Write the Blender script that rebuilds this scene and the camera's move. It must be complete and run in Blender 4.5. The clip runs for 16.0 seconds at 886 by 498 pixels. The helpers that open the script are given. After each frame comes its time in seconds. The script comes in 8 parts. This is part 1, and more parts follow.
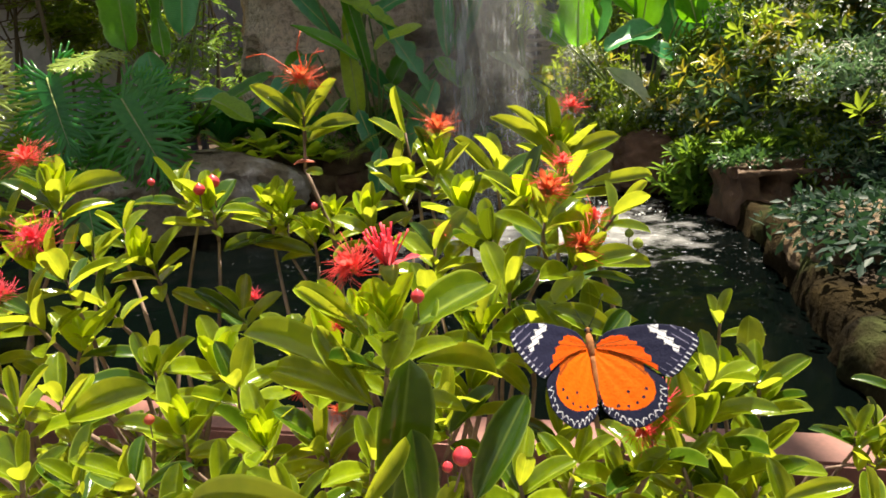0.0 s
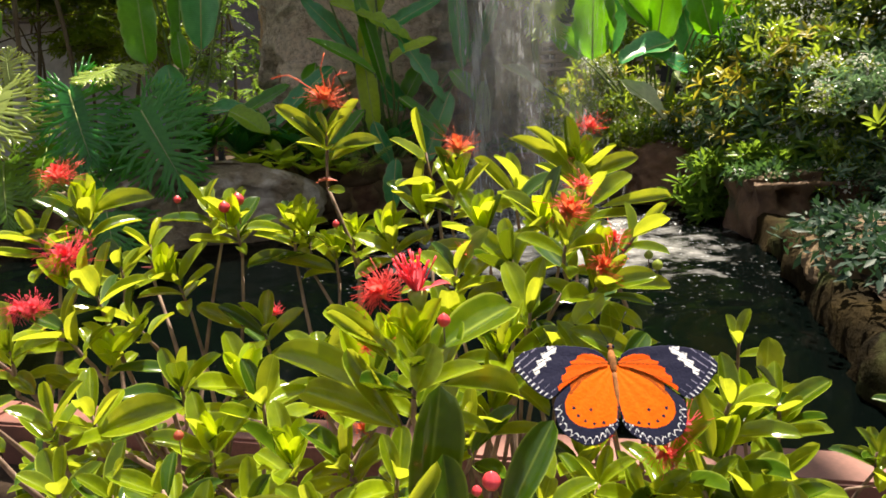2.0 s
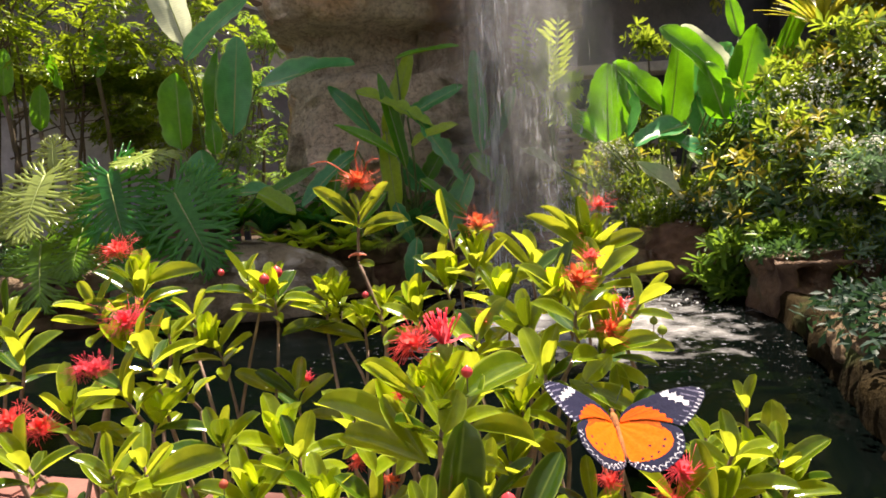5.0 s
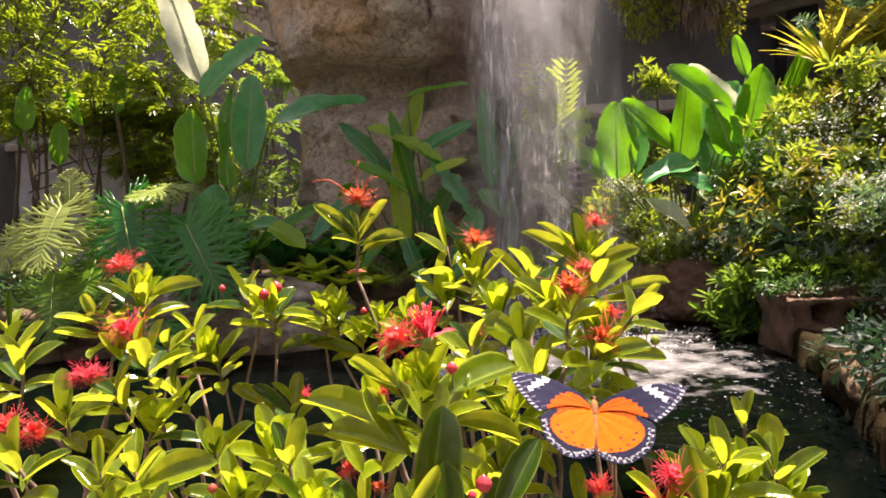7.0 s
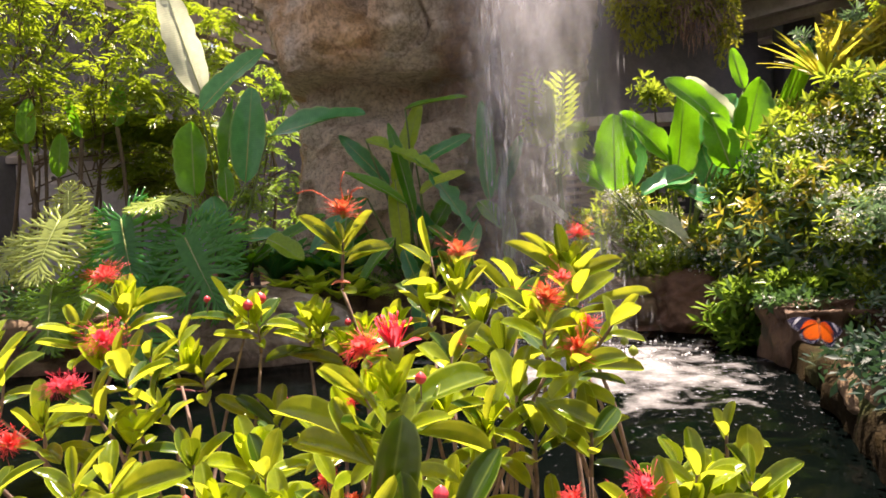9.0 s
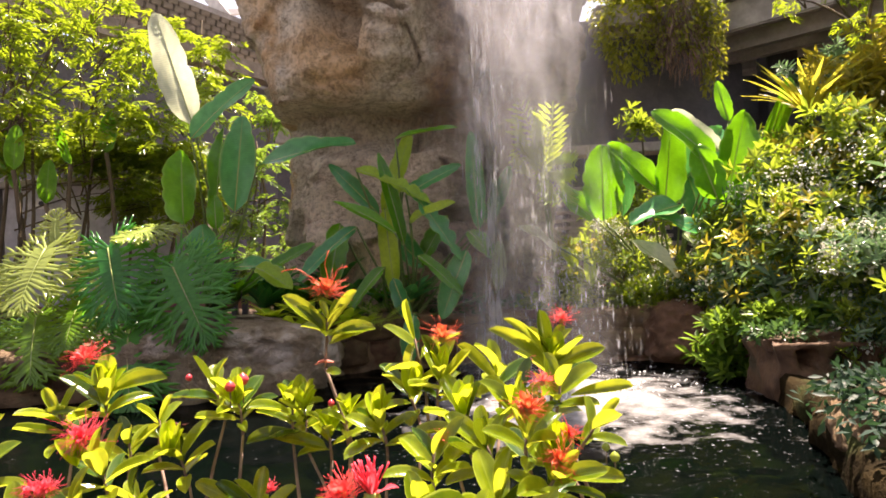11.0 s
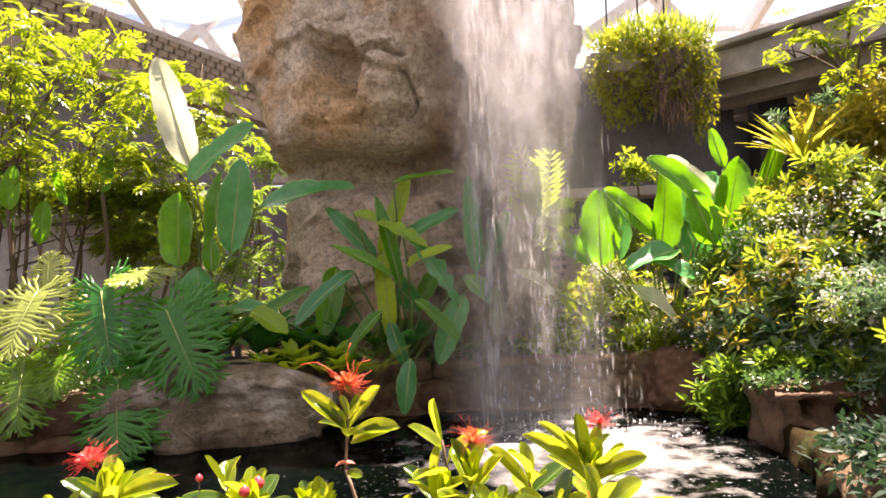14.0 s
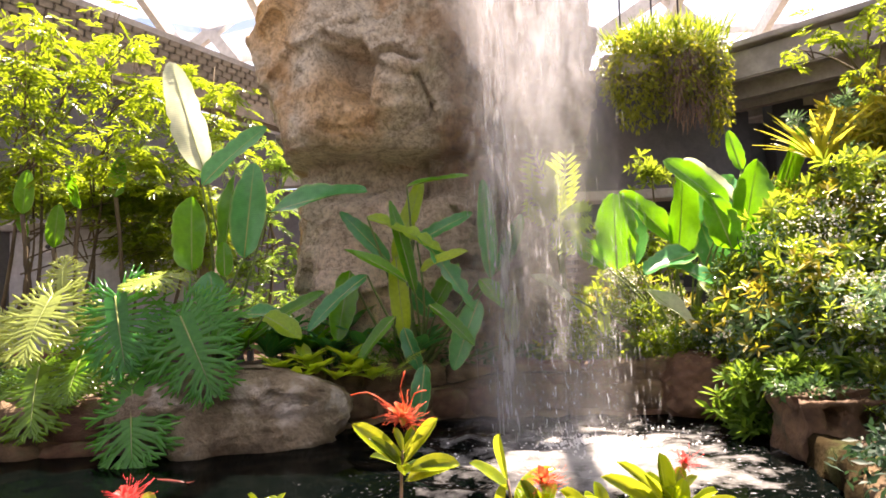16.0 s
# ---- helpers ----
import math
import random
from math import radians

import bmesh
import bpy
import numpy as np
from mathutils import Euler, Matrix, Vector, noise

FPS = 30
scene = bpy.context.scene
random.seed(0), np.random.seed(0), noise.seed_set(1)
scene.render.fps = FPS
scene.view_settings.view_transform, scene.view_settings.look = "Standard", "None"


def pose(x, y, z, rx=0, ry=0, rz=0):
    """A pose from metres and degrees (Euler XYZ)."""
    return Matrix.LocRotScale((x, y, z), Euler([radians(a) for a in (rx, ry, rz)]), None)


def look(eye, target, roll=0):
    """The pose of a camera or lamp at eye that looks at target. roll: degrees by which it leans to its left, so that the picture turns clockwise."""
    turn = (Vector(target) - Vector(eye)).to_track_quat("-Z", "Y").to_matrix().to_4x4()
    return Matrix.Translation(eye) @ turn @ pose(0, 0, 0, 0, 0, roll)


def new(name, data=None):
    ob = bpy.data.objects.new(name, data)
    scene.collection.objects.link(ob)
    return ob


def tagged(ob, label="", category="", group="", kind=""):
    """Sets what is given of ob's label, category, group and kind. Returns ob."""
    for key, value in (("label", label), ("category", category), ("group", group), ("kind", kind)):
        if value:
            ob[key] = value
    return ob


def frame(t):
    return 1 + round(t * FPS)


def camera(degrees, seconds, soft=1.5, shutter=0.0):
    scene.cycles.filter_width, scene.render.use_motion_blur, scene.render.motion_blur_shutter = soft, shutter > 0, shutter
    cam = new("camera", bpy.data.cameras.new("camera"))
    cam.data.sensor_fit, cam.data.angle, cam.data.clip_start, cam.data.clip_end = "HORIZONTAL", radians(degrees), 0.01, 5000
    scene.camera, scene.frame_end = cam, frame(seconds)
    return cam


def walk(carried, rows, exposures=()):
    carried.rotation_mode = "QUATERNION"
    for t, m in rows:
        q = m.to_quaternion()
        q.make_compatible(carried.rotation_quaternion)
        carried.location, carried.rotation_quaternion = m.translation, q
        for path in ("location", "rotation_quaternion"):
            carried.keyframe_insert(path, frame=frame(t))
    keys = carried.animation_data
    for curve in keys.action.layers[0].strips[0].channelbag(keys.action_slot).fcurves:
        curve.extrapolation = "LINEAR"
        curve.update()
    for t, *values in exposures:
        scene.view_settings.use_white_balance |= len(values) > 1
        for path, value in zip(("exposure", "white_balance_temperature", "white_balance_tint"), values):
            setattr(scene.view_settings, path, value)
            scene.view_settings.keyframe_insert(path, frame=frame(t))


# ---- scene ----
cam = camera(70.9, 16.0, soft=1.7, shutter=0.4)
PATH = [
    (0, look((0.0000, 0.0000, 0.8500), (-0.0166, 1.9340, 0.3407), -2.89)),
    (0.5, look((-0.0046, 0.0015, 0.8507), (-0.0305, 1.9392, 0.3559), -2.83)),
    (1, look((-0.0075, 0.0006, 0.8530), (-0.0480, 1.9399, 0.3659), -2.83)),
    (1.5, look((-0.0049, -0.0003, 0.8524), (-0.0566, 1.9403, 0.3716), -2.86)),
    (2, look((-0.0045, -0.0049, 0.8572), (-0.0616, 1.9371, 0.3826), -2.87)),
    (2.5, look((-0.0041, -0.0109, 0.8627), (-0.0710, 1.9347, 0.4043), -2.81)),
    (3, look((-0.0009, -0.0209, 0.8608), (-0.0763, 1.9316, 0.4341), -2.85)),
    (3.5, look((0.0038, -0.0304, 0.8604), (-0.0819, 1.9306, 0.4768), -2.81)),
    (4, look((0.0006, -0.0364, 0.8614), (-0.0927, 1.9340, 0.5320), -2.74)),
    (4.5, look((-0.0059, -0.0387, 0.8616), (-0.1082, 1.9394, 0.5851), -2.70)),
    (4.7, look((-0.0058, -0.0409, 0.8606), (-0.1102, 1.9402, 0.6071), -2.95)),
    (7, look((0.0049, -0.0494, 0.8410), (-0.1333, 1.9432, 0.7396), -2.71)),
    (7.5, look((0.0032, -0.0498, 0.8388), (-0.1358, 1.9432, 0.7469), -2.61)),
    (8, look((0.0019, -0.0489, 0.8381), (-0.1367, 1.9445, 0.7556), -2.69)),
    (8.5, look((0.0098, -0.0483, 0.8390), (-0.1278, 1.9457, 0.7670), -2.71)),
    (8.7, look((0.0137, -0.0486, 0.8381), (-0.1247, 1.9455, 0.7698), -2.68)),
    (10.8, look((0.0276, -0.0471, 0.8817), (-0.0816, 1.9499, 0.8797), -2.78)),
    (11, look((0.0256, -0.0487, 0.8885), (-0.0768, 1.9486, 0.8973), -2.49)),
    (11.5, look((0.0234, -0.0457, 0.9010), (-0.0709, 1.9518, 0.9353), -2.47)),
    (12, look((0.0173, -0.0428, 0.9101), (-0.0686, 1.9545, 0.9665), -2.37)),
    (12.5, look((0.0140, -0.0442, 0.9211), (-0.0692, 1.9525, 1.0004), -2.32)),
    (13, look((0.0114, -0.0391, 0.9261), (-0.0705, 1.9566, 1.0285), -2.34)),
    (13.5, look((0.0076, -0.0355, 0.9302), (-0.0720, 1.9592, 1.0508), -2.24)),
    (14, look((-0.0020, -0.0296, 0.9353), (-0.0786, 1.9647, 1.0658), -2.22)),
    (14.5, look((-0.0127, -0.0217, 0.9416), (-0.0870, 1.9723, 1.0775), -2.23)),
    (15, look((-0.0252, -0.0136, 0.9473), (-0.1000, 1.9802, 1.0850), -2.20)),
    (15.5, look((-0.0352, -0.0013, 0.9503), (-0.1183, 1.9921, 1.0898), -2.21)),
    (16, look((-0.0439, 0.0084, 0.9532), (-0.1483, 2.0008, 1.0927), -2.20)),
]
walk(cam, PATH, exposures=[(0, 1.6, 7150, 8), (3, 1.6, 7250, 11), (4.5, 1.68, 7200, 15), (7, 1.82, 7250, 26), (11, 2.18, 7400, 26), (13, 2.4, 7650, 28), (16, 2.58, 7600, 25)])

# ---- daylight ----
SUN_EL, SUN_AZ = radians(68), radians(28)      # azimuth from straight ahead (+y) towards +x
world = bpy.data.worlds.new("sky")
scene.world = world
world.use_nodes = True
wn = world.node_tree
sky = wn.nodes.new("ShaderNodeTexSky")
sky.sky_type = "NISHITA"
sky.sun_disc = False
sky.sun_elevation, sky.sun_rotation = SUN_EL, SUN_AZ
wn.links.new(sky.outputs[0], wn.nodes["Background"].inputs[0])
wn.nodes["Background"].inputs[1].default_value = 0.05
sun = new("sun", bpy.data.lights.new("sun", "SUN"))
sun.data.energy, sun.data.angle, sun.data.color = 5.0, radians(0.6), (1.0, 0.93, 0.82)
sun.matrix_world = look((0, 0, 0), (-math.sin(SUN_AZ) * math.cos(SUN_EL), -math.cos(SUN_AZ) * math.cos(SUN_EL), -math.sin(SUN_EL)))


# ---- materials ----
def nodes_of(name):
    m = bpy.data.materials.new(name)
    m.use_nodes = True
    return m, m.node_tree.nodes, m.node_tree.links, m.node_tree.nodes["Principled BSDF"]


def ramp(n, stops):
    r = n.new("ShaderNodeValToRGB")
    while len(r.color_ramp.elements) < len(stops):
        r.color_ramp.elements.new(0.5)
    for e, (at, c) in zip(r.color_ramp.elements, stops):
        e.position, e.color = at, (*c, 1)
    return r


def noise_node(n, l, scale, detail=4, rough=0.55, coord="Object"):
    tc = n.new("ShaderNodeTexCoord")
    x = n.new("ShaderNodeTexNoise")
    x.inputs["Scale"].default_value, x.inputs["Detail"].default_value, x.inputs["Roughness"].default_value = scale, detail, rough
    l.new(tc.outputs[coord], x.inputs["Vector"])
    return x


def mix_rgb(n, l, kind, fac, a, b):
    x = n.new("ShaderNodeMix")
    x.data_type, x.blend_type = "RGBA", kind
    for sock, v in ((x.inputs[0], fac), (x.inputs[6], a), (x.inputs[7], b)):
        if hasattr(v, "is_linked"):
            l.new(v, sock)
        elif isinstance(v, tuple):
            sock.default_value = (*v, 1)
        else:
            sock.default_value = v
    return x.outputs[2]


def surface(name, dark, light, scale, fine, rough=0.8, bump=0.3, stain=None, stain_scale=1.2, metal=0.0, bump_dist=0.01, cracks=0.0):
    """Stone, paint, soil: two colours by a broad noise, fine grain, an optional stain colour, relief."""
    m, n, l, b = nodes_of(name)
    big, small = noise_node(n, l, scale, 5), noise_node(n, l, fine, 6, 0.65)
    r = ramp(n, [(0.3, dark), (0.72, light)])
    l.new(big.outputs[0], r.inputs[0])
    grain = ramp(n, [(0.25, (0.62, 0.62, 0.62)), (0.75, (1.15, 1.15, 1.15))])
    l.new(small.outputs[0], grain.inputs[0])
    col = mix_rgb(n, l, "MULTIPLY", 0.8, r.outputs[0], grain.outputs[0])
    if stain:
        s = noise_node(n, l, stain_scale, 3)
        sr = ramp(n, [(0.55, (0, 0, 0)), (0.70, (0.9, 0.9, 0.9))])
        l.new(s.outputs[0], sr.inputs[0])
        col = mix_rgb(n, l, "MIX", sr.outputs[0], col, stain)
    l.new(col, b.inputs["Base Color"])
    b.inputs["Roughness"].default_value, b.inputs["Metallic"].default_value = rough, metal
    bp = n.new("ShaderNodeBump")
    bp.inputs["Strength"].default_value, bp.inputs["Distance"].default_value = bump, bump_dist
    add = n.new("ShaderNodeMath")
    l.new(big.outputs[0], add.inputs[0]), l.new(small.outputs[0], add.inputs[1])
    height = add.outputs[0]
    if cracks:
        tc, vo, wob = n.new("ShaderNodeTexCoord"), n.new("ShaderNodeTexVoronoi"), n.new("ShaderNodeVectorMath")
        vo.feature = "DISTANCE_TO_EDGE"
        vo.inputs["Scale"].default_value = cracks
        wob.operation = "MULTIPLY_ADD"
        wob.inputs[1].default_value = (1.3, 1.3, 1.3)
        l.new(big.outputs["Color"], wob.inputs[0]), l.new(tc.outputs["Object"], wob.inputs[2])
        l.new(wob.outputs[0], vo.inputs["Vector"])
        cr = n.new("ShaderNodeMapRange")
        cr.inputs[1].default_value, cr.inputs[2].default_value = 0.0, 0.022
        cr.inputs[4].default_value = 0.22
        l.new(vo.outputs["Distance"], cr.inputs[0])
        sum2 = n.new("ShaderNodeMath")
        l.new(height, sum2.inputs[0]), l.new(cr.outputs[0], sum2.inputs[1])
        height = sum2.outputs[0]
        soot = ramp(n, [(0.0, (0.5, 0.45, 0.4)), (0.10, (0.85, 0.83, 0.8)), (0.22, (1.0, 1.0, 1.0))])
        l.new(cr.outputs[0], soot.inputs[0])
        col = mix_rgb(n, l, "MULTIPLY", 1.0, col, soot.outputs[0])
        patch = n.new("ShaderNodeTexVoronoi")
        patch.inputs["Scale"].default_value = cracks * 2.1
        l.new(wob.outputs[0], patch.inputs["Vector"])
        tone = n.new("ShaderNodeSeparateColor")
        l.new(patch.outputs["Color"], tone.inputs[0])
        tr = ramp(n, [(0.0, (0.72, 0.70, 0.67)), (1.0, (1.22, 1.2, 1.16))])
        l.new(tone.outputs[0], tr.inputs[0])
        l.new(mix_rgb(n, l, "MULTIPLY", 0.8, col, tr.outputs[0]), b.inputs["Base Color"])
    l.new(height, bp.inputs["Height"])
    l.new(bp.outputs[0], b.inputs["Normal"])
    return m


def rock_mat():
    """Tan cast rock: grey weathering, ochre and rust stains, hair cracks, dark and glossy where the fall wets it."""
    m, n, l, b = nodes_of("fall_rock")
    big, mid, small = noise_node(n, l, 1.3, 4, 0.6), noise_node(n, l, 7.0, 9, 0.72), noise_node(n, l, 26.0, 8, 0.75)
    r = ramp(n, [(0.32, (0.40, 0.34, 0.25)), (0.50, (0.64, 0.57, 0.44)), (0.66, (0.78, 0.72, 0.60))])
    l.new(mid.outputs[0], r.inputs[0])
    ochre = ramp(n, [(0.52, (0, 0, 0)), (0.66, (0.85, 0.85, 0.85))])
    l.new(big.outputs[0], ochre.inputs[0])
    col = mix_rgb(n, l, "MIX", ochre.outputs[0], r.outputs[0], (0.56, 0.32, 0.11))
    # Two ochre stains; the wide spot puts light into the pinkish pillar colour.
    for spot, wide in (((-1.0, 4.68, 2.42), 0.42), ((-1.55, 4.9, 3.2), 0.4), ((-0.75, 5.0, 1.1), 0.95)):
        away, fade = n.new("ShaderNodeVectorMath"), n.new("ShaderNodeMapRange")
        away.operation = "DISTANCE"
        away.inputs[1].default_value = spot
        pl = n.new("ShaderNodeTexCoord")
        l.new(pl.outputs["Object"], away.inputs[0])
        fade.inputs[1].default_value, fade.inputs[2].default_value = wide, wide * 0.5
        fade.inputs[4].default_value = 0.6
        l.new(away.outputs["Value"], fade.inputs[0])
        col = mix_rgb(n, l, "MIX", fade.outputs[0], col, (0.70, 0.42, 0.15) if wide < 0.45 else (0.76, 0.58, 0.46))
    rust = noise_node(n, l, 2.6, 5, 0.7)
    rr = ramp(n, [(0.56, (0, 0, 0)), (0.74, (0.7, 0.7, 0.7))])
    l.new(rust.outputs[0], rr.inputs[0])
    col = mix_rgb(n, l, "MIX", rr.outputs[0], col, (0.40, 0.29, 0.21))
    grain = ramp(n, [(0.34, (0.42, 0.39, 0.36)), (0.5, (1.0, 1.0, 1.0)), (0.68, (1.25, 1.24, 1.2))])
    l.new(small.outputs[0], grain.inputs[0])
    col = mix_rgb(n, l, "MULTIPLY", 0.85, col, grain.outputs[0])
    tc, vo, wob = n.new("ShaderNodeTexCoord"), n.new("ShaderNodeTexVoronoi"), n.new("ShaderNodeVectorMath")
    vo.feature = "DISTANCE_TO_EDGE"
    vo.inputs["Scale"].default_value = 5.5
    wob.operation = "MULTIPLY_ADD"
    wob.inputs[1].default_value = (0.5, 0.5, 0.5)
    l.new(mid.outputs["Color"], wob.inputs[0]), l.new(tc.outputs["Object"], wob.inputs[2]), l.new(wob.outputs[0], vo.inputs["Vector"])
    crack = ramp(n, [(0.0, (0.35, 0.31, 0.27)), (0.025, (0.75, 0.72, 0.68)), (0.06, (1, 1, 1))])
    l.new(vo.outputs["Distance"], crack.inputs[0])
    col = mix_rgb(n, l, "MULTIPLY", 0.8, col, crack.outputs[0])
    sep, wet = n.new("ShaderNodeSeparateXYZ"), n.new("ShaderNodeMath")
    l.new(tc.outputs["Object"], sep.inputs[0])
    wet.operation = "MULTIPLY_ADD"
    wet.inputs[1].default_value = 0.9
    l.new(big.outputs[0], wet.inputs[0]), l.new(sep.outputs[0], wet.inputs[2])
    soak = n.new("ShaderNodeMapRange")
    soak.inputs[1].default_value, soak.inputs[2].default_value = -0.1, 0.4
    l.new(wet.outputs[0], soak.inputs[0])
    l.new(mix_rgb(n, l, "MULTIPLY", soak.outputs[0], col, (0.42, 0.37, 0.34)), b.inputs["Base Color"])
    gl = n.new("ShaderNodeMapRange")
    gl.inputs[3].default_value, gl.inputs[4].default_value = 0.85, 0.4
    l.new(soak.outputs[0], gl.inputs[0]), l.new(gl.outputs[0], b.inputs["Roughness"])
    add, bp = n.new("ShaderNodeMath"), n.new("ShaderNodeBump")
    add.operation = "MULTIPLY_ADD"
    add.inputs[1].default_value = 0.5
    l.new(small.outputs[0], add.inputs[0]), l.new(mid.outputs[0], add.inputs[2])
    bp.inputs["Strength"].default_value, bp.inputs["Distance"].default_value = 1.0, 0.06
    l.new(add.outputs[0], bp.inputs["Height"]), l.new(bp.outputs[0], b.inputs["Normal"])
    return m


def leafy(name, dark, light, glow, rough=0.35, share=0.4, vein=60.0, island=False, spec=0.5, rib=None, veins=0.0, mottle=0.0):
    """Leaf: varied green, glossy above, lets light through."""
    m, n, l, b = nodes_of(name)
    if island:
        rnd = n.new("ShaderNodeNewGeometry").outputs["Random Per Island"]
    else:
        rnd = n.new("ShaderNodeObjectInfo").outputs["Random"]
    r = ramp(n, [(0.0, dark), (1.0, light)])
    l.new(rnd, r.inputs[0])
    blot = noise_node(n, l, vein, 3)
    br = ramp(n, [(0.3, (0.75 - 0.3 * mottle, 0.78 - 0.22 * mottle, 0.7)), (0.7, (1.12 + 0.2 * mottle, 1.1 + 0.1 * mottle, 1.0))])
    l.new(blot.outputs[0], br.inputs[0])
    col = mix_rgb(n, l, "MULTIPLY", 0.7, r.outputs[0], br.outputs[0])
    if veins:
        tc, wv = n.new("ShaderNodeTexCoord"), n.new("ShaderNodeTexWave")
        wv.bands_direction = "Y"
        wv.inputs["Scale"].default_value, wv.inputs["Distortion"].default_value, wv.inputs["Detail"].default_value = veins, 2.5, 1.0
        l.new(tc.outputs["Object"], wv.inputs["Vector"])
        vr = ramp(n, [(0.0, (0.78, 0.82, 0.78)), (0.5, (1.0, 1.0, 1.0)), (1.0, (1.1, 1.08, 1.02))])
        l.new(wv.outputs["Fac"], vr.inputs[0])
        col = mix_rgb(n, l, "MULTIPLY", 1.0, col, vr.outputs[0])
    if rib:
        at = n.new("ShaderNodeAttribute")
        at.attribute_name = "across"
        rr = ramp(n, [(0.0, (0.5, 0.5, 0.5)), (0.05, (0.25, 0.25, 0.25)), (0.10, (0, 0, 0)), (0.86, (0, 0, 0)), (1.0, (0.9, 0.9, 0.9))])
        l.new(at.outputs["Fac"], rr.inputs[0])
        col = mix_rgb(n, l, "MIX", rr.outputs[0], col, rib)
    l.new(col, b.inputs["Base Color"])
    b.inputs["Roughness"].default_value = rough
    b.inputs["Specular IOR Level"].default_value = spec
    t = n.new("ShaderNodeBsdfTranslucent")
    l.new(mix_rgb(n, l, "MULTIPLY", 0.7, glow, br.outputs[0]), t.inputs[0])
    mx = n.new("ShaderNodeMixShader")
    mx.inputs[0].default_value = share
    l.new(b.outputs[0], mx.inputs[1]), l.new(t.outputs[0], mx.inputs[2])
    l.new(mx.outputs[0], n["Material Output"].inputs[0])
    bp = n.new("ShaderNodeBump")
    bp.inputs["Strength"].default_value, bp.inputs["Distance"].default_value = 0.15 + 0.2 * mottle, 0.002
    l.new(blot.outputs[0], bp.inputs["Height"]), l.new(bp.outputs[0], b.inputs["Normal"])
    return m


M_SHRUB = leafy("shrub_leaf", (0.035, 0.085, 0.004), (0.19, 0.27, 0.011), (0.58, 0.63, 0.04), 0.14, 0.42, 3.2, rib=(0.42, 0.52, 0.07), mottle=0.7)
M_SHRUB_FILL = leafy("shrub_leaf_fill", (0.035, 0.085, 0.004), (0.19, 0.27, 0.011), (0.58, 0.63, 0.04), 0.14, 0.42, 90, island=True, rib=(0.42, 0.52, 0.07), mottle=0.7)
# Dark copy of the shrub leaf: shade from leaves above put into colour.
M_SHRUB_SHADE = leafy("shrub_shade_leaf", (0.018, 0.055, 0.005), (0.05, 0.10, 0.006), (0.22, 0.30, 0.01), 0.14, 0.2, 3.2, rib=(0.2, 0.27, 0.04), mottle=0.6)
M_SHRUB_YOUNG = leafy("shrub_young_leaf", (0.25, 0.39, 0.015), (0.36, 0.47, 0.02), (0.66, 0.78, 0.02), 0.22, 0.45, 3.2, rib=(0.5, 0.5, 0.08))
M_HELI = leafy("broad_leaf_green", (0.04, 0.20, 0.015), (0.11, 0.33, 0.02), (0.19, 0.52, 0.012), 0.25, 0.45, 14, rib=(0.3, 0.42, 0.14), veins=17.0)
M_HELI_BLUE = leafy("broad_leaf_blue_green", (0.035, 0.22, 0.09), (0.09, 0.36, 0.12), (0.14, 0.55, 0.11), 0.22, 0.3, 14, rib=(0.3, 0.42, 0.14), veins=17.0)
# Pale copy: sun glare put into colour; also serves leaves that are whitish.
M_HELI_PALE_SUN = leafy("broad_leaf_pale_sun", (0.5, 0.54, 0.42), (0.62, 0.65, 0.54), (0.66, 0.72, 0.52), 0.22, 0.5, 14, veins=17.0)
M_PHILO = leafy("lobed_leaf", (0.022, 0.16, 0.035), (0.07, 0.29, 0.045), (0.22, 0.70, 0.05), 0.2, 0.45, 14)
# Sunlit copy of the lobed leaf: sunlight put into a paler colour.
M_PHILO_SUN = leafy("lobed_leaf_sun", (0.25, 0.34, 0.08), (0.4, 0.46, 0.15), (0.62, 0.68, 0.12), 0.2, 0.35, 14)
M_TREE = leafy("tree_leaf", (0.06, 0.13, 0.01), (0.13, 0.21, 0.02), (0.32, 0.43, 0.02), 0.3, 0.5, 20, island=True)
M_TREE_DARK = leafy("tree_leaf_dark", (0.04, 0.12, 0.015), (0.13, 0.25, 0.03), (0.26, 0.42, 0.04), 0.45, 0.4, 20, island=True)
M_BUSH = leafy("bush_leaf", (0.03, 0.10, 0.02), (0.19, 0.27, 0.05), (0.38, 0.50, 0.04), 0.14, 0.42, 20, island=True, spec=0.8)
M_COVER = leafy("ground_cover_leaf", (0.008, 0.035, 0.02), (0.035, 0.065, 0.05), (0.04, 0.10, 0.04), 0.5, 0.25, 20, island=True, spec=0.2)
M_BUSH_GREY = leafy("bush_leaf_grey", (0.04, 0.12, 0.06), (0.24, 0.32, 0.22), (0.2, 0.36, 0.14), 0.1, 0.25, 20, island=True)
M_BUSH_GOLD = leafy("bush_leaf_gold", (0.12, 0.17, 0.02), (0.36, 0.28, 0.03), (0.48, 0.42, 0.04), 0.4, 0.4, 20, island=True)
M_GROUNDLEAF = leafy("ground_leaf", (0.02, 0.07, 0.025), (0.06, 0.15, 0.04), (0.1, 0.22, 0.05), 0.4, 0.35, 20, island=True)
M_LIME = leafy("lime_leaf", (0.22, 0.40, 0.02), (0.38, 0.52, 0.03), (0.6, 0.75, 0.04), 0.35, 0.45, 20, rib=(0.3, 0.42, 0.14))
M_ROSETTE = leafy("rosette_leaf", (0.26, 0.29, 0.03), (0.4, 0.4, 0.05), (0.62, 0.58, 0.06), 0.35, 0.4, 20)
M_VINE = leafy("vine_leaf", (0.07, 0.11, 0.012), (0.25, 0.27, 0.03), (0.5, 0.52, 0.04), 0.35, 0.4, 20, island=True)
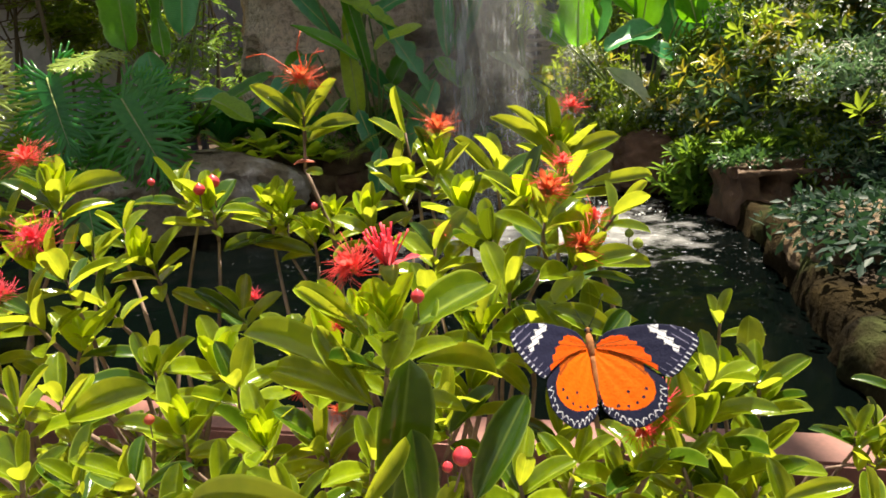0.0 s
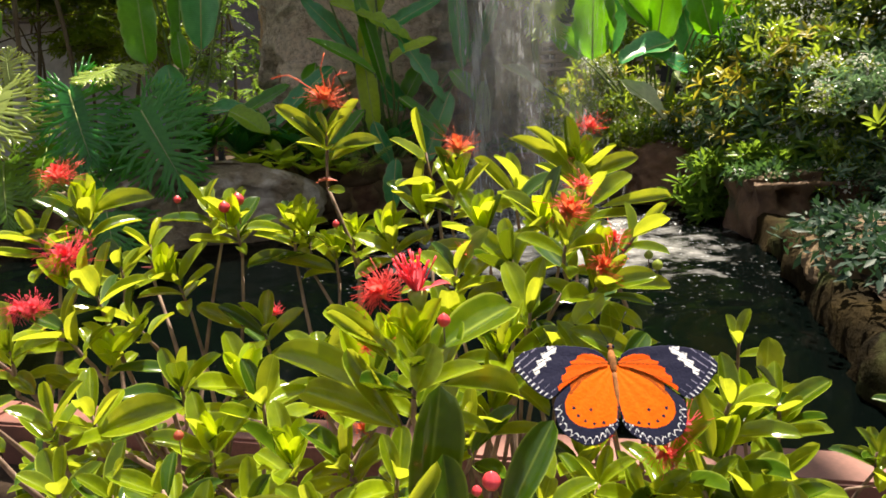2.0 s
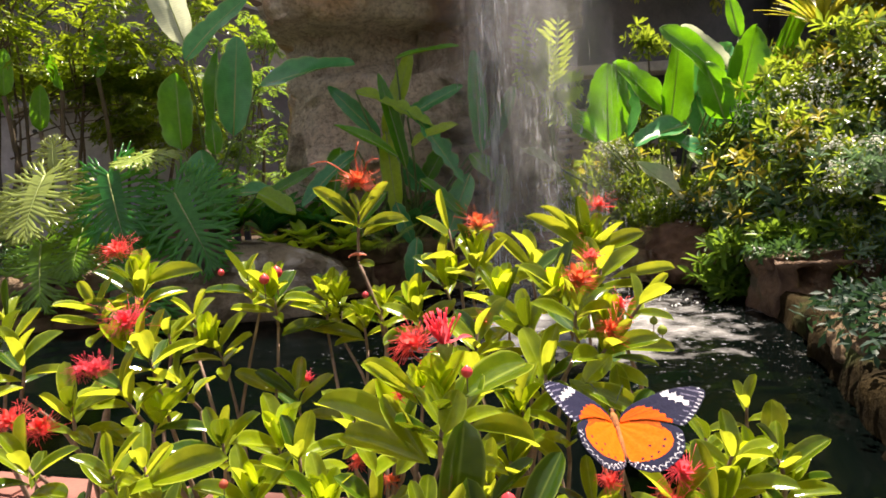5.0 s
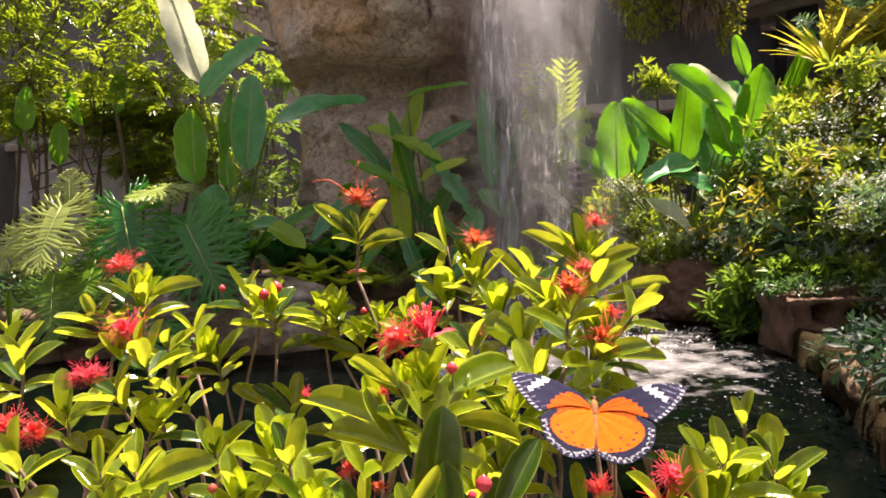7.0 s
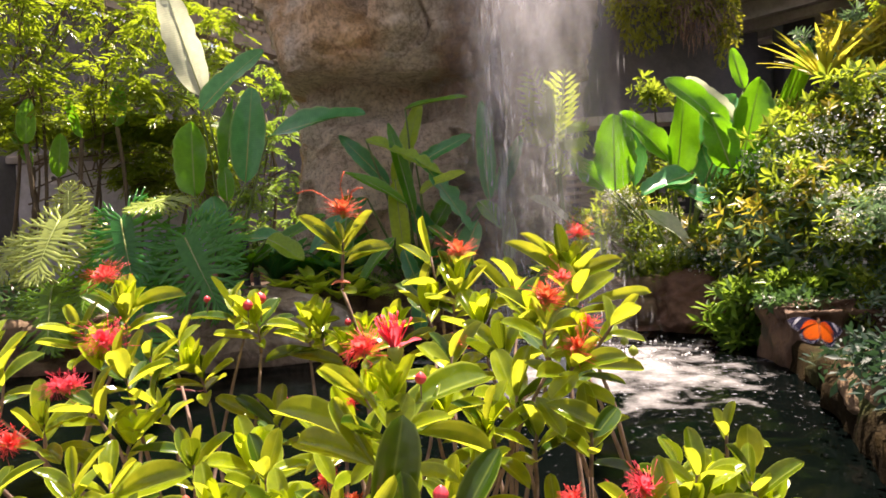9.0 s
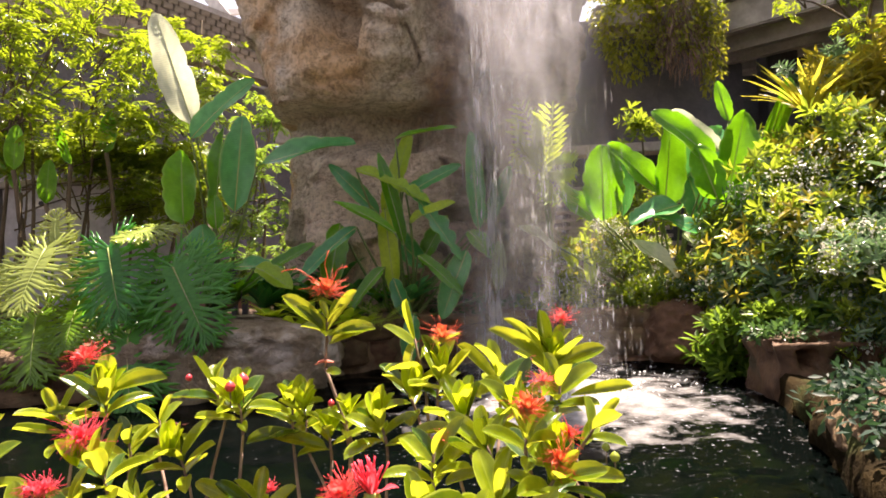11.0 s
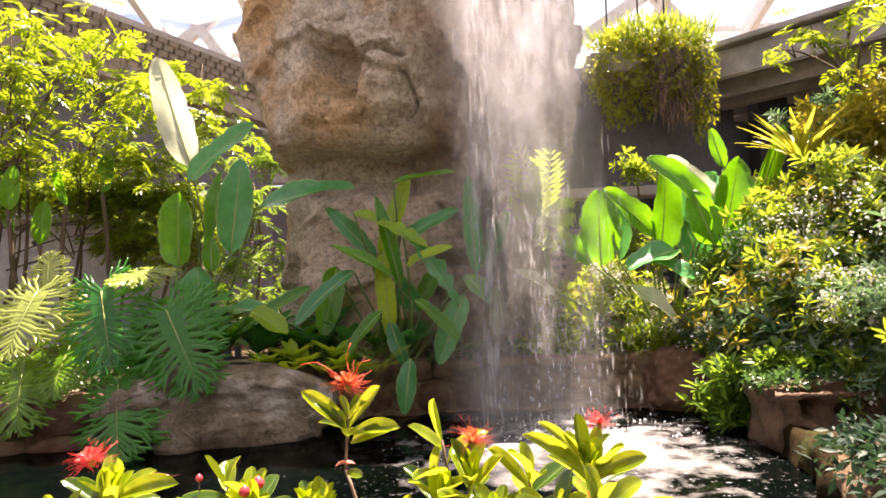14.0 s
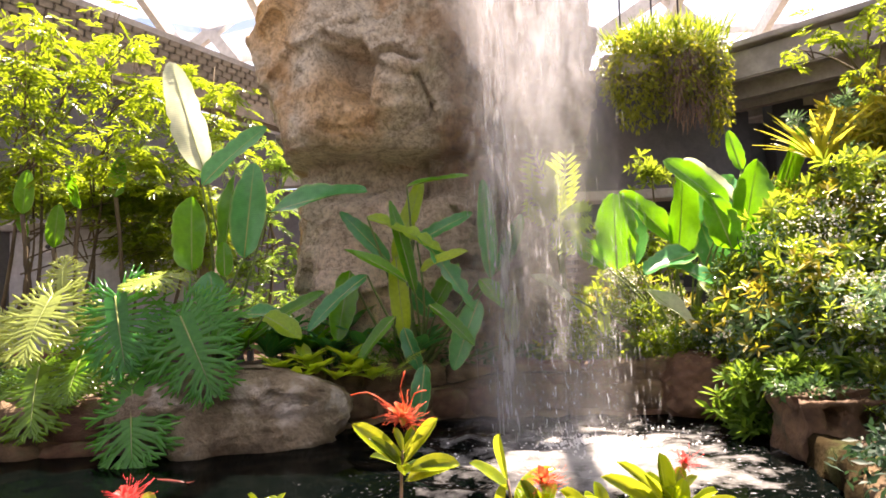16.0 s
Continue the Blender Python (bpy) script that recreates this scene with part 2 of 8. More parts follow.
# White leaf colour for the painted sun glints on the bushes.
M_GLINT = leafy("white_glint", (0.62, 0.64, 0.66), (0.78, 0.79, 0.8), (0.6, 0.6, 0.5), 0.3, 0.3, 20, island=True)
M_STEM = surface("green_stem", (0.08, 0.14, 0.03), (0.16, 0.22, 0.06), 6, 80, 0.6, 0.2)
M_TWIG = surface("shrub_twig", (0.10, 0.06, 0.045), (0.34, 0.23, 0.175), 60, 400, 0.85, 0.4, bump_dist=0.001)
M_RIB = surface("pale_midrib", (0.24, 0.33, 0.07), (0.4, 0.48, 0.14), 6, 80, 0.5, 0.2)
M_BARK = surface("bark", (0.06, 0.045, 0.025), (0.16, 0.12, 0.07), 6, 60, 0.9, 0.5)
M_RED = leafy("red_stamen", (0.85, 0.06, 0.075), (0.95, 0.13, 0.13), (0.95, 0.18, 0.16), 0.45, 0.5, 300, island=True)
M_RED_DARK = leafy("red_faded_flower", (0.62, 0.07, 0.03), (0.85, 0.17, 0.07), (0.85, 0.2, 0.08), 0.5, 0.35, 300, island=True)
M_PINKRED = leafy("pink_red_flower", (0.85, 0.06, 0.12), (0.95, 0.12, 0.18), (0.95, 0.15, 0.2), 0.45, 0.5, 300, island=True)
M_BERRY = surface("berry_red", (0.6, 0.03, 0.05), (0.75, 0.08, 0.1), 300, 2000, 0.3, 0.05, bump_dist=0.0005)
M_CALYX = leafy("calyx", (0.2, 0.3, 0.05), (0.3, 0.38, 0.06), (0.4, 0.45, 0.1), 0.45, 0.3, 200)
M_FISH = surface("fish_skin", (0.07, 0.012, 0.008), (0.14, 0.025, 0.012), 20, 200, 0.4, 0.1, bump_dist=0.001)
M_BRACT = leafy("bract_red", (0.42, 0.09, 0.07), (0.5, 0.13, 0.09), (0.55, 0.15, 0.1), 0.5, 0.4, 200)
M_ROCK = rock_mat()
M_BOULDER = surface("boulder_stone", (0.15, 0.11, 0.065), (0.52, 0.44, 0.31), 4, 30, 0.85, 1.0, (0.66, 0.62, 0.55), 3.6, bump_dist=0.06)
M_STONE = surface("pond_stone", (0.08, 0.055, 0.03), (0.28, 0.19, 0.11), 2.5, 24, 0.6, 0.8, (0.2, 0.17, 0.09), 2.0, bump_dist=0.02)
M_STONE_RED = surface("pond_stone_red", (0.08, 0.042, 0.027), (0.24, 0.14, 0.085), 3.0, 26, 0.6, 0.8, (0.16, 0.14, 0.07), 2.5, bump_dist=0.02)
M_CURB = surface("curb_paint", (0.19, 0.078, 0.06), (0.26, 0.11, 0.085), 5, 120, 0.5, 0.15, (0.13, 0.06, 0.05), 3.0, bump_dist=0.002)
M_SOIL = surface("soil", (0.03, 0.022, 0.015), (0.09, 0.06, 0.04), 3, 40, 0.95, 0.9, (0.05, 0.07, 0.02), 2, bump_dist=0.03)
M_PAVE = surface("paving", (0.10, 0.085, 0.07), (0.18, 0.155, 0.13), 0.7, 20, 0.85, 0.3)
M_WHITE = surface("white_wall", (0.42, 0.42, 0.46), (0.55, 0.54, 0.56), 0.8, 12, 0.8, 0.1, (0.5, 0.48, 0.46), 0.7)
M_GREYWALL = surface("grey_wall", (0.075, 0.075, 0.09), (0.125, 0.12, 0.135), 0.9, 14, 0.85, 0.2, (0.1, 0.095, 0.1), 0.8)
M_CONC = surface("concrete_beam", (0.24, 0.22, 0.21), (0.42, 0.39, 0.36), 1.2, 18, 0.85, 0.3, (0.16, 0.15, 0.14), 1.0)
# Also carries the painted shade under the eave.
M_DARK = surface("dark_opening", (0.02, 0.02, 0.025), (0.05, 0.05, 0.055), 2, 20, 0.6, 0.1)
M_TILE = surface("dark_tile", (0.12, 0.095, 0.07), (0.30, 0.25, 0.19), 4, 40, 0.7, 0.3)
M_STEEL = surface("white_steel", (0.6, 0.58, 0.55), (0.78, 0.76, 0.74), 1, 10, 0.5, 0.05)
M_BENCH = surface("pale_timber", (0.38, 0.27, 0.18), (0.55, 0.42, 0.3), 3, 50, 0.6, 0.2)

for dull in (M_STONE, M_STONE_RED, M_SOIL, M_BOULDER):
    dull.node_tree.nodes["Principled BSDF"].inputs["Specular IOR Level"].default_value = 0.2


def glass_mat():
    m, n, l, b = nodes_of("roof_glass")
    g, t, mx = n.new("ShaderNodeBsdfGlossy"), n.new("ShaderNodeBsdfTransparent"), n.new("ShaderNodeMixShader")
    g.inputs["Roughness"].default_value = 0.1
    t.inputs[0].default_value = (0.97, 0.98, 1.0, 1)
    mx.inputs[0].default_value = 0.06
    milk, mx2 = n.new("ShaderNodeBsdfTranslucent"), n.new("ShaderNodeMixShader")
    milk.inputs[0].default_value = (0.9, 0.9, 0.9, 1)
    mx2.inputs[0].default_value = 0.1
    l.new(t.outputs[0], mx.inputs[1]), l.new(g.outputs[0], mx.inputs[2])
    l.new(mx.outputs[0], mx2.inputs[1]), l.new(milk.outputs[0], mx2.inputs[2]), l.new(mx2.outputs[0], n["Material Output"].inputs[0])
    return m


def water_mat():
    """Dark pond water, white with churned air round the foot of the fall."""
    m, n, l, b = nodes_of("pond_water")
    geo = n.new("ShaderNodeNewGeometry")
    dist = n.new("ShaderNodeVectorMath")
    dist.operation = "DISTANCE"
    dist.inputs[1].default_value = (0.55, 3.65, 0)
    l.new(geo.outputs["Position"], dist.inputs[0])
    churn = noise_node(n, l, 4.5, 6, 0.62)
    sub = n.new("ShaderNodeMath")
    sub.operation = "MULTIPLY_ADD"
    l.new(churn.outputs[0], sub.inputs[0])
    sub.inputs[1].default_value = -2.4
    l.new(dist.outputs["Value"], sub.inputs[2])
    near = n.new("ShaderNodeMapRange")
    near.inputs[1].default_value, near.inputs[2].default_value = -1.35, -0.28
    near.inputs[3].default_value, near.inputs[4].default_value = 0.8, 0.0
    l.new(sub.outputs[0], near.inputs[0])
    col = mix_rgb(n, l, "MIX", near.outputs[0], (0.0008, 0.0016, 0.0014), (0.50, 0.50, 0.50))
    # Glints on the ripples, painted as pale specks that thin out from the fall.
    sparkle, ring = noise_node(n, l, 34.0, 3, 0.6), n.new("ShaderNodeMapRange")
    ring.inputs[1].default_value, ring.inputs[2].default_value = 0.8, 1.9
    ring.inputs[3].default_value, ring.inputs[4].default_value = 0.045, -0.06
    l.new(dist.outputs["Value"], ring.inputs[0])
    lift = n.new("ShaderNodeMath")
    l.new(sparkle.outputs[0], lift.inputs[0]), l.new(ring.outputs[0], lift.inputs[1])
    fr = ramp(n, [(0.63, (0, 0, 0)), (0.69, (0.10, 0.10, 0.10)), (0.78, (0.75, 0.75, 0.75))])
    l.new(lift.outputs[0], fr.inputs[0])
    col = mix_rgb(n, l, "MIX", fr.outputs[0], col, (0.46, 0.49, 0.53))
    l.new(col, b.inputs["Base Color"])
    b.inputs["IOR"].default_value = 1.24
    b.inputs["Specular IOR Level"].default_value = 0.08
    rr = n.new("ShaderNodeMapRange")
    rr.inputs[3].default_value, rr.inputs[4].default_value = 0.04, 0.6
    l.new(near.outputs[0], rr.inputs[0]), l.new(rr.outputs[0], b.inputs["Roughness"])
    rip = noise_node(n, l, 22.0, 5, 0.65)
    bp = n.new("ShaderNodeBump")
    bp.inputs["Distance"].default_value = 0.02
    rough_water = n.new("ShaderNodeMapRange")
    rough_water.inputs[3].default_value, rough_water.inputs[4].default_value = 0.05, 0.4
    l.new(near.outputs[0], rough_water.inputs[0]), l.new(rough_water.outputs[0], bp.inputs["Strength"])
    l.new(rip.outputs[0], bp.inputs["Height"]), l.new(bp.outputs[0], b.inputs["Normal"])
    return m


def falling_mat(name, alpha, scale, lo=0.42, hi=0.75, stretch=0.09, edges=None):
    """Falling water: white broken streaks with clear gaps."""
    m, n, l, b = nodes_of(name)
    tc, mp = n.new("ShaderNodeTexCoord"), n.new("ShaderNodeMapping")
    mp.inputs["Scale"].default_value = (scale, scale, scale * stretch)
    l.new(tc.outputs["Object"], mp.inputs[0])
    x = n.new("ShaderNodeTexNoise")
    x.inputs["Scale"].default_value, x.inputs["Detail"].default_value = 1.0, 5
    l.new(mp.outputs[0], x.inputs["Vector"])
    mr = n.new("ShaderNodeMapRange")
    mr.inputs[1].default_value, mr.inputs[2].default_value = lo, hi
    mr.inputs[3].default_value, mr.inputs[4].default_value = 0.0, alpha
    l.new(x.outputs[0], mr.inputs[0])
    alpha_out = mr.outputs[0]
    if edges:
        sep = n.new("ShaderNodeSeparateXYZ")
        l.new(tc.outputs["Generated"], sep.inputs[0])
        for axis, pts in ((0, [(0.0, 0.0), (0.35, 1.0), (0.65, 1.0), (1.0, 0.0)]), (2, edges)):
            r = n.new("ShaderNodeValToRGB")
            while len(r.color_ramp.elements) < len(pts):
                r.color_ramp.elements.new(0.5)
            for e, (at, v) in zip(r.color_ramp.elements, pts):
                e.position, e.color = at, (v, v, v, 1)
            l.new(sep.outputs[axis], r.inputs[0])
            mul = n.new("ShaderNodeMath")
            mul.operation = "MULTIPLY"
            l.new(alpha_out, mul.inputs[0]), l.new(r.outputs[0], mul.inputs[1])
            alpha_out = mul.outputs[0]
    b.inputs["Base Color"].default_value = (0.86, 0.87, 0.9, 1)
    b.inputs["Roughness"].default_value = 0.35
    t = n.new("ShaderNodeBsdfTranslucent")
    t.inputs[0].default_value = (0.85, 0.86, 0.9, 1)
    half = n.new("ShaderNodeMixShader")
    half.inputs[0].default_value = 0.5
    l.new(b.outputs[0], half.inputs[1]), l.new(t.outputs[0], half.inputs[2])
    clear, mx = n.new("ShaderNodeBsdfTransparent"), n.new("ShaderNodeMixShader")
    l.new(alpha_out, mx.inputs[0]), l.new(clear.outputs[0], mx.inputs[1]), l.new(half.outputs[0], mx.inputs[2])
    l.new(mx.outputs[0], n["Material Output"].inputs[0])
    return m


M_GLASS, M_WATER = glass_mat(), water_mat()
M_FALL = falling_mat("falling_water", 0.8, 22.0, 0.40, 0.72, 0.16, [(0.0, 0.8), (0.3, 0.7), (0.55, 0.75), (0.8, 1.0)])
M_FALL_WIDE = falling_mat("broken_water", 0.9, 13.0, 0.30, 0.72, 0.3, [(0.0, 0.0), (0.3, 0.25), (0.65, 0.9), (1.0, 1.0)])
M_MIST = falling_mat("thin_spray", 0.55, 3.0, 0.25, 0.75, 0.4, [(0.0, 0.6), (0.2, 0.35), (0.5, 0.5), (0.85, 1.0)])
M_DRIZZLE = falling_mat("drizzle", 0.8, 60.0, 0.56, 0.74, 0.16, [(0.0, 1.0), (0.5, 0.8), (1.0, 0.4)])


# ---- building blocks ----
def mesh_of(name, verts, faces, mats, idx=None, smooth=True):
    me = bpy.data.meshes.new(name)
    me.from_pydata([tuple(map(float, v)) for v in verts], [], faces)
    for m in mats if isinstance(mats, (list, tuple)) else [mats]:
        me.materials.append(m)
    if idx is not None:
        me.polygons.foreach_set("material_index", idx)
    me.polygons.foreach_set("use_smooth", [smooth] * len(me.polygons))
    me.update()
    return me


def child(name, me, parent, label="", m=None):
    ob = new(name, me)
    ob.parent = parent
    if m is not None:
        ob.matrix_basis = m
    if label:
        ob["label"] = label
    return ob


def thing(name, at, label, category, group="", kind=""):
    e = new(name)
    e.location = at
    e.empty_display_size = 0.05
    return tagged(e, label, category, group, kind)


def part(name, bm, material, parent, label=""):
    me = bpy.data.meshes.new(name)
    bm.to_mesh(me)
    bm.free()
    me.materials.append(material)
    return child(name, me, parent, label)


def box_bm(lo, hi, bevel=0.0):
    bm = bmesh.new()
    bmesh.ops.create_cube(bm, size=1.0)
    lo, hi = Vector(lo), Vector(hi)
    for v in bm.verts:
        v.co = Vector((lo[i] + (v.co[i] + 0.5) * (hi[i] - lo[i]) for i in range(3)))
    if bevel:
        bmesh.ops.bevel(bm, geom=bm.edges[:], offset=bevel, segments=2, affect="EDGES")
    return bm


def beam_bm(a, b, wide, high, bevel=0.0):
    """A bar of rectangular section from a to b."""
    a, b = Vector(a), Vector(b)
    d = b - a
    bm = box_bm((0, -wide / 2, -high / 2), (d.length, wide / 2, high / 2), bevel)
    bm.transform(Matrix.Translation(a) @ d.to_track_quat("X", "Z").to_matrix().to_4x4())
    return bm


def tube(points, radii, sides=6, local=(0, 0, 0)):
    """Verts and faces of a tapered tube along points."""
    pts = [Vector(p) - Vector(local) for p in points]
    verts, faces = [], []
    for i, p in enumerate(pts):
        d = (pts[min(i + 1, len(pts) - 1)] - pts[max(i - 1, 0)]).normalized()
        q = d.to_track_quat("Z", "Y")
        r = radii[i] if isinstance(radii, (list, tuple)) else radii
        for k in range(sides):
            a = 2 * math.pi * k / sides
            verts.append(p + q @ Vector((math.cos(a) * r, math.sin(a) * r, 0)))
    for i in range(len(pts) - 1):
        for k in range(sides):
            k2 = (k + 1) % sides
            faces.append((i * sides + k, i * sides + k2, (i + 1) * sides + k2, (i + 1) * sides + k))
    faces.append(tuple(range(sides))[::-1])
    faces.append(tuple((len(pts) - 1) * sides + k for k in range(sides)))
    return verts, faces


def joined(pieces):
    verts, faces = [], []
    for v, f in pieces:
        o = len(verts)
        verts += v
        faces += [tuple(i + o for i in q) for q in f]
    return verts, faces


def arc(a, b, sag=0.0, n=6, side=(0, 0, 1)):
    """n+1 points from a to b, bowed by sag towards side."""
    a, b, s = Vector(a), Vector(b), Vector(side)
    return [a.lerp(b, i / n) + s * sag * 4 * (i / n) * (1 - i / n) for i in range(n + 1)]


def across(me, rows):
    """How far each vertex of a leaf lies from its midrib, for the paler rib and rim."""
    me.attributes.new("across", "FLOAT", "POINT").data.foreach_set("value", [1.0, 0.55, 0.0, 0.55, 1.0] * rows)
    return me


def leaf_mesh(name, mat, length=1.0, width=0.36, fold=0.12, bend=0.15, rows=7, fat=0.58, tipped=0.6, wave=0.0, seed=0, torn=False):
    """A leaf along +y from the origin, face up (+z): widest at fat, with a midrib fold and a bend along its length."""
    rnd = random.Random(seed)
    verts, faces = [], []
    for i in range(rows + 1):
        t = 1 - (1 - i / rows) ** 1.35
        w = width / 2 * (math.sin(math.pi * min(1, t ** (math.log(0.5) / math.log(fat))))) ** tipped if 0 < t < 1 else width * 0.012
        if wave > 0.06 and 0 < i < rows:
            w *= 1 - 0.16 * rnd.random() * (i % 3 == 1)
        y = length * t
        z = -bend * length * t * t
        for k in (-1, -0.55, 0, 0.55, 1):
            ripple = wave * width * math.sin(9 * t + k * 2 + seed) * abs(k)
            if torn and abs(k) == 1 and i % 3 == 1 and 2 < i < rows:
                k *= 0.6
            verts.append((k * w, y, z + fold * abs(k) * w * 2 + ripple + rnd.uniform(-1, 1) * 0.004 * length * abs(k)))
    for i in range(rows):
        for k in range(4):
            a = i * 5 + k
            faces.append((a, a + 1, a + 6, a + 5))
    return across(mesh_of(name, verts, faces, mat), rows + 1)


def frame_to(base, tip, face=(0, -1, 0.4)):
    """Pose that carries +y from base to tip, with +z as near face as may be, scaled to that length."""
    base, tip = Vector(base), Vector(tip)
    y = (tip - base)
    s = y.length
    y.normalize()
    z = Vector(face)
    z = (z - y * z.dot(y))
    z = z.normalized() if z.length > 1e-4 else Vector((0, 0, 1))
    x = y.cross(z)
    return Matrix.Translation(base) @ Matrix((x, y, z)).transposed().to_4x4(), s


def leaf_cloud(name, blobs, count, size, mat, parent=None, seed=0, slim=0.42, droop=0.3, clumps=0, layer=0.7):
    """Many small folded leaves in and round the given blobs (x, y, z, rx, ry, rz), in one mesh."""
    g = np.random.default_rng(seed)
    if clumps:
        many = []
        for b in blobs:
            for _ in range(clumps):
                d = g.normal(size=3)
                d *= g.uniform(0.4, 1.2) / np.linalg.norm(d)
                k = g.uniform(0.14, 0.42)
                many.append((b[0] + d[0] * b[3], b[1] + d[1] * b[4], b[2] + d[2] * b[5], b[3] * k, b[4] * k, b[5] * k * layer))
        blobs = many
    vol = np.array([b[3] * b[4] * b[5] for b in blobs]) ** 0.7
    which = g.choice(len(blobs), count, p=vol / vol.sum())
    bl = np.array(blobs)[which]
    d = g.normal(size=(count, 3))
    d /= np.linalg.norm(d, axis=1)[:, None]
    rad = g.uniform(0.25, 1, count) ** 0.45 * (1 + 0.22 * np.sin(d[:, 0] * 6 + which) * np.cos(d[:, 2] * 5 + 2 * which))
    c = bl[:, :3] + d * bl[:, 3:6] * rad[:, None]
    c += g.normal(size=(count, 3)) * size * (0.9 if clumps else 0.2) * (g.random(count) < 0.4)[:, None]
    ax = d * 0.6 + g.normal(size=(count, 3)) * 0.7
    ax[:, 2] -= droop
    ax /= np.linalg.norm(ax, axis=1)[:, None]
    up = g.normal(size=(count, 3)) * 0.6 + (0, 0, 1)
    sd = np.cross(ax, up)
    sd /= np.linalg.norm(sd, axis=1)[:, None]
    nr = np.cross(sd, ax)
    s = size * g.uniform(0.6, 1.35, count)[:, None]
    w = s * slim * 0.5
    v = np.stack([c, c + ax * s * 0.5 + sd * w + nr * w * 0.35, c + ax * s, c + ax * s * 0.5 - sd * w + nr * w * 0.35, c + ax * s * 0.5], 1).reshape(-1, 3)
    f = []
    for i in range(count):
        o = i * 5
        f += [(o, o + 1, o + 4), (o + 1, o + 2, o + 4), (o + 2, o + 3, o + 4), (o + 3, o, o + 4)]
    me = mesh_of(name, v, f, mat)
    ob = new(name, me)
    if parent:
        ob.parent = parent
        ob.matrix_parent_inverse = Matrix.Translation(-parent.location)
    return ob


def scatter(blobs, count, g, clumps, layer, shell=0.25):
    """Places in and round blobs that are first broken into smaller uneven ones; also the outward way at each."""
    if clumps:
        many = []
        for b in blobs:
            for _ in range(clumps):
                d = g.normal(size=3)
                d *= g.uniform(0.2, 1.25) / np.linalg.norm(d)
                k = g.uniform(0.12, 0.5)
                many.append((b[0] + d[0] * b[3], b[1] + d[1] * b[4], b[2] + d[2] * b[5], b[3] * k, b[4] * k, b[5] * k * layer))
        blobs = many
    vol = np.array([b[3] * b[4] * b[5] for b in blobs]) ** 0.6
    bl = np.array(blobs)[g.choice(len(blobs), count, p=vol / vol.sum())]
    d = g.normal(size=(count, 3))
    far = np.minimum(np.abs(g.normal(size=count)) * 0.55 + shell, 2.2)
    d /= np.linalg.norm(d, axis=1)[:, None]
    return bl[:, :3] + d * bl[:, 3:6] * far[:, None], d


def unit(a):
    return a / np.maximum(np.linalg.norm(a, axis=1), 1e-9)[:, None]


def blades(c, ax, up, s, slim, fold=0.3):
    """One narrow folded leaf from each place along ax: six corners, four faces each."""
    sd = unit(np.cross(ax, up))
    nr = np.cross(sd, ax)
    s = s[:, None]
    w = s * slim * 0.5
    return np.stack([c, c + ax * s * 0.45 + sd * w + nr * w * fold, c + ax * s * 0.8 + sd * w * 0.62 + nr * w * fold - nr * s * 0.06, c + ax * s - nr * s * 0.12,
                     c + ax * s * 0.8 - sd * w * 0.62 + nr * w * fold - nr * s * 0.06, c + ax * s * 0.45 - sd * w + nr * w * fold], 1).reshape(-1, 3)


def foliage(name, verts, mat, parent):
    n = len(verts) // 6
    f = [q for o in range(0, n * 6, 6) for q in ((o, o + 1, o + 2), (o, o + 2, o + 3), (o, o + 3, o + 4), (o, o + 4, o + 5))]
    ob = new(name, mesh_of(name, verts, f, mat))
    if parent:
        ob.parent = parent
        ob.matrix_parent_inverse = Matrix.Translation(-parent.location)
    ob["kind"] = "stuff"
    return ob


def spray_cloud(name, blobs, count, leaf, mat, parent=None, seed=0, slim=0.4, pairs=6, clumps=9, layer=0.5, droop=0.35):
    """Flat drooping sprays, each a rib with paired leaflets, layered one above another."""
    g = np.random.default_rng(seed)
    c, d = scatter(blobs, count, g, clumps, layer)
    ax = d * (1, 1, 0.2) + g.normal(size=(count, 3)) * (0.7, 0.7, 0.15)
    ax[:, 2] -= droop * g.uniform(0.2, 1.4, count)
    ax = unit(ax)
    up = unit(g.normal(size=(count, 3)) * 0.35 + (0, 0, 1))
    sd = unit(np.cross(ax, up))
    size = leaf * g.uniform(0.75, 1.3, count)
    out = []
    for i in range(pairs):
        t = (i + 0.6) / pairs
        at = c + ax * (size * pairs * 0.42 * t)[:, None] - (0, 0, 1) * (size * 0.5 * t * t)[:, None]
        for sg in (-1, 1):
            way = unit(ax * (0.45 + 0.5 * t) + sd * sg * (1.0 - 0.55 * t) + g.normal(size=(count, 3)) * 0.14)
            out.append(blades(at, way, up, size * (0.65 + 0.5 * math.sin(math.pi * (0.2 + 0.65 * t))) * g.uniform(0.85, 1.15, count), slim))
    return foliage(name, np.concatenate(out), mat, parent)


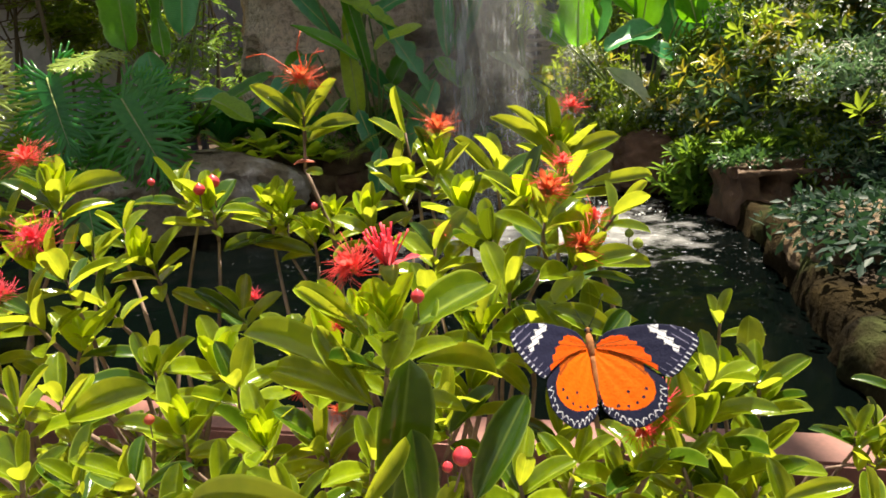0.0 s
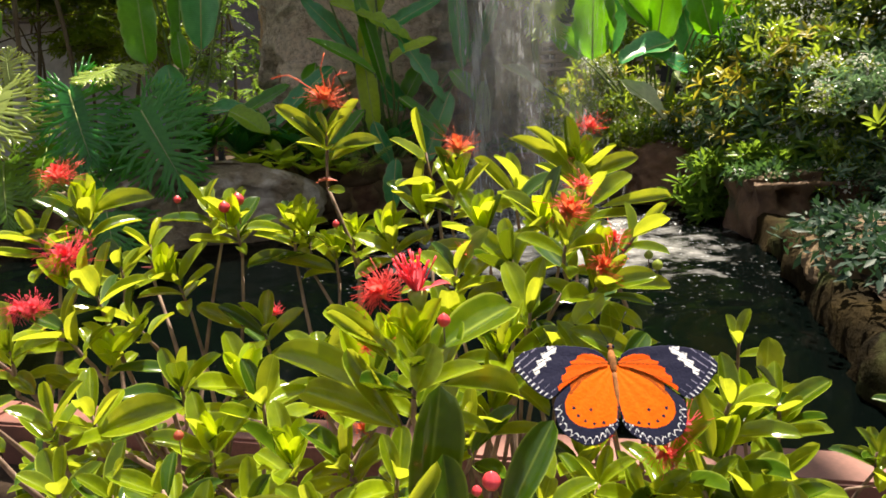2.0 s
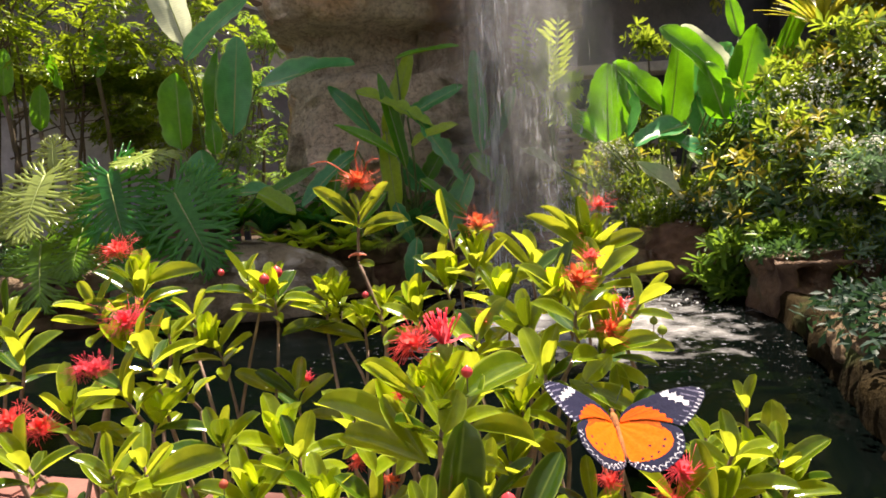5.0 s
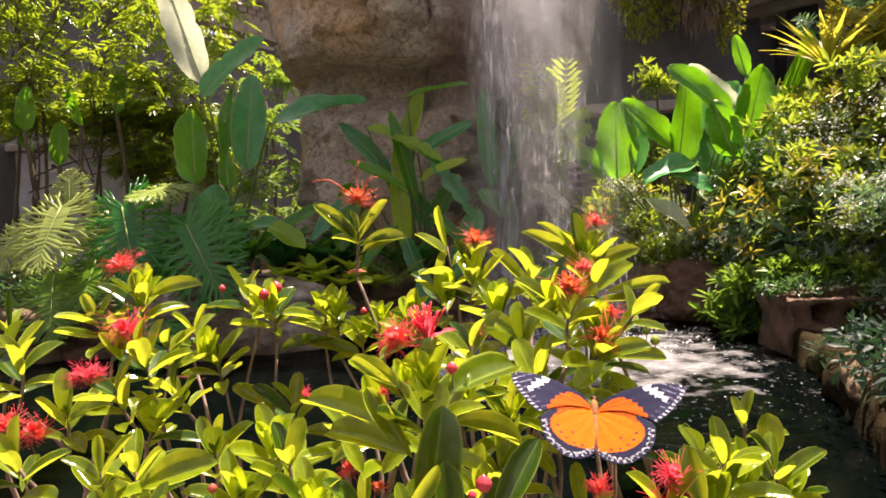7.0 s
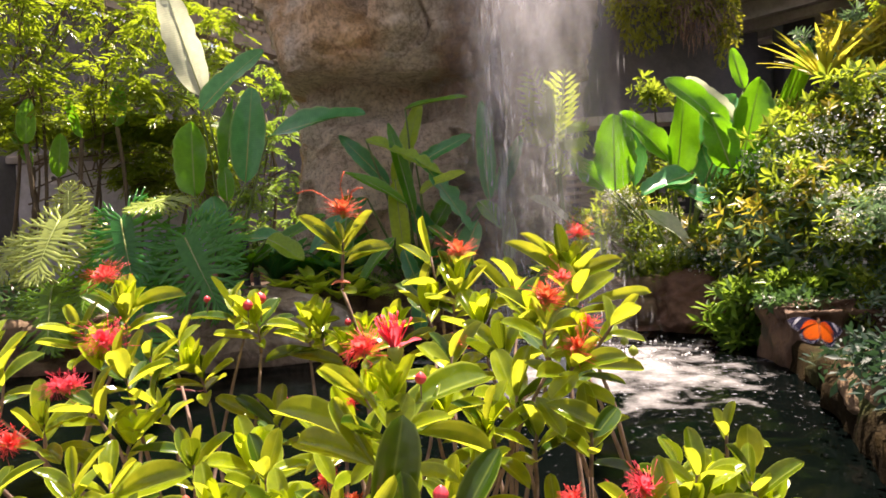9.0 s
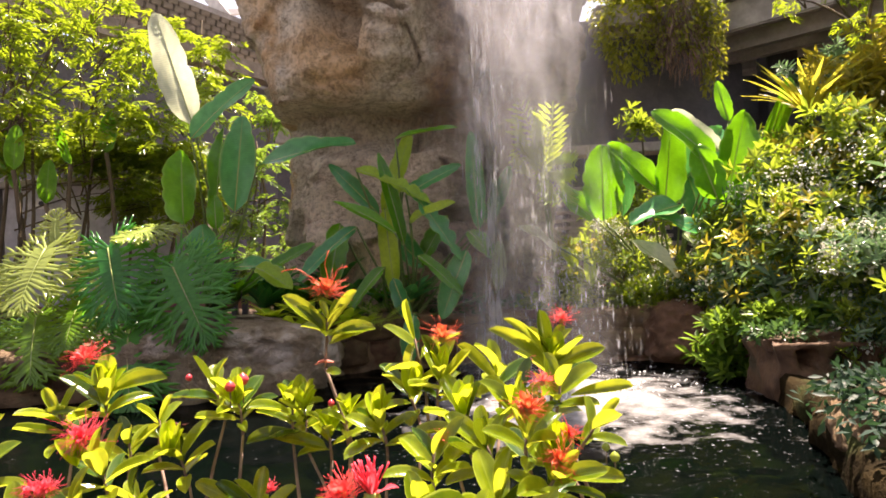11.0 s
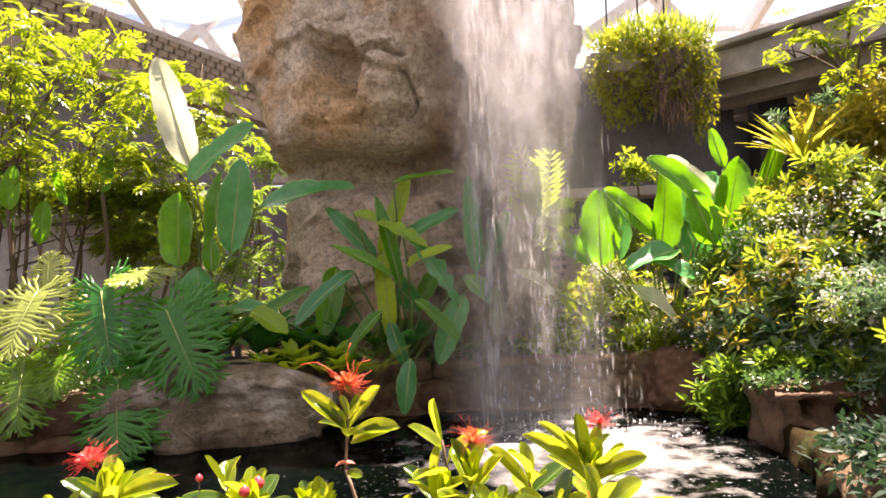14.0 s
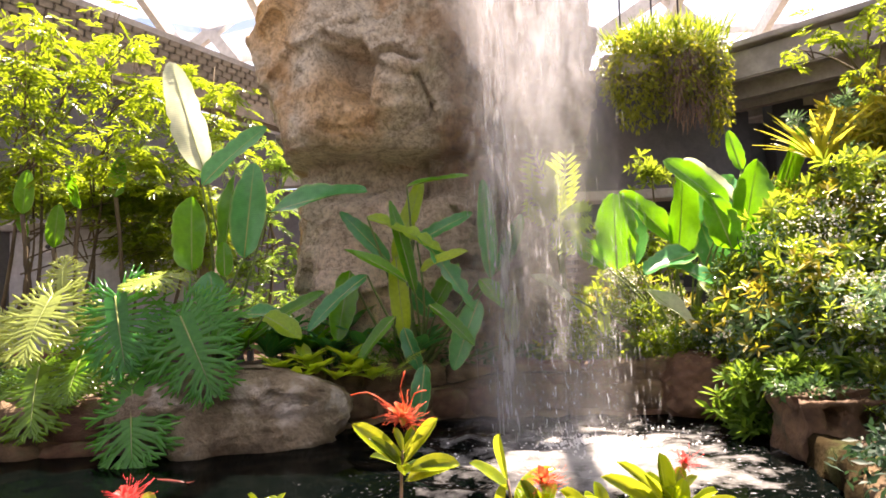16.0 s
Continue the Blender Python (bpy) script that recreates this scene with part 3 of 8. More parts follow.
def whorl_cloud(name, blobs, count, leaf, mat, parent=None, seed=0, slim=0.3, each=8, clumps=14, layer=0.8, rise=0.7):
    """Stars of narrow leaves round the ends of many twigs."""
    g = np.random.default_rng(seed)
    c, d = scatter(blobs, count, g, clumps, layer, 0.4)
    ax = unit(d * 0.8 + g.normal(size=(count, 3)) * 0.35 + (0, 0, rise))
    a = unit(np.cross(ax, g.normal(size=(count, 3))))
    b = np.cross(ax, a)
    size = leaf * g.uniform(0.65, 1.35, count)
    out = []
    for k in range(each):
        turn = k * 2.4 + g.uniform(-0.3, 0.3, count)
        op = 0.5 + 0.95 * (1 - k / each) + g.uniform(-0.15, 0.2, count)
        rad = a * np.cos(turn)[:, None] + b * np.sin(turn)[:, None]
        way = unit(rad * np.sin(op)[:, None] + ax * np.cos(op)[:, None])
        out.append(blades(c + ax * (size * 0.35 * k / each)[:, None], way, ax, size * g.uniform(0.7, 1.1, count), slim))
    return foliage(name, np.concatenate(out), mat, parent)


def facet(u, v, nu, seed):
    """Height of a field of flat tilted facets over a wrapped grid."""
    iu, iv = math.floor(u), math.floor(v)
    fu, fv = u - iu, v - iv

    def at(a, b):
        return 0.5 + 0.5 * noise.noise(Vector(((a % nu) * 1.7 + 0.37, b * 1.9 + 0.61, seed * 2.3 + 0.43)) * 1.37)

    if fu + fv < 1:
        return at(iu, iv) * (1 - fu - fv) + at(iu + 1, iv) * fu + at(iu, iv + 1) * fv
    return at(iu + 1, iv + 1) * (fu + fv - 1) + at(iu, iv + 1) * (1 - fu) + at(iu + 1, iv) * (1 - fv)


def lumpy(name, mat, rings, sides=40, rough=0.12, scale=1.4, cut=0.0, seed=0, fine=0.03, extra=None, cells=(9, 6)):
    """A rock: rings of (z, cx, cy, rx, ry), squared a little, weathered by noise into facets and ledges."""
    verts, faces = [], []
    off = Vector((seed * 7.3, seed * 3.1, seed * 1.7))
    n = len(rings)
    for row, (z, cx, cy, rx, ry) in enumerate(rings):
        for k in range(sides):
            a = 2 * math.pi * k / sides
            c, s = math.cos(a), math.sin(a)
            p = Vector((cx + rx * math.copysign(abs(c) ** 0.75, c), cy + ry * math.copysign(abs(s) ** 0.75, s), z))
            q = p * scale + off
            d = noise.noise(q) * rough + noise.noise(q * 2.7) * rough * 0.5 + noise.noise(q * 9) * fine + noise.noise(q * 24) * fine * 0.5
            u = k / sides * cells[0] + 0.3 * noise.noise(q * 0.8)
            v = row / n * cells[1] + 0.3 * noise.noise(q * 0.8 + off)
            step = facet(u * 1.5 + 0.5, v * 1.5, cells[0] * 1.5, seed + 5)
            d += (round(step * 9) / 9 - 0.5) * cut * 0.35
            d += (facet(u, v, cells[0], seed) - 0.5) * cut + (facet(u * 2.0 + 0.3, v * 2.0, cells[0] * 2, seed + 9) - 0.5) * cut * 0.4 + (facet(u * 5.0 + 0.7, v * 5.0, cells[0] * 5, seed + 17) - 0.5) * cut * 0.13
            if extra:
                d += extra(p)
            verts.append(p + Vector((c, s, 0.35 * noise.noise(q * 1.3 + off))) * d)
    for i in range(n - 1):
        for k in range(sides):
            k2 = (k + 1) % sides
            faces.append((i * sides + k, i * sides + k2, (i + 1) * sides + k2, (i + 1) * sides + k))
    for end, order in ((0, -1), (n - 1, 1)):
        c = Vector()
        for k in range(sides):
            c += Vector(verts[end * sides + k])
        verts.append(c / sides)
        for k in range(sides):
            q = (end * sides + k, end * sides + (k + 1) % sides, len(verts) - 1)
            faces.append(q[::order])
    return mesh_of(name, verts, faces, mat)


def chip(p, size, depth, s):
    """Flat tilted chips of stone, one to each cell."""
    q = p / size + Vector((s, s * 2.1, 0))
    c = noise.voronoi(q)[1][0]
    return (noise.noise(c * 5.3) * 0.5 + noise.noise_vector(c * 3.7).dot(q - c)) * depth


def boulder(name, x, y, z, rx, ry, rz, mat, label, seed=0, rough=0.16, parent=None, turn=0.0, category="boulder"):
    rings = []
    for i in range(44):
        a = math.pi * (i + 0.35) / 44.7
        r = math.sin(a) ** 0.6
        rings.append((-math.cos(a) * rz, 0, 0, rx * r, ry * r))
    k = (rx + ry + rz) / 3
    me = lumpy(name, mat, rings, 84, rough * k * 0.7, 1.1 / k, 0.6 * k, seed, 0.06 * k, lambda p: chip(p, 0.55 * k, 0.13 * k, seed) + chip(p, 0.2 * k, 0.045 * k, seed + 3), (7, 5))
    ob = new(name, me)
    ob.matrix_basis = pose(x, y, z, 0, 0, turn)
    if parent:
        ob.parent = parent
    else:
        tagged(ob, label, category, "stones round the pond")
    return ob


# ---- ground, pond, walls ----
def flat(name, lo, hi, z, mat, nx=1, ny=1, bumps=0.0, label="", category="ground"):
    v = [(lo[0] + (hi[0] - lo[0]) * i / nx, lo[1] + (hi[1] - lo[1]) * j / ny, z) for j in range(ny + 1) for i in range(nx + 1)]
    if bumps:
        v = [(x, y, q + bumps * noise.noise(Vector((x * 1.3, y * 1.3, 3)))) for x, y, q in v]
    f = [(j * (nx + 1) + i, j * (nx + 1) + i + 1, (j + 1) * (nx + 1) + i + 1, (j + 1) * (nx + 1) + i) for j in range(ny) for i in range(nx)]
    return tagged(new(name, mesh_of(name, v, f, mat)), label, category, kind="structure")


flat("ground", (-70, -60), (70, 80), -0.45, M_PAVE, 4, 4, 0, "pale worn paving round the garden", "ground")


def pond_water():
    v, f = [], []
    nx, ny = 150, 130
    for j in range(ny + 1):
        for i in range(nx + 1):
            x = -4.7 + 7.2 * i / nx
            near = 1.25 - 0.2313 * (x + 1.04) if x < -1.04 else 1.25 - 0.186 * (x + 1.04)
            y = near + (5.2 - near) * j / ny
            d = math.hypot(x - 0.3, y - 4.1)
            h = 0.016 * math.exp(-d * 0.7) * math.sin(d * 17 + 2 * noise.noise(Vector((x * 2, y * 2, 0))))
            h += 0.035 * math.exp(-d * 1.4) * noise.noise(Vector((x * 7, y * 7, 1))) + 0.006 * noise.noise(Vector((x * 4, y * 5, 5)))
            v.append((x, y, h))
    for j in range(ny):
        for i in range(nx):
            a = j * (nx + 1) + i
            f.append((a, a + 1, a + nx + 2, a + nx + 1))
    return tagged(new("water", mesh_of("water", v, f, M_WATER)), "dark rippled pond water, churned white under the fall", "water", kind="structure")


pond_water()
flat("bed_back", (-7, 4.75), (7, 7.4), 0.30, M_SOIL, 60, 20, 0.12, "dark planted soil behind the pond", "soil")


def side_bed():
    """Soil that begins behind the side wall and follows its line."""
    line = ((0.0, 1.05), (1.25, 1.2), (1.7, 1.3), (2.2, 1.44), (2.7, 1.64), (3.2, 1.77), (3.6, 1.85), (3.75, 2.5), (4.9, 2.6))
    v, f, n = [], [], 36
    for y, x0 in line:
        for i in range(n + 1):
            x = x0 + (7 - x0) * (i / n) ** 1.5
            v.append((x, y, 0.13 + 0.05 * min(1, x - x0) + 0.06 * noise.noise(Vector((x * 1.5, y * 1.5, 2)))))
    for j in range(len(line) - 1):
        for i in range(n):
            a = j * (n + 1) + i
            f.append((a, a + 1, a + n + 2, a + n + 1))
    tagged(new("bed_side", mesh_of("bed_side", v, f, M_SOIL)), "dark planted soil beside the pond", "soil", kind="structure")


side_bed()


def front_bed():
    """Soil between the planter wall and the curb."""
    v, f, nx, ny = [], [], 36, 8
    for i in range(nx + 1):
        x = -2.5 + 4.56 * i / nx
        far = 1.25 - (0.2313 if x < -1.04 else 0.186) * (x + 1.04)
        for j in range(ny + 1):
            y = 0.2 + (far - 0.2) * j / ny
            v.append((x, y, 0.11 + 0.04 * noise.noise(Vector((x * 3, y * 3, 1)))))
    for i in range(nx):
        for j in range(ny):
            a = i * (ny + 1) + j
            f.append((a, a + ny + 1, a + ny + 2, a + 1))
    tagged(new("bed_front", mesh_of("bed_front", v, f, M_SOIL)), "dark soil under the flowering shrub", "soil", kind="structure")


front_bed()



def pond_curb():
    e = thing("pond_curb", (-0.2, 1.1, 0), "red-brown painted concrete curb along the pond edge", "curb", kind="structure")
    for a, b in (((-4.75, 2.108), (-1.04, 1.25)), ((-1.034, 1.248), (1.6, 0.76))):
        part("coping", beam_bm((a[0] + 0.2, a[1] - 1.1, 0.20), (b[0] + 0.2, b[1] - 1.1, 0.20), 0.10, 0.04, 0.006), M_CURB, e)
        part("curb_face", beam_bm((a[0] + 0.2, a[1] - 1.1, -0.135), (b[0] + 0.2, b[1] - 1.1, -0.135), 0.075, 0.63), M_CURB, e, "shaded red-brown face of the curb")


pond_curb()

# stone walls of the pond, laid stone by stone
STONES = [lumpy("stone", m, [(z, 0, 0, 0.5 * w, 0.5 * w) for z, w in ((-0.5, 0.7), (-0.42, 0.95), (-0.2, 1.0), (0.05, 1.02), (0.3, 0.98), (0.43, 0.88), (0.5, 0.6))], 20, 0.05, 2.6, 0.30, s, 0.06, None, (6, 3))
          for s, m in enumerate((M_STONE, M_STONE_RED, M_STONE, M_STONE_RED, M_STONE))]


def stone_wall(name, line, top, thick, size, label, seed):
    """Rough stones in courses along a line of (x, y), with a core behind them."""
    rnd = random.Random(seed)
    e = thing(name, (line[0][0], line[0][1], 0), label, "stone wall", kind="structure")
    o = Vector((line[0][0], line[0][1], 0))
    for a, b in zip(line, line[1:]):
        a, b = Vector((*a, 0)), Vector((*b, 0))
        d = b - a
        core = part("core", beam_bm(a - o + Vector((0, 0, top / 2 - 0.13)), b - o + Vector((0, 0, top / 2 - 0.13)), thick * 0.7, top + 0.18), M_STONE, e, "rough dark core of the wall")
        z = -0.12
        while z < top:
            h = size * rnd.uniform(0.55, 0.9)
            s = -size * rnd.random()
            while s < d.length:
                w = size * rnd.uniform(0.8, 1.7)
                p = a + d.normalized() * (s + w / 2) - o
                ang = math.degrees(math.atan2(d.y, d.x)) + rnd.uniform(-6, 6)
                me = rnd.choice(STONES)
                child("stone", me, e, "", pose(p.x, p.y, z + h / 2 + rnd.uniform(-0.01, 0.02), rnd.uniform(-8, 8), rnd.uniform(-8, 8), ang) @ Matrix.Diagonal((w * 1.06, thick * rnd.uniform(0.95, 1.2), h * 1.1, 1)))
                s += w
            z += h
    return e


def rock_ledge(name, line, top, thick, label, seed):
    """A continuous ledge of cast rock along a line of (x, y): sloping face, broken edge, uneven top."""
    sect = ((-0.55, -0.35), (-0.5, -0.1), (-0.46, 0.35), (-0.42, 0.75), (-0.3, 0.97), (-0.05, 1.03), (0.25, 0.98), (0.5, 0.85), (0.55, 0.2), (0.55, -0.35))
    pts = [Vector((*p, 0)) for p in line]
    path = []
    for i in range(len(pts) - 1):
        for k in range(14):
            path.append(pts[i].lerp(pts[i + 1], k / 14))
    path.append(pts[-1])
    v, f, ns = [], [], len(sect)
    off = Vector((seed * 3.7, seed, 0))
    for i, p in enumerate(path):
        d = (path[min(i + 1, len(path) - 1)] - path[max(i - 1, 0)]).normalized()
        out = Vector((d.y, -d.x, 0))
        for k, (s, h) in enumerate(sect):
            q = p + out * s * thick + Vector((0, 0, h * top))
            r = (facet(i * 0.30 + 0.4 * noise.noise(q * 2), k * 0.6, 999, seed) - 0.5) * 0.12 + noise.noise(q * 5 + off) * 0.04 + noise.noise(q * 14) * 0.025 + noise.noise(q * 40) * 0.008
            v.append(q + out * s * 1.6 * r + Vector((0, 0, r * 0.8 if h > 0.2 else 0)))
    for i in range(len(path) - 1):
        for k in range(ns - 1):
            a = i * ns + k
            f.append((a, a + 1, a + ns + 1, a + ns))
    f.append(tuple(range(ns)))
    f.append(tuple((len(path) - 1) * ns + k for k in range(ns))[::-1])
    return tagged(new(name, mesh_of(name, v, f, M_LEDGE_SHADE)), label, "rock ledge", kind="structure")


# Near-black browns put the ledge's shade into its colour; the stain is moss.
M_LEDGE_SHADE = surface("ledge_rock_shade", (0.006, 0.0045, 0.002), (0.032, 0.022, 0.008), 4.0, 36, 0.85, 0.9, (0.05, 0.06, 0.02), 3.5, bump_dist=0.02)
M_LEDGE_SHADE.node_tree.nodes["Principled BSDF"].inputs["Specular IOR Level"].default_value = 0.06
rock_ledge("pond_wall_side", [(1.1, 1.0), (1.19, 1.45), (1.25, 1.7), (1.36, 2.06), (1.56, 2.65), (1.67, 3.0), (1.76, 3.5)], 0.15, 0.23, "mossy brown cast-rock ledge along the pond, shade put into its colour", 3)
stone_wall("pond_wall_back", [(-1.25, 4.62), (-0.6, 4.85), (0.3, 4.92), (1.1, 4.88), (1.75, 4.8), (2.3, 4.5)], 0.30, 0.24, 0.24, "low reddish stone wall at the back of the pond", 4)


M_PIER = surface("pier_stone", (0.06, 0.032, 0.02), (0.22, 0.13, 0.07), 6.0, 40, 0.8, 0.9, (0.05, 0.045, 0.025), 5.0, bump_dist=0.02)


def block_pier():
    """Corner pier of rough reddish stone with two hollows in its face and a broken top."""
    e = thing("block_pier", (1.64, 3.45, 0), "rough reddish stone pier with two dark hollows beside the pond", "pier", kind="structure")
    def mass(name, lo, hi, s, amp, holes=()):
        bm = box_bm(lo, hi)
        bmesh.ops.subdivide_edges(bm, edges=bm.edges[:], cuts=22, use_grid_fill=True)
        for v in bm.verts:
            c = v.co.copy()
            k = Vector((c.x * 5, c.y * 5, c.z * 7)) + Vector((s, 0, 0))
            v.co += Vector((noise.noise(k), noise.noise(k + Vector((9, 0, 0))), noise.noise(k + Vector((0, 9, 0))))) * amp + noise.noise_vector(c * 26) * amp * 0.25
            for hx, hz, r in holes:
                if c.y < lo[1] + 0.02:
                    q = math.hypot((c.x - hx) / r, (c.z - hz) / (r * 0.85))
                    v.co.y += 0.16 * max(0.0, min(1.0, (1.15 - q) * 4))
        ob = part(name, bm, M_PIER, e)
        ob.data.polygons.foreach_set("use_smooth", [True] * len(ob.data.polygons))
    mass("block", (-0.01, -0.06, -0.4), (0.62, 0.34, 0.30), 1, 0.045, ((0.16, 0.21, 0.05), (0.37, 0.20, 0.058)))
    mass("cap_stone", (0.0, 0.03, 0.27), (0.5, 0.3, 0.34), 7, 0.04)


block_pier()
stone_wall("pond_wall_end", [(-4.72, 2.1), (-4.72, 3.75)], 0.22, 0.25, 0.28, "brown stone wall at the end of the pond", 9)


def left_bed():
    """Soil behind the side wall of the pond; its near edge keeps to the wall's line."""
    v, f, ny = [], [], 6
    line = ((-7, 3.75), (-4.6, 3.75), (-3.9, 3.85), (-3.2, 3.98), (-2.4, 4.1), (-2.2, 4.4), (-1.8, 4.5), (-1.2, 4.66))
    for x, near in line:
        for j in range(ny + 1):
            y = near + (4.8 - near) * j / ny
            v.append((x, y, 0.12 + 0.05 * noise.noise(Vector((x * 2, y * 2, 4)))))
    for i in range(len(line) - 1):
        for j in range(ny):
            a = i * (ny + 1) + j
            f.append((a, a + ny + 1, a + ny + 2, a + 1))
    tagged(new("bed_left", mesh_of("bed_left", v, f, M_SOIL)), "dark soil behind the side wall of the pond", "soil", kind="structure")


left_bed()
stone_wall("pond_wall_left", [(-4.6, 3.7), (-3.2, 3.95), (-2.4, 4.05)], 0.22, 0.25, 0.28, "brown stone wall under the lobed plants", 6)

boulder("boulder", -1.72, 4.22, 0.14, 0.70, 0.36, 0.36, M_BOULDER, "long pale grey boulder at the pond edge", 2, 0.24, turn=16)
boulder("boulder", -2.62, 4.25, 0.08, 0.5, 0.3, 0.28, M_BOULDER, "brown boulder under the lobed leaves", 5, turn=8)
boulder("boulder", 1.65, 4.75, 0.18, 0.36, 0.26, 0.28, M_STONE_RED, "reddish boulder at the back of the pond", 8)
boulder("boulder", 1.75, 2.4, 0.12, 0.34, 0.3, 0.2, M_STONE, "dark mossy boulder in the side bed", 11)


# ---- the waterfall rock ----
def fall_rock():
    """An overhanging cast-rock block on a narrower pillar: flat broken faces, chipped and layered."""
    axis = Vector((-0.45, 5.6, 0))
    # each face: a point on it and its outward normal
    block = [((-0.6, 4.58, 2.6), (0.0, -1, 0.05)), ((-1.2, 4.59, 2.7), (-0.5, -0.85, 0.03)), ((-1.8, 5.05, 2.85), (-0.93, -0.15, -0.27)),
             ((-1.62, 4.86, 2.4), (-0.8, -0.55, -0.22)), ((-0.95, 4.58, 2.30), (0.2, -0.6, -0.78)), ((-0.36, 4.585, 2.75), (0.42, -0.88, -0.16)),
             ((0.45, 4.8, 2.6), (0.7, -0.7, -0.05)), ((1.0, 5.2, 2.9), (1, -0.1, -0.12)), ((-0.5, 6.6, 2.5), (0.1, 1, 0)),
             ((-0.5, 4.72, 3.6), (0, -0.8, 0.6)), ((-1.75, 5.2, 3.4), (-0.85, 0, 0.5)), ((0.95, 5.2, 3.5), (0.8, 0, 0.6)), ((-0.5, 4.95, 3.55), (0, 0.7, 0.7))]
    pillar = [((-0.5, 5.1, 1.5), (0.05, -1, 0.12)), ((-1.1, 5.06, 1.5), (-0.42, -0.9, 0.16)), ((-1.46, 5.1, 1.3), (-0.95, -0.3, 0.06)), ((-1.05, 4.9, 0.9), (-0.5, -0.8, -0.3)),
              ((0.3, 5.08, 1.4), (0.55, -0.83, 0.08)), ((0.7, 5.3, 1.2), (1, -0.1, 0)), ((-0.5, 6.5, 1.2), (0, 1, 0))]

    def reach(faces, z, way):
        least = 9.0
        for q, n in faces:
            n = Vector(n).normalized()
            k = n.dot(way)
            if k > 1e-4:
                least = min(least, n.dot(Vector(q) - axis - Vector((0, 0, z))) / k)
        return max(least, 0.12)

    def soft(x, lo, hi, edge):
        return max(0.0, min(1.0, (x - lo) / edge + 0.5)) * max(0.0, min(1.0, (hi - x) / edge + 0.5))

    turns = [-math.pi / 2 + math.pi * 0.56 * (k / 200 - 1) for k in range(400)]
    turns += [turns[-1] + (2 * math.pi - (turns[-1] - turns[0])) * (k + 1) / 61 for k in range(60)]
    heights = [-0.3 + 0.022 * k for k in range(183)]
    v, f, n = [], [], len(turns)
    for z in heights:
        for a in turns:
            way = Vector((math.cos(a), math.sin(a), 0))
            up = reach(block, z, way)
            low = reach(pillar, z, way)
            k = max(0.0, min(1.0, (z - 2.07) / 0.05))
            r = low + (up - low) * k * k * (3 - 2 * k) if up > low or z > 2.12 else low
            p = axis + way * r + Vector((0, 0, z))
            wob = noise.noise_vector(p * 1.7) * 0.10
            q = p + wob
            d = chip(q, 0.42, 0.16, 1) + chip(Vector((q.x, q.y, q.z * 1.7)), 0.17, 0.04, 4)
            d += chip(Vector((q.x, q.y, q.z * 1.3)), 0.065, 0.012, 7)
            d += noise.noise(p * 6) * 0.008 + noise.noise(p * 17) * 0.009 + noise.noise(Vector((p.x * 9, p.y * 9, p.z * 34))) * 0.006
            if p.y < 5.2:
                wx, wz = q.x * 0.6 + p.x * 0.4, q.z * 0.6 + p.z * 0.4
                lean = wx + 0.14 * (wz - 2.6)
                # squared hollow: deep under its brow, shallow on its sill
                hollow = soft(lean, -1.2, -0.82, 0.035) * soft(wz, 2.24, 2.9, 0.04)
                d -= hollow * (0.07 + 0.27 * max(0.0, min(1.0, (wz - 2.42) / 0.2)))
                # crack, and the nose of rock below it
                line = 2.77 - 0.16 * (wx + 0.62) + 0.03 * math.sin(wx * 17)
                d -= 0.13 * soft(wx, -0.8, -0.43, 0.1) * soft(wz, line - 0.022, line + 0.022, 0.02)
                d += 0.07 * soft(wx, -0.74, -0.42, 0.14) * soft(wz, 2.5, 2.74, 0.09)
                d -= 0.10 * soft(wx, -0.4, -0.05, 0.15) * soft(wz, 2.3, 2.72, 0.3)
                d -= 0.10 * soft(wx, 0.0, 0.2, 0.06) * soft(wz, 2.75, 3.1, 0.06)
                d -= 0.55 * soft(wx, -1.35, -0.25, 0.3) * soft(wz, 1.78, 2.14, 0.12) * (1 - k)
                # slot in the pillar with a lip over it, and the swelling beside it
                d -= 0.16 * soft(wx, -0.32, 0.02, 0.06) * soft(wz, 1.15, 1.24, 0.04)
                d += 0.05 * soft(wx, -0.4, 0.05, 0.1) * soft(wz, 1.26, 1.38, 0.05)
                bulge = math.hypot((wx + 1.12) / 0.36, (wz - 1.22) / 0.42)
                d += 0.13 * max(0.0, 1 - bulge ** 2.5)
            v.append(p + way * d + Vector((0, 0, 0.3 * d * noise.noise(p * 2.3))))
    for j in range(len(heights) - 1):
        for k in range(n):
            k2 = (k + 1) % n
            f.append((j * n + k, j * n + k2, (j + 1) * n + k2, (j + 1) * n + k))
    f.append(tuple(range(n))[::-1])
    f.append(tuple((len(heights) - 1) * n + k for k in range(n)))
    me = mesh_of("waterfall_rock", v, f, M_ROCK)
    return tagged(new("waterfall_rock", me), "tall weathered tan artificial rock with an overhanging block", "rock")


fall_rock()


# ---- walls, terrace, eave and glass roof behind the garden ----
def wall_box(name, lo, hi, mat, label, category="wall"):
    bm = box_bm(lo, hi, 0.01)
    me = bpy.data.meshes.new(name)
    bm.to_mesh(me)
    bm.free()
    me.materials.append(mat)
    return tagged(new(name, me), label, category, kind="structure")


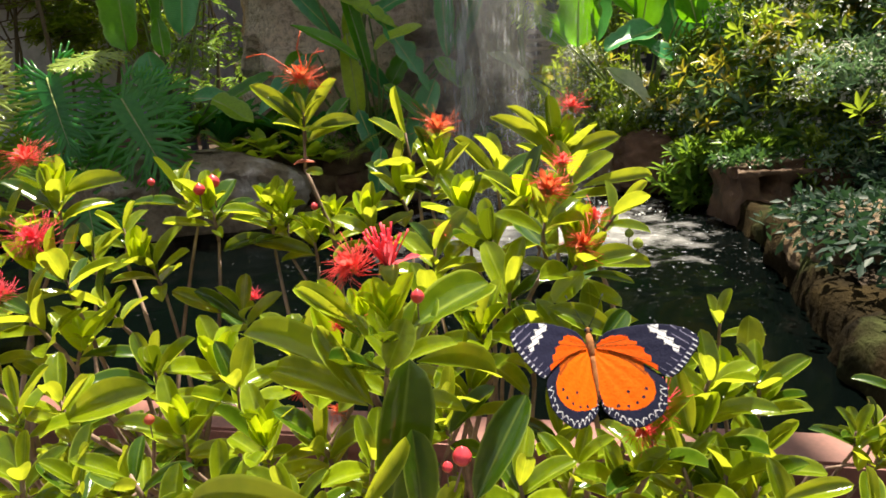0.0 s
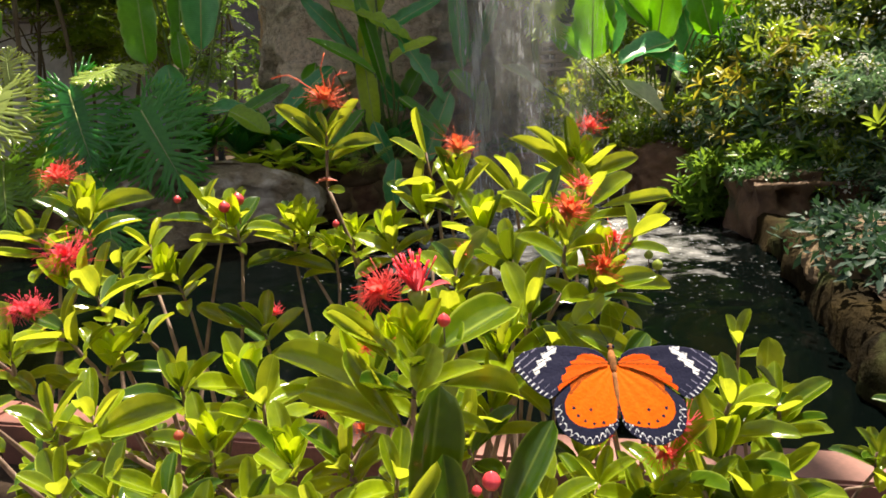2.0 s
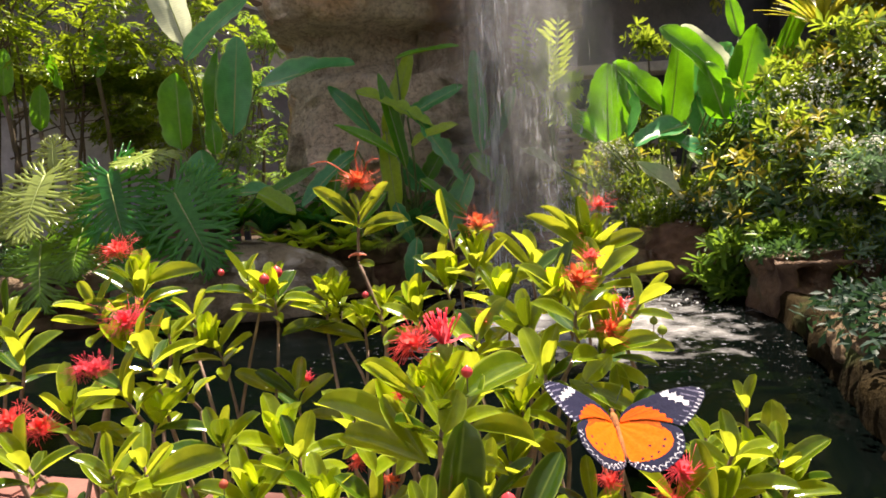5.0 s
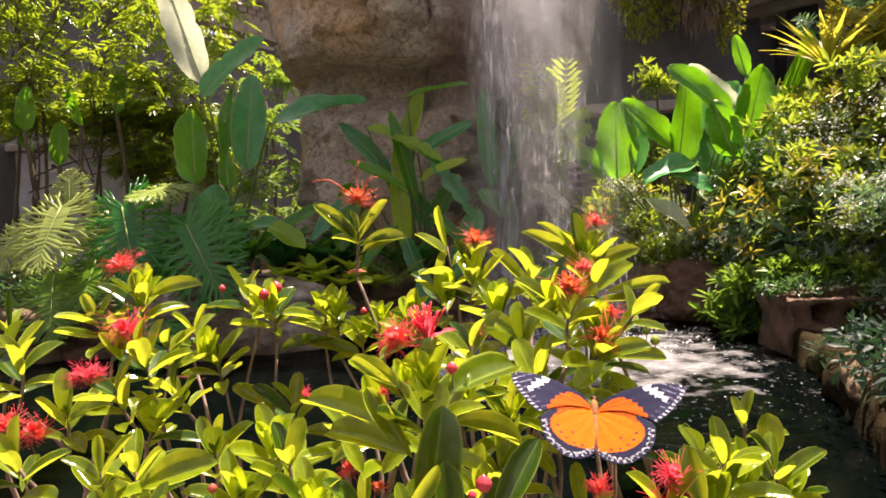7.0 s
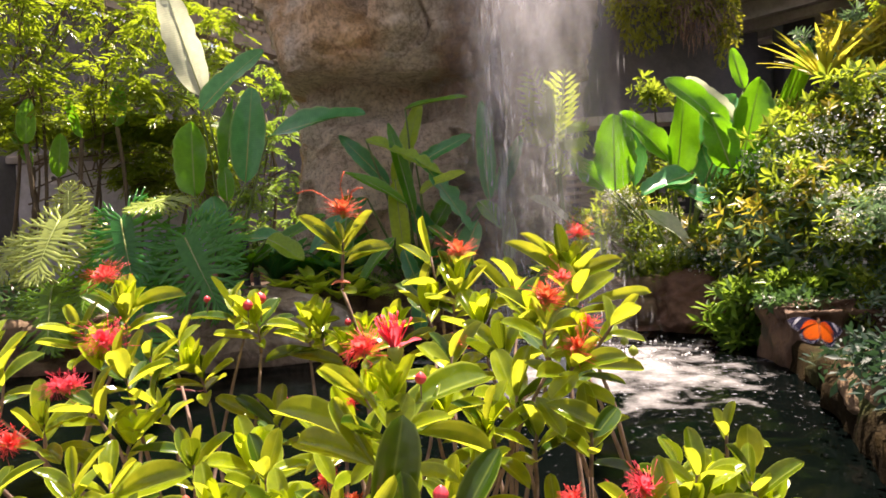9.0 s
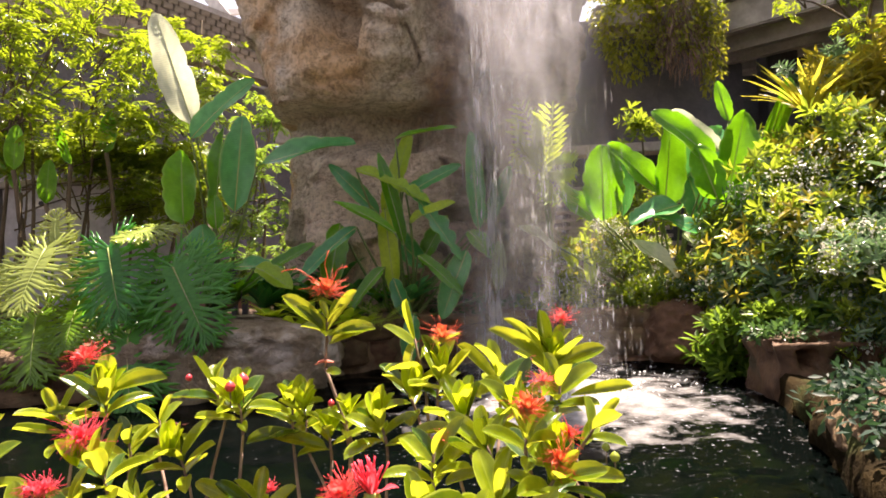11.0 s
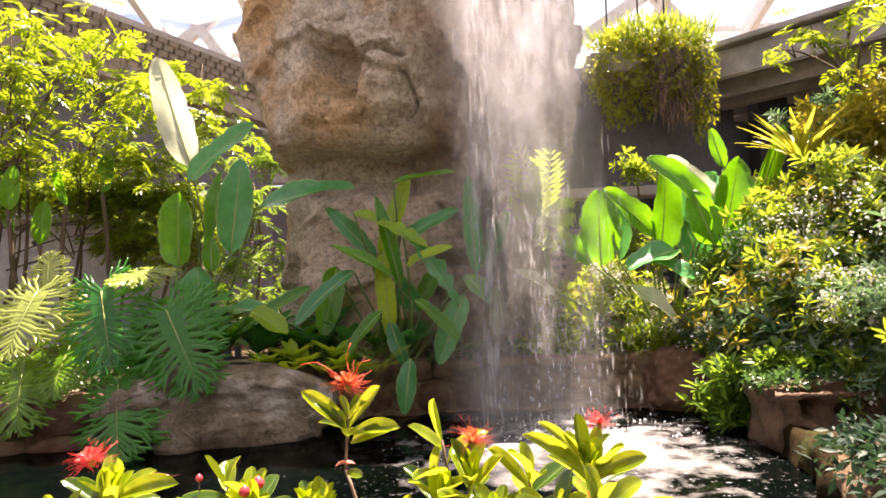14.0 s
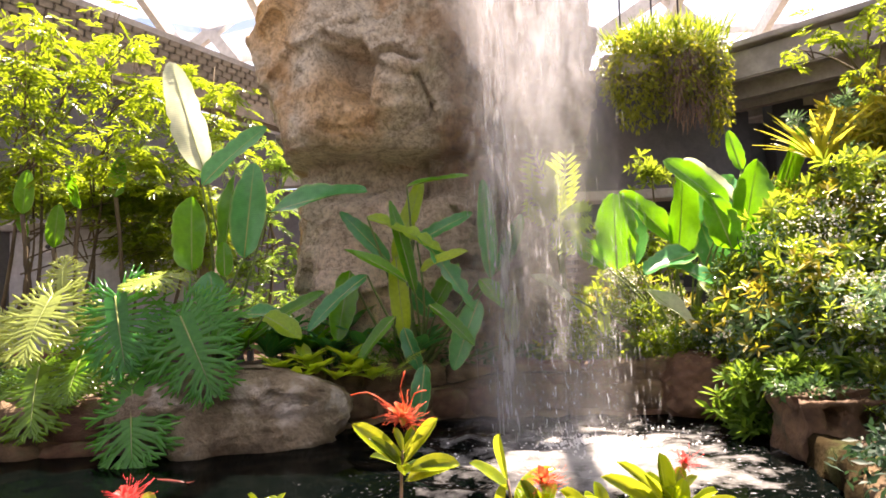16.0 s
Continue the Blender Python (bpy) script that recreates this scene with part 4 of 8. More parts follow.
for lo, hi in (((-2.56, 0.12, -0.45), (2.06, 0.2, 0.15)), ((-2.56, 0.2, -0.45), (-2.5, 1.55, 0.15)), ((2.06, -0.06, -0.45), (7.06, 0.0, 0.2)), ((7.0, 0.0, -0.45), (7.08, 7.4, 0.4)), ((-7.06, 7.4, -0.45), (7.06, 7.48, 0.42)), ((-7.08, 3.75, -0.45), (-7.0, 7.4, 0.42)), ((-7.06, 3.67, -0.45), (-4.75, 3.75, 0.2))):
    wall_box("bed_wall", lo, hi, M_CURB, "low red-brown painted wall round a planting bed", "planter wall")
wall_box("wall_left", (-12, 7.6, -0.45), (-3.5, 7.85, 1.93), M_WHITE, "low white rendered wall behind the trees")
# Added box: its dark colour covers the sunlit end of the wall.
wall_box("wall_end_cover", (-3.49, 7.58, -0.45), (-3.3, 7.92, 2.02), M_TILE, "dark tile-coloured cover added over the bright end of the white wall")
wall_box("trim", (-12, 7.5, 1.934), (-3.5, 7.95, 2.02), M_CONC, "grey coping of the white wall", "coping")
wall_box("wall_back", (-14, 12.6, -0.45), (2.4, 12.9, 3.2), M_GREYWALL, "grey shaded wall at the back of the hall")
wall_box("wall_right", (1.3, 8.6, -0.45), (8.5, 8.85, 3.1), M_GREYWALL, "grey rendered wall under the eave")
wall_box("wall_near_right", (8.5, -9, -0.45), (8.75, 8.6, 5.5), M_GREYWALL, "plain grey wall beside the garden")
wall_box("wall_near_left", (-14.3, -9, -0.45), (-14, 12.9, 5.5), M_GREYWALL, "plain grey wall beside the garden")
wall_box("wall_behind", (-14, -9.3, -0.45), (8.5, -9, 4.5), M_GREYWALL, "plain grey wall behind the path")


def dark_window():
    e = thing("window_1", (1.9, 8.5, 1.4), "dark window opening with a grey frame", "window", kind="structure")
    part("pane", box_bm((-0.5, 0.04, -0.5), (1.05, 0.09, 0.75)), M_DARK, e, "dark glass pane")
    for lo, hi in (((-0.56, 0, -0.56), (1.11, 0.1, -0.5)), ((-0.56, 0, 0.75), (1.11, 0.1, 0.82)), ((-0.56, 0, -0.5), (-0.5, 0.1, 0.75)), ((1.05, 0, -0.5), (1.11, 0.1, 0.75))):
        part("window_frame", box_bm(lo, hi), M_CONC, e)


dark_window()


def block_screen():
    e = thing("block_screen", (1.25, 8.0, 0.35), "low grey wall of stacked slabs behind the fall", "wall", kind="structure")
    rnd = random.Random(2)
    me = mesh_of("slab", *(lambda b: ([v.co[:] for v in b.verts], [[v.index for v in f.verts] for f in b.faces]))(box_bm((0, 0, 0), (0.32, 0.2, 0.045), 0.004)), M_CONC, smooth=False)
    for r in range(26):
        for c in range(4):
            child("slab", me, e, "", pose(0.33 * c - 0.16 * (r % 2) + rnd.uniform(-0.01, 0.01), rnd.uniform(-0.02, 0.02), r * 0.05))


block_screen()


def terrace():
    """Dark tiled parapet of the upper terrace."""
    a, b = Vector((-6.49, 5.95, 0)), Vector((-3.56, 11.7, 0))
    e = thing("terrace", (-6.49, 5.95, 4.0), "dark tiled parapet of an upper terrace", "parapet", kind="structure")
    d = (b - a)
    u = d.normalized()
    part("slab_edge", beam_bm((0, 0, 0.30), (d.x, d.y, 0.30), 0.3, 0.28), M_TILE, e)
    part("handrail", beam_bm((0, 0, 1.13), (d.x, d.y, 1.13), 0.14, 0.1), M_CONC, e, "grey coping rail")
    bm = box_bm((-0.095, -0.02, -0.05), (0.095, 0.02, 0.05), 0.012)
    tile = mesh_of("tile", [v.co[:] for v in bm.verts], [[v.index for v in f.verts] for f in bm.faces], M_TILE, smooth=False)
    bm.free()
    ang = math.degrees(math.atan2(d.y, d.x))
    part("backing", beam_bm((0, 0, 0.78), (d.x, d.y, 0.78), 0.05, 0.66), M_DARK, e, "dark backing of the parapet")
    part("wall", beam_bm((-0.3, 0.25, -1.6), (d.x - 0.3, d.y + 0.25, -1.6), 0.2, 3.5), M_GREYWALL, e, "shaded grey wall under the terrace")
    for r in range(6):
        for c in range(int(d.length / 0.205)):
            p = u * (c * 0.205 + 0.1 * (r % 2) + 0.1) + Vector((u.y, -u.x, 0)) * 0.05
            child("tile", tile, e, "", pose(p.x, p.y, 0.5 + r * 0.11, 12, 0, ang))
    return e


terrace()
wall_box("wall_upper_left", (-12, 12.2, 3.2), (-2.5, 12.5, 4.6), M_CONC, "shaded grey upper wall")


def eave():
    e = thing("eave", (2.95, 7.9, 3.4), "grey concrete eave with dark joists beneath", "eave", kind="structure")
    a, b = Vector((-0.35, 0.35, 0)), Vector((3.6, -3.4, 0))
    part("fascia", beam_bm(a + Vector((0, 0, 0.15)), b + Vector((0, 0, 0.15)), 0.16, 0.36, 0.02), M_CONC, e)
    part("cap", beam_bm(a + Vector((-0.03, -0.03, 0.38)), b + Vector((-0.03, -0.03, 0.38)), 0.3, 0.07, 0.01), M_CONC, e)
    d = b - a
    n = Vector((0.69, 0.72, 0))
    for k in range(5):
        o = n * (0.35 + 0.42 * k) + Vector((0, 0, -0.05 - 0.02 * k))
        part("joist", beam_bm(a + o, b + o, 0.12, 0.22), M_CONC, e)
    # Shade on the underside is put into the soffit's dark colour.
    part("soffit", beam_bm(a + n * 1.2 + Vector((0, 0, 0.16)), b + n * 1.2 + Vector((0, 0, 0.16)), 2.3, 0.06), M_DARK, e, "soffit boards with their shade in the dark colour")
    post = part("post", box_bm((0.35, 0.55, -3.85), (0.75, 0.8, -0.15), 0.02), M_GREYWALL, e)
    part("post", box_bm((2.9, -0.9, -3.85), (3.2, -0.6, -0.15), 0.02), M_GREYWALL, e)
    lamp = part("wall_lamp", box_bm((2.05, -2.05, -0.55), (2.2, -1.9, -0.2), 0.03), M_STEEL, e, "pale wall lamp")
    return e


eave()
# Dark sheet standing for the shade beneath the eave.
wall_box("wall_far_right", (3.9, 8.2, -0.45), (8.4, 8.5, 3.3), M_DARK, "wall under the eave, its shade put into the dark colour")


def roof():
    e = thing("roof", (0, 8, 6.5), "glass roof on pale steel beams", "roof", kind="structure")
    def slope(x, y):
        return 0.30 * abs(y - 5) * -1 + 1.9
    for x in range(-16, 17, 2):
        part("rafter", beam_bm((x, -17, slope(x, -9)), (x, -3, slope(x, 5)), 0.14, 0.3), M_STEEL, e)
        part("rafter", beam_bm((x, -3, slope(x, 5)), (x * 1.0, 7.5, slope(x, 15.5)), 0.14, 0.3), M_STEEL, e)
    for y in range(-8, 17, 3):
        part("purlin", beam_bm((-16, y - 8, slope(0, y) + 0.2), (16, y - 8, slope(0, y) + 0.2), 0.07, 0.12), M_STEEL, e)
    for s, (ya, yb) in enumerate(((-9, 5), (5, 15.5))):
        v = [(-17, ya - 8, slope(0, ya) + 0.3), (17, ya - 8, slope(0, ya) + 0.3), (17, yb - 8, slope(0, yb) + 0.3), (-17, yb - 8, slope(0, yb) + 0.3)]
        g = child("glazing", mesh_of("glazing", v, [(0, 1, 2, 3)], M_GLASS), e, "clear roof glass")
        g.visible_shadow = False
    # raking braces seen over the terrace and over the eave
    for a, b in (((-7.5, 4.2, -1.6), (-3.6, 4.4, 1.3)), ((-4.4, 4.3, -1.2), (-6.4, 4.3, 1.4)), ((2.2, 4.0, -0.9), (6.2, 3.8, 1.6)), ((5.2, 4.1, -1.4), (2.9, 4.1, 1.2))):
        part("brace", beam_bm(a, b, 0.16, 0.22), M_STEEL, e)


roof()


def small_sign():
    e = thing("round_sign", (-5.43, 7.56, 1.72), "small round white sign on the wall", "sign")
    bm = bmesh.new()
    bmesh.ops.create_cone(bm, cap_ends=True, segments=24, radius1=0.075, radius2=0.075, depth=0.02)
    bm.transform(Matrix.Rotation(radians(90), 4, "X"))
    part("plate", bm, M_STEEL, e)
    bm = bmesh.new()
    bmesh.ops.create_cone(bm, cap_ends=True, segments=16, radius1=0.03, radius2=0.03, depth=0.02)
    bm.transform(Matrix.Translation((0.01, -0.014, 0.0)) @ Matrix.Rotation(radians(90), 4, "X"))
    part("mark", bm, M_DARK, e, "dark round mark")


small_sign()


def bench():
    e = thing("garden_bench", (-1.95, 6.6, 0.3), "low pale timber bench behind the plants", "bench")
    for k in range(3):
        part("slat", box_bm((-0.75, -0.2 + 0.14 * k, 0.52), (0.75, -0.08 + 0.14 * k, 0.56), 0.006), M_BENCH, e)
    for x in (-0.6, 0.6):
        for y in (-0.15, 0.15):
            part("leg", box_bm((x - 0.03, y - 0.03, -0.02), (x + 0.03, y + 0.03, 0.52), 0.004), M_DARK, e)


bench()


# ---- falling water ----
def streak_sheet(name, x0, x1, y, z0, z1, strands, mat, seed, width=0.02, lean=0.0):
    """Strands of falling water, each a thin four-sided ribbon of uneven length."""
    rnd = random.Random(seed)
    pieces = []
    for _ in range(strands):
        x = rnd.triangular(x0, x1, (x0 + x1) / 2)
        yy = y + rnd.uniform(-0.12, 0.12)
        a = rnd.uniform(z0, z1)
        b = a + rnd.uniform(0.015, 0.08) * (z1 - z0)
        w = width * rnd.uniform(0.3, 1.0)
        pieces.append(tube([(x, yy, a), (x + rnd.uniform(-.01, .01), yy, (a + b) / 2), (x + lean * (b - a), yy, b)], [w * 0.2, w, w * 0.3], 4))
    return mesh_of(name, *joined(pieces), mat)


def curtain(name, x0, x1, y, z0, z1, mat, parent, seed):
    """A bowed, wavy sheet of water."""
    nx, nz = 14, 30
    v, f = [], []
    for j in range(nz + 1):
        for i in range(nx + 1):
            t, s = i / nx, j / nz
            x = x0 + (x1 - x0) * t + 0.03 * noise.noise(Vector((t * 3, s * 5, seed)))
            yy = y + 0.09 * noise.noise(Vector((t * 5, s * 2, seed + 3))) - 0.25 * math.sin(math.pi * t) * 0.4
            v.append((x, yy - 0.35 * (1 - s) ** 2 * 0.4, z0 + (z1 - z0) * s))
    for j in range(nz):
        for i in range(nx):
            a = j * (nx + 1) + i
            f.append((a, a + 1, a + nx + 2, a + nx + 1))
    ob = child(name, mesh_of(name, v, f, mat), parent)
    ob.matrix_parent_inverse = Matrix.Translation(-parent.location)
    return ob


M_DROP = falling_mat("water_strand", 0.8, 30.0)
waterfall = thing("waterfall", (0.3, 4.4, 0), "white veil of falling water in front of the rock", "waterfall")
curtain("main_stream", 0.0, 0.26, 4.36, 0.0, 3.9, M_FALL, waterfall, 1)
curtain("side_stream", 0.1, 0.75, 4.32, 1.2, 3.9, M_FALL_WIDE, waterfall, 2)
curtain("side_stream", 0.35, 0.95, 4.36, 1.5, 3.9, M_FALL_WIDE, waterfall, 5)
curtain("thin_veil", -0.3, 1.0, 4.42, 0.05, 3.9, M_MIST, waterfall, 3)
curtain("thin_veil", -0.1, 0.95, 4.2, 0.05, 3.9, M_MIST, waterfall, 4)
curtain("drizzle", -0.15, 0.6, 4.15, 0.02, 2.6, M_DRIZZLE, waterfall, 6)
curtain("drizzle", 0.1, 1.15, 4.1, 0.02, 1.6, M_DRIZZLE, waterfall, 7)
FALLING = []
for k in range(10):
    wide = (0.0, 0.3) if k % 2 else (-0.12, 1.1)
    ob = new("falling_strands", streak_sheet("falling_strands", wide[0], wide[1], 0, -0.7, 0.7, 190 if k % 2 else 230, M_DROP, 30 + k, 0.004))
    FALLING.append(tagged(ob, "burst of bright falling water strands", "water", "falling strands of the waterfall", "stuff"))


def foam():
    """Bubbles and froth heaped where the fall strikes the pond."""
    rnd = random.Random(5)
    pieces = []
    for _ in range(800):
        a, r = rnd.uniform(0, 6.283), abs(rnd.gauss(0, 0.32))
        x, y, s = 0.6 + math.cos(a) * r * 1.3, 4.0 + math.sin(a) * r * 0.7, rnd.uniform(0.003, 0.010)
        if y > 4.65:
            continue
        v, f = [], []
        for i, (q, z) in enumerate(((1, -0.3), (0.8, 0.5), (0.3, 0.9))):
            v += [Vector((x + s * q * math.cos(k * 1.047), y + s * q * math.sin(k * 1.047), s * z)) for k in range(6)]
        f = [(i * 6 + k, i * 6 + (k + 1) % 6, i * 6 + 6 + (k + 1) % 6, i * 6 + 6 + k) for i in range(2) for k in range(6)] + [(12, 13, 14, 15, 16, 17)]
        pieces.append((v, f))
    m = surface("froth", (0.7, 0.7, 0.7), (0.85, 0.85, 0.85), 20, 120, 0.4, 0.2)
    return tagged(new("foam", mesh_of("foam", *joined(pieces), m)), "white froth of bubbles on the pond", "foam", kind="stuff")


foam()


def fish(x, y, turn, n):
    e = thing("koi_fish", (x, y, -0.005), "red and orange pond fish at the surface", "fish", "pond fish")
    v, f = tube([(0, -0.11, 0), (0, -0.08, 0), (0, 0, 0), (0, 0.06, 0), (0, 0.1, 0)], [0.004, 0.01, 0.015, 0.012, 0.004], 8)
    m = M_FISH
    child("body", mesh_of("body", v, f, m), e)
    child("tail", mesh_of("tail", [(0, -0.1, 0.0), (0.02, -0.16, 0.006), (0, -0.14, 0), (-0.02, -0.16, 0.006)], [(0, 1, 2), (0, 2, 3)], m), e)
    e.rotation_euler = (0, 0, turn)


fish(-1.75, 3.35, 1.3, 0)


# ---- broad-leaved plants ----
def blade_copy(w, bend, mat, seed, tears=0):
    me = leaf_mesh("leaf", mat, 1.0, w * 1.05, 0.2, bend, 18, 0.45, 0.48, 0.075, seed, tears > 0)
    return me


class Plant:
    """A clump of broad paddle leaves on stalks that rise from one root."""

    reach, slim = 1.0, 1.0

    def __init__(self, name, root, label, category="plant", group=""):
        self.e = thing(name, root, label, category, group)
        self.root = Vector(root)
        self.n = 0

    def leaf(self, base, tip, width, mat, bend=0.12, face=(0, -1, 0.5), stalk=True, tears=0):
        self.n += 1
        tip = Vector(base) + (Vector(tip) - Vector(base)) * self.reach
        width = width * self.slim
        m, s = frame_to(Vector(base) - self.root, Vector(tip) - self.root, face)
        ob = child("leaf", blade_copy(width / s, bend, mat, self.n, tears), self.e, "", m @ Matrix.Diagonal((s, s, s, 1)))
        b, t = Vector(base) - self.root, Vector(tip) - self.root
        rib = arc(b, t, 0, 5)
        mm = m.to_3x3()
        pts = [p - mm @ Vector((0, 0, 1)) * (bend * s * (i / 5) ** 2 + 0.002) for i, p in enumerate(rib)]
        child("midrib", mesh_of("midrib", *tube(pts, [0.007, 0.006, 0.005, 0.004, 0.003, 0.001], 5), M_RIB), ob, "pale green midrib", (m @ Matrix.Diagonal((s, s, s, 1))).inverted())
        if stalk:
            foot = Vector((0.06 * math.sin(self.n * 2.4), 0.06 * math.cos(self.n * 1.7), 0))
            child("stalk", mesh_of("stalk", *tube(arc(foot, b, 0.05 * math.sin(self.n), 6, (1, 0.3, 0)), [0.017, 0.015, 0.013, 0.011, 0.009, 0.008, 0.007], 6), M_STEM), self.e)
        return ob


def left_clump():
    p = Plant("broad_leaf_plant", (-2.084, 4.900, 0.474), "tall broad-leaved plant with paddle leaves, one with sunlight in its pale colour", "plant", "broad-leaved plants by the pond")
    p.leaf((-2.196, 4.850, 1.993), (-2.427, 4.750, 2.888), 0.270, M_HELI_PALE_SUN, 0.04, (0.1, -1, 0.2))
    p.leaf((-2.193, 4.800, 1.879), (-1.742, 4.900, 2.409), 0.201, M_HELI_BLUE, 0.15)
    p.leaf((-2.236, 4.700, 1.193), (-2.216, 4.650, 1.766), 0.273, M_HELI, 0.03, (0, -1, 0.1))
    p.leaf((-2.018, 4.800, 1.276), (-1.953, 4.800, 1.972), 0.201, M_HELI, 0.05, (-0.7, -1, 0.1))
    p.leaf((-1.844, 4.750, 1.276), (-1.751, 4.750, 2.028), 0.259, M_HELI_BLUE, 0.03, (0.3, -1, 0.1))
    p.leaf((-1.629, 4.700, 1.614), (-0.877, 4.600, 1.824), 0.262, M_HELI_BLUE, 0.12, (0.1, -0.8, 1))
    p.leaf((-1.937, 4.600, 1.135), (-1.942, 4.600, 1.400), 0.125, M_HELI, 0.05, (0.4, -1, 0))
    p.leaf((-1.763, 4.600, 0.656), (-1.228, 4.550, 1.043), 0.142, M_HELI, 0.15, (0.4, -0.7, 1))
    p.leaf((-1.605, 4.500, 0.830), (-1.311, 4.400, 0.711), 0.180, M_LIME, 0.2, (0, -0.6, 1))
    p.leaf((-2.062, 4.700, 0.839), (-2.102, 4.700, 1.187), 0.256, M_HELI_BLUE, 0.1)
    p.leaf((-4.739, 6.200, 1.872), (-4.805, 6.200, 2.352), 0.225, M_HELI, 0.08, stalk=False)
    p.leaf((-1.925, 4.800, 0.830), (-1.511, 4.700, 0.883), 0.174, M_HELI_BLUE, 0.2, (0, -0.6, 1))


left_clump()


def centre_clump():
    p = Plant("broad_leaf_plant", (-0.549, 4.850, 0.322), "arching broad-leaved plant with torn leaves before the rock", "plant", "broad-leaved plants by the pond")
    p.reach, p.slim = 1.2, 0.78
    p.leaf((-0.662, 4.750, 1.175), (-0.481, 4.800, 1.743), 0.192, M_LIME, 0.05)
    p.leaf((-0.554, 4.750, 1.783), (-0.161, 4.600, 1.841), 0.103, M_HELI, 0.1, (0, -0.7, 1))
    p.leaf((-0.843, 4.600, 1.536), (-0.354, 4.500, 1.366), 0.184, M_LIME, 0.2, (0, -0.8, 1), tears=5)
    p.leaf((-0.486, 4.600, 1.414), (-0.102, 4.450, 0.970), 0.213, M_HELI_BLUE, 0.18, (0.4, -0.8, 0.8), tears=5)
    p.leaf((-0.640, 4.600, 1.231), (-0.593, 4.550, 0.689), 0.184, M_LIME, 0.05, (0, -1, 0.2))
    p.leaf((-0.856, 4.600, 1.101), (-1.214, 4.400, 0.840), 0.188, M_HELI_BLUE, 0.2, (0, -0.8, 0.9))
    p.leaf((-0.712, 4.800, 1.201), (-1.000, 4.700, 1.542), 0.174, M_HELI_BLUE, 0.1)
    p.leaf((-0.495, 4.800, 1.346), (-0.147, 4.700, 1.530), 0.157, M_HELI_BLUE, 0.12)
    p.leaf((0.060, 4.750, 1.038), (0.037, 4.800, 1.692), 0.183, M_HELI_BLUE, 0.02, (0.2, -1, 0.1))
    p.leaf((0.117, 4.850, 1.103), (0.304, 4.900, 1.475), 0.174, M_HELI_BLUE, 0.06, (0.4, -1, 0.1))
    p.leaf((-0.018, 4.700, 1.040), (0.131, 4.550, 0.888), 0.188, M_HELI, 0.2, (0.2, -0.9, 0.6))
    p.leaf((-0.033, 4.600, 0.893), (-0.212, 4.500, 0.490), 0.234, M_HELI_BLUE, 0.1, (-0.2, -1, 0.3))
    p.leaf((-0.589, 4.550, 0.709), (-0.498, 4.500, 0.447), 0.159, M_HELI_BLUE, 0.1, (-0.2, -1, 0.3))
    p.leaf((-0.441, 4.500, 0.445), (-0.485, 4.420, 0.130), 0.184, M_HELI_BLUE, 0.08, (-0.2, -1, 0.3))
    p.leaf((0.183, 4.500, 0.585), (0.204, 4.550, 0.893), 0.142, M_HELI_PALE_SUN, 0.03, (0.1, -1, 0.1))
    p.leaf((-0.376, 4.800, 0.774), (-0.636, 4.700, 1.086), 0.227, M_HELI_BLUE, 0.12, (-0.2, -1, 0.4))
    p.leaf((-0.419, 4.800, 0.775), (-0.232, 4.800, 1.116), 0.183, M_HELI, 0.12, (-0.2, -1, 0.4))
    p.leaf((-1.044, 4.900, 1.151), (-1.101, 4.700, 0.719), 0.262, M_HELI, 0.1, (0.2, -1, 0.3))
    p.leaf((-0.502, 4.600, 0.953), (-0.623, 4.550, 1.541), 0.142, M_HELI, 0.1, (0.3, -1, 0.2))
    p.leaf((-0.557, 4.550, 1.038), (-0.855, 4.400, 1.289), 0.139, M_HELI, 0.22, (0, -0.7, 0.8))
    p.leaf((-0.450, 4.550, 1.116), (-0.210, 4.400, 1.262), 0.139, M_LIME, 0.25, (0.3, -0.8, 0.8))
    p.leaf((-0.393, 4.500, 0.868), (-0.114, 4.400, 0.662), 0.139, M_HELI, 0.2, (0.4, -0.8, 0.5))
    p.leaf((-0.641, 4.500, 0.795), (-0.877, 4.400, 0.569), 0.147, M_HELI, 0.2, (-0.4, -0.8, 0.5))


centre_clump()


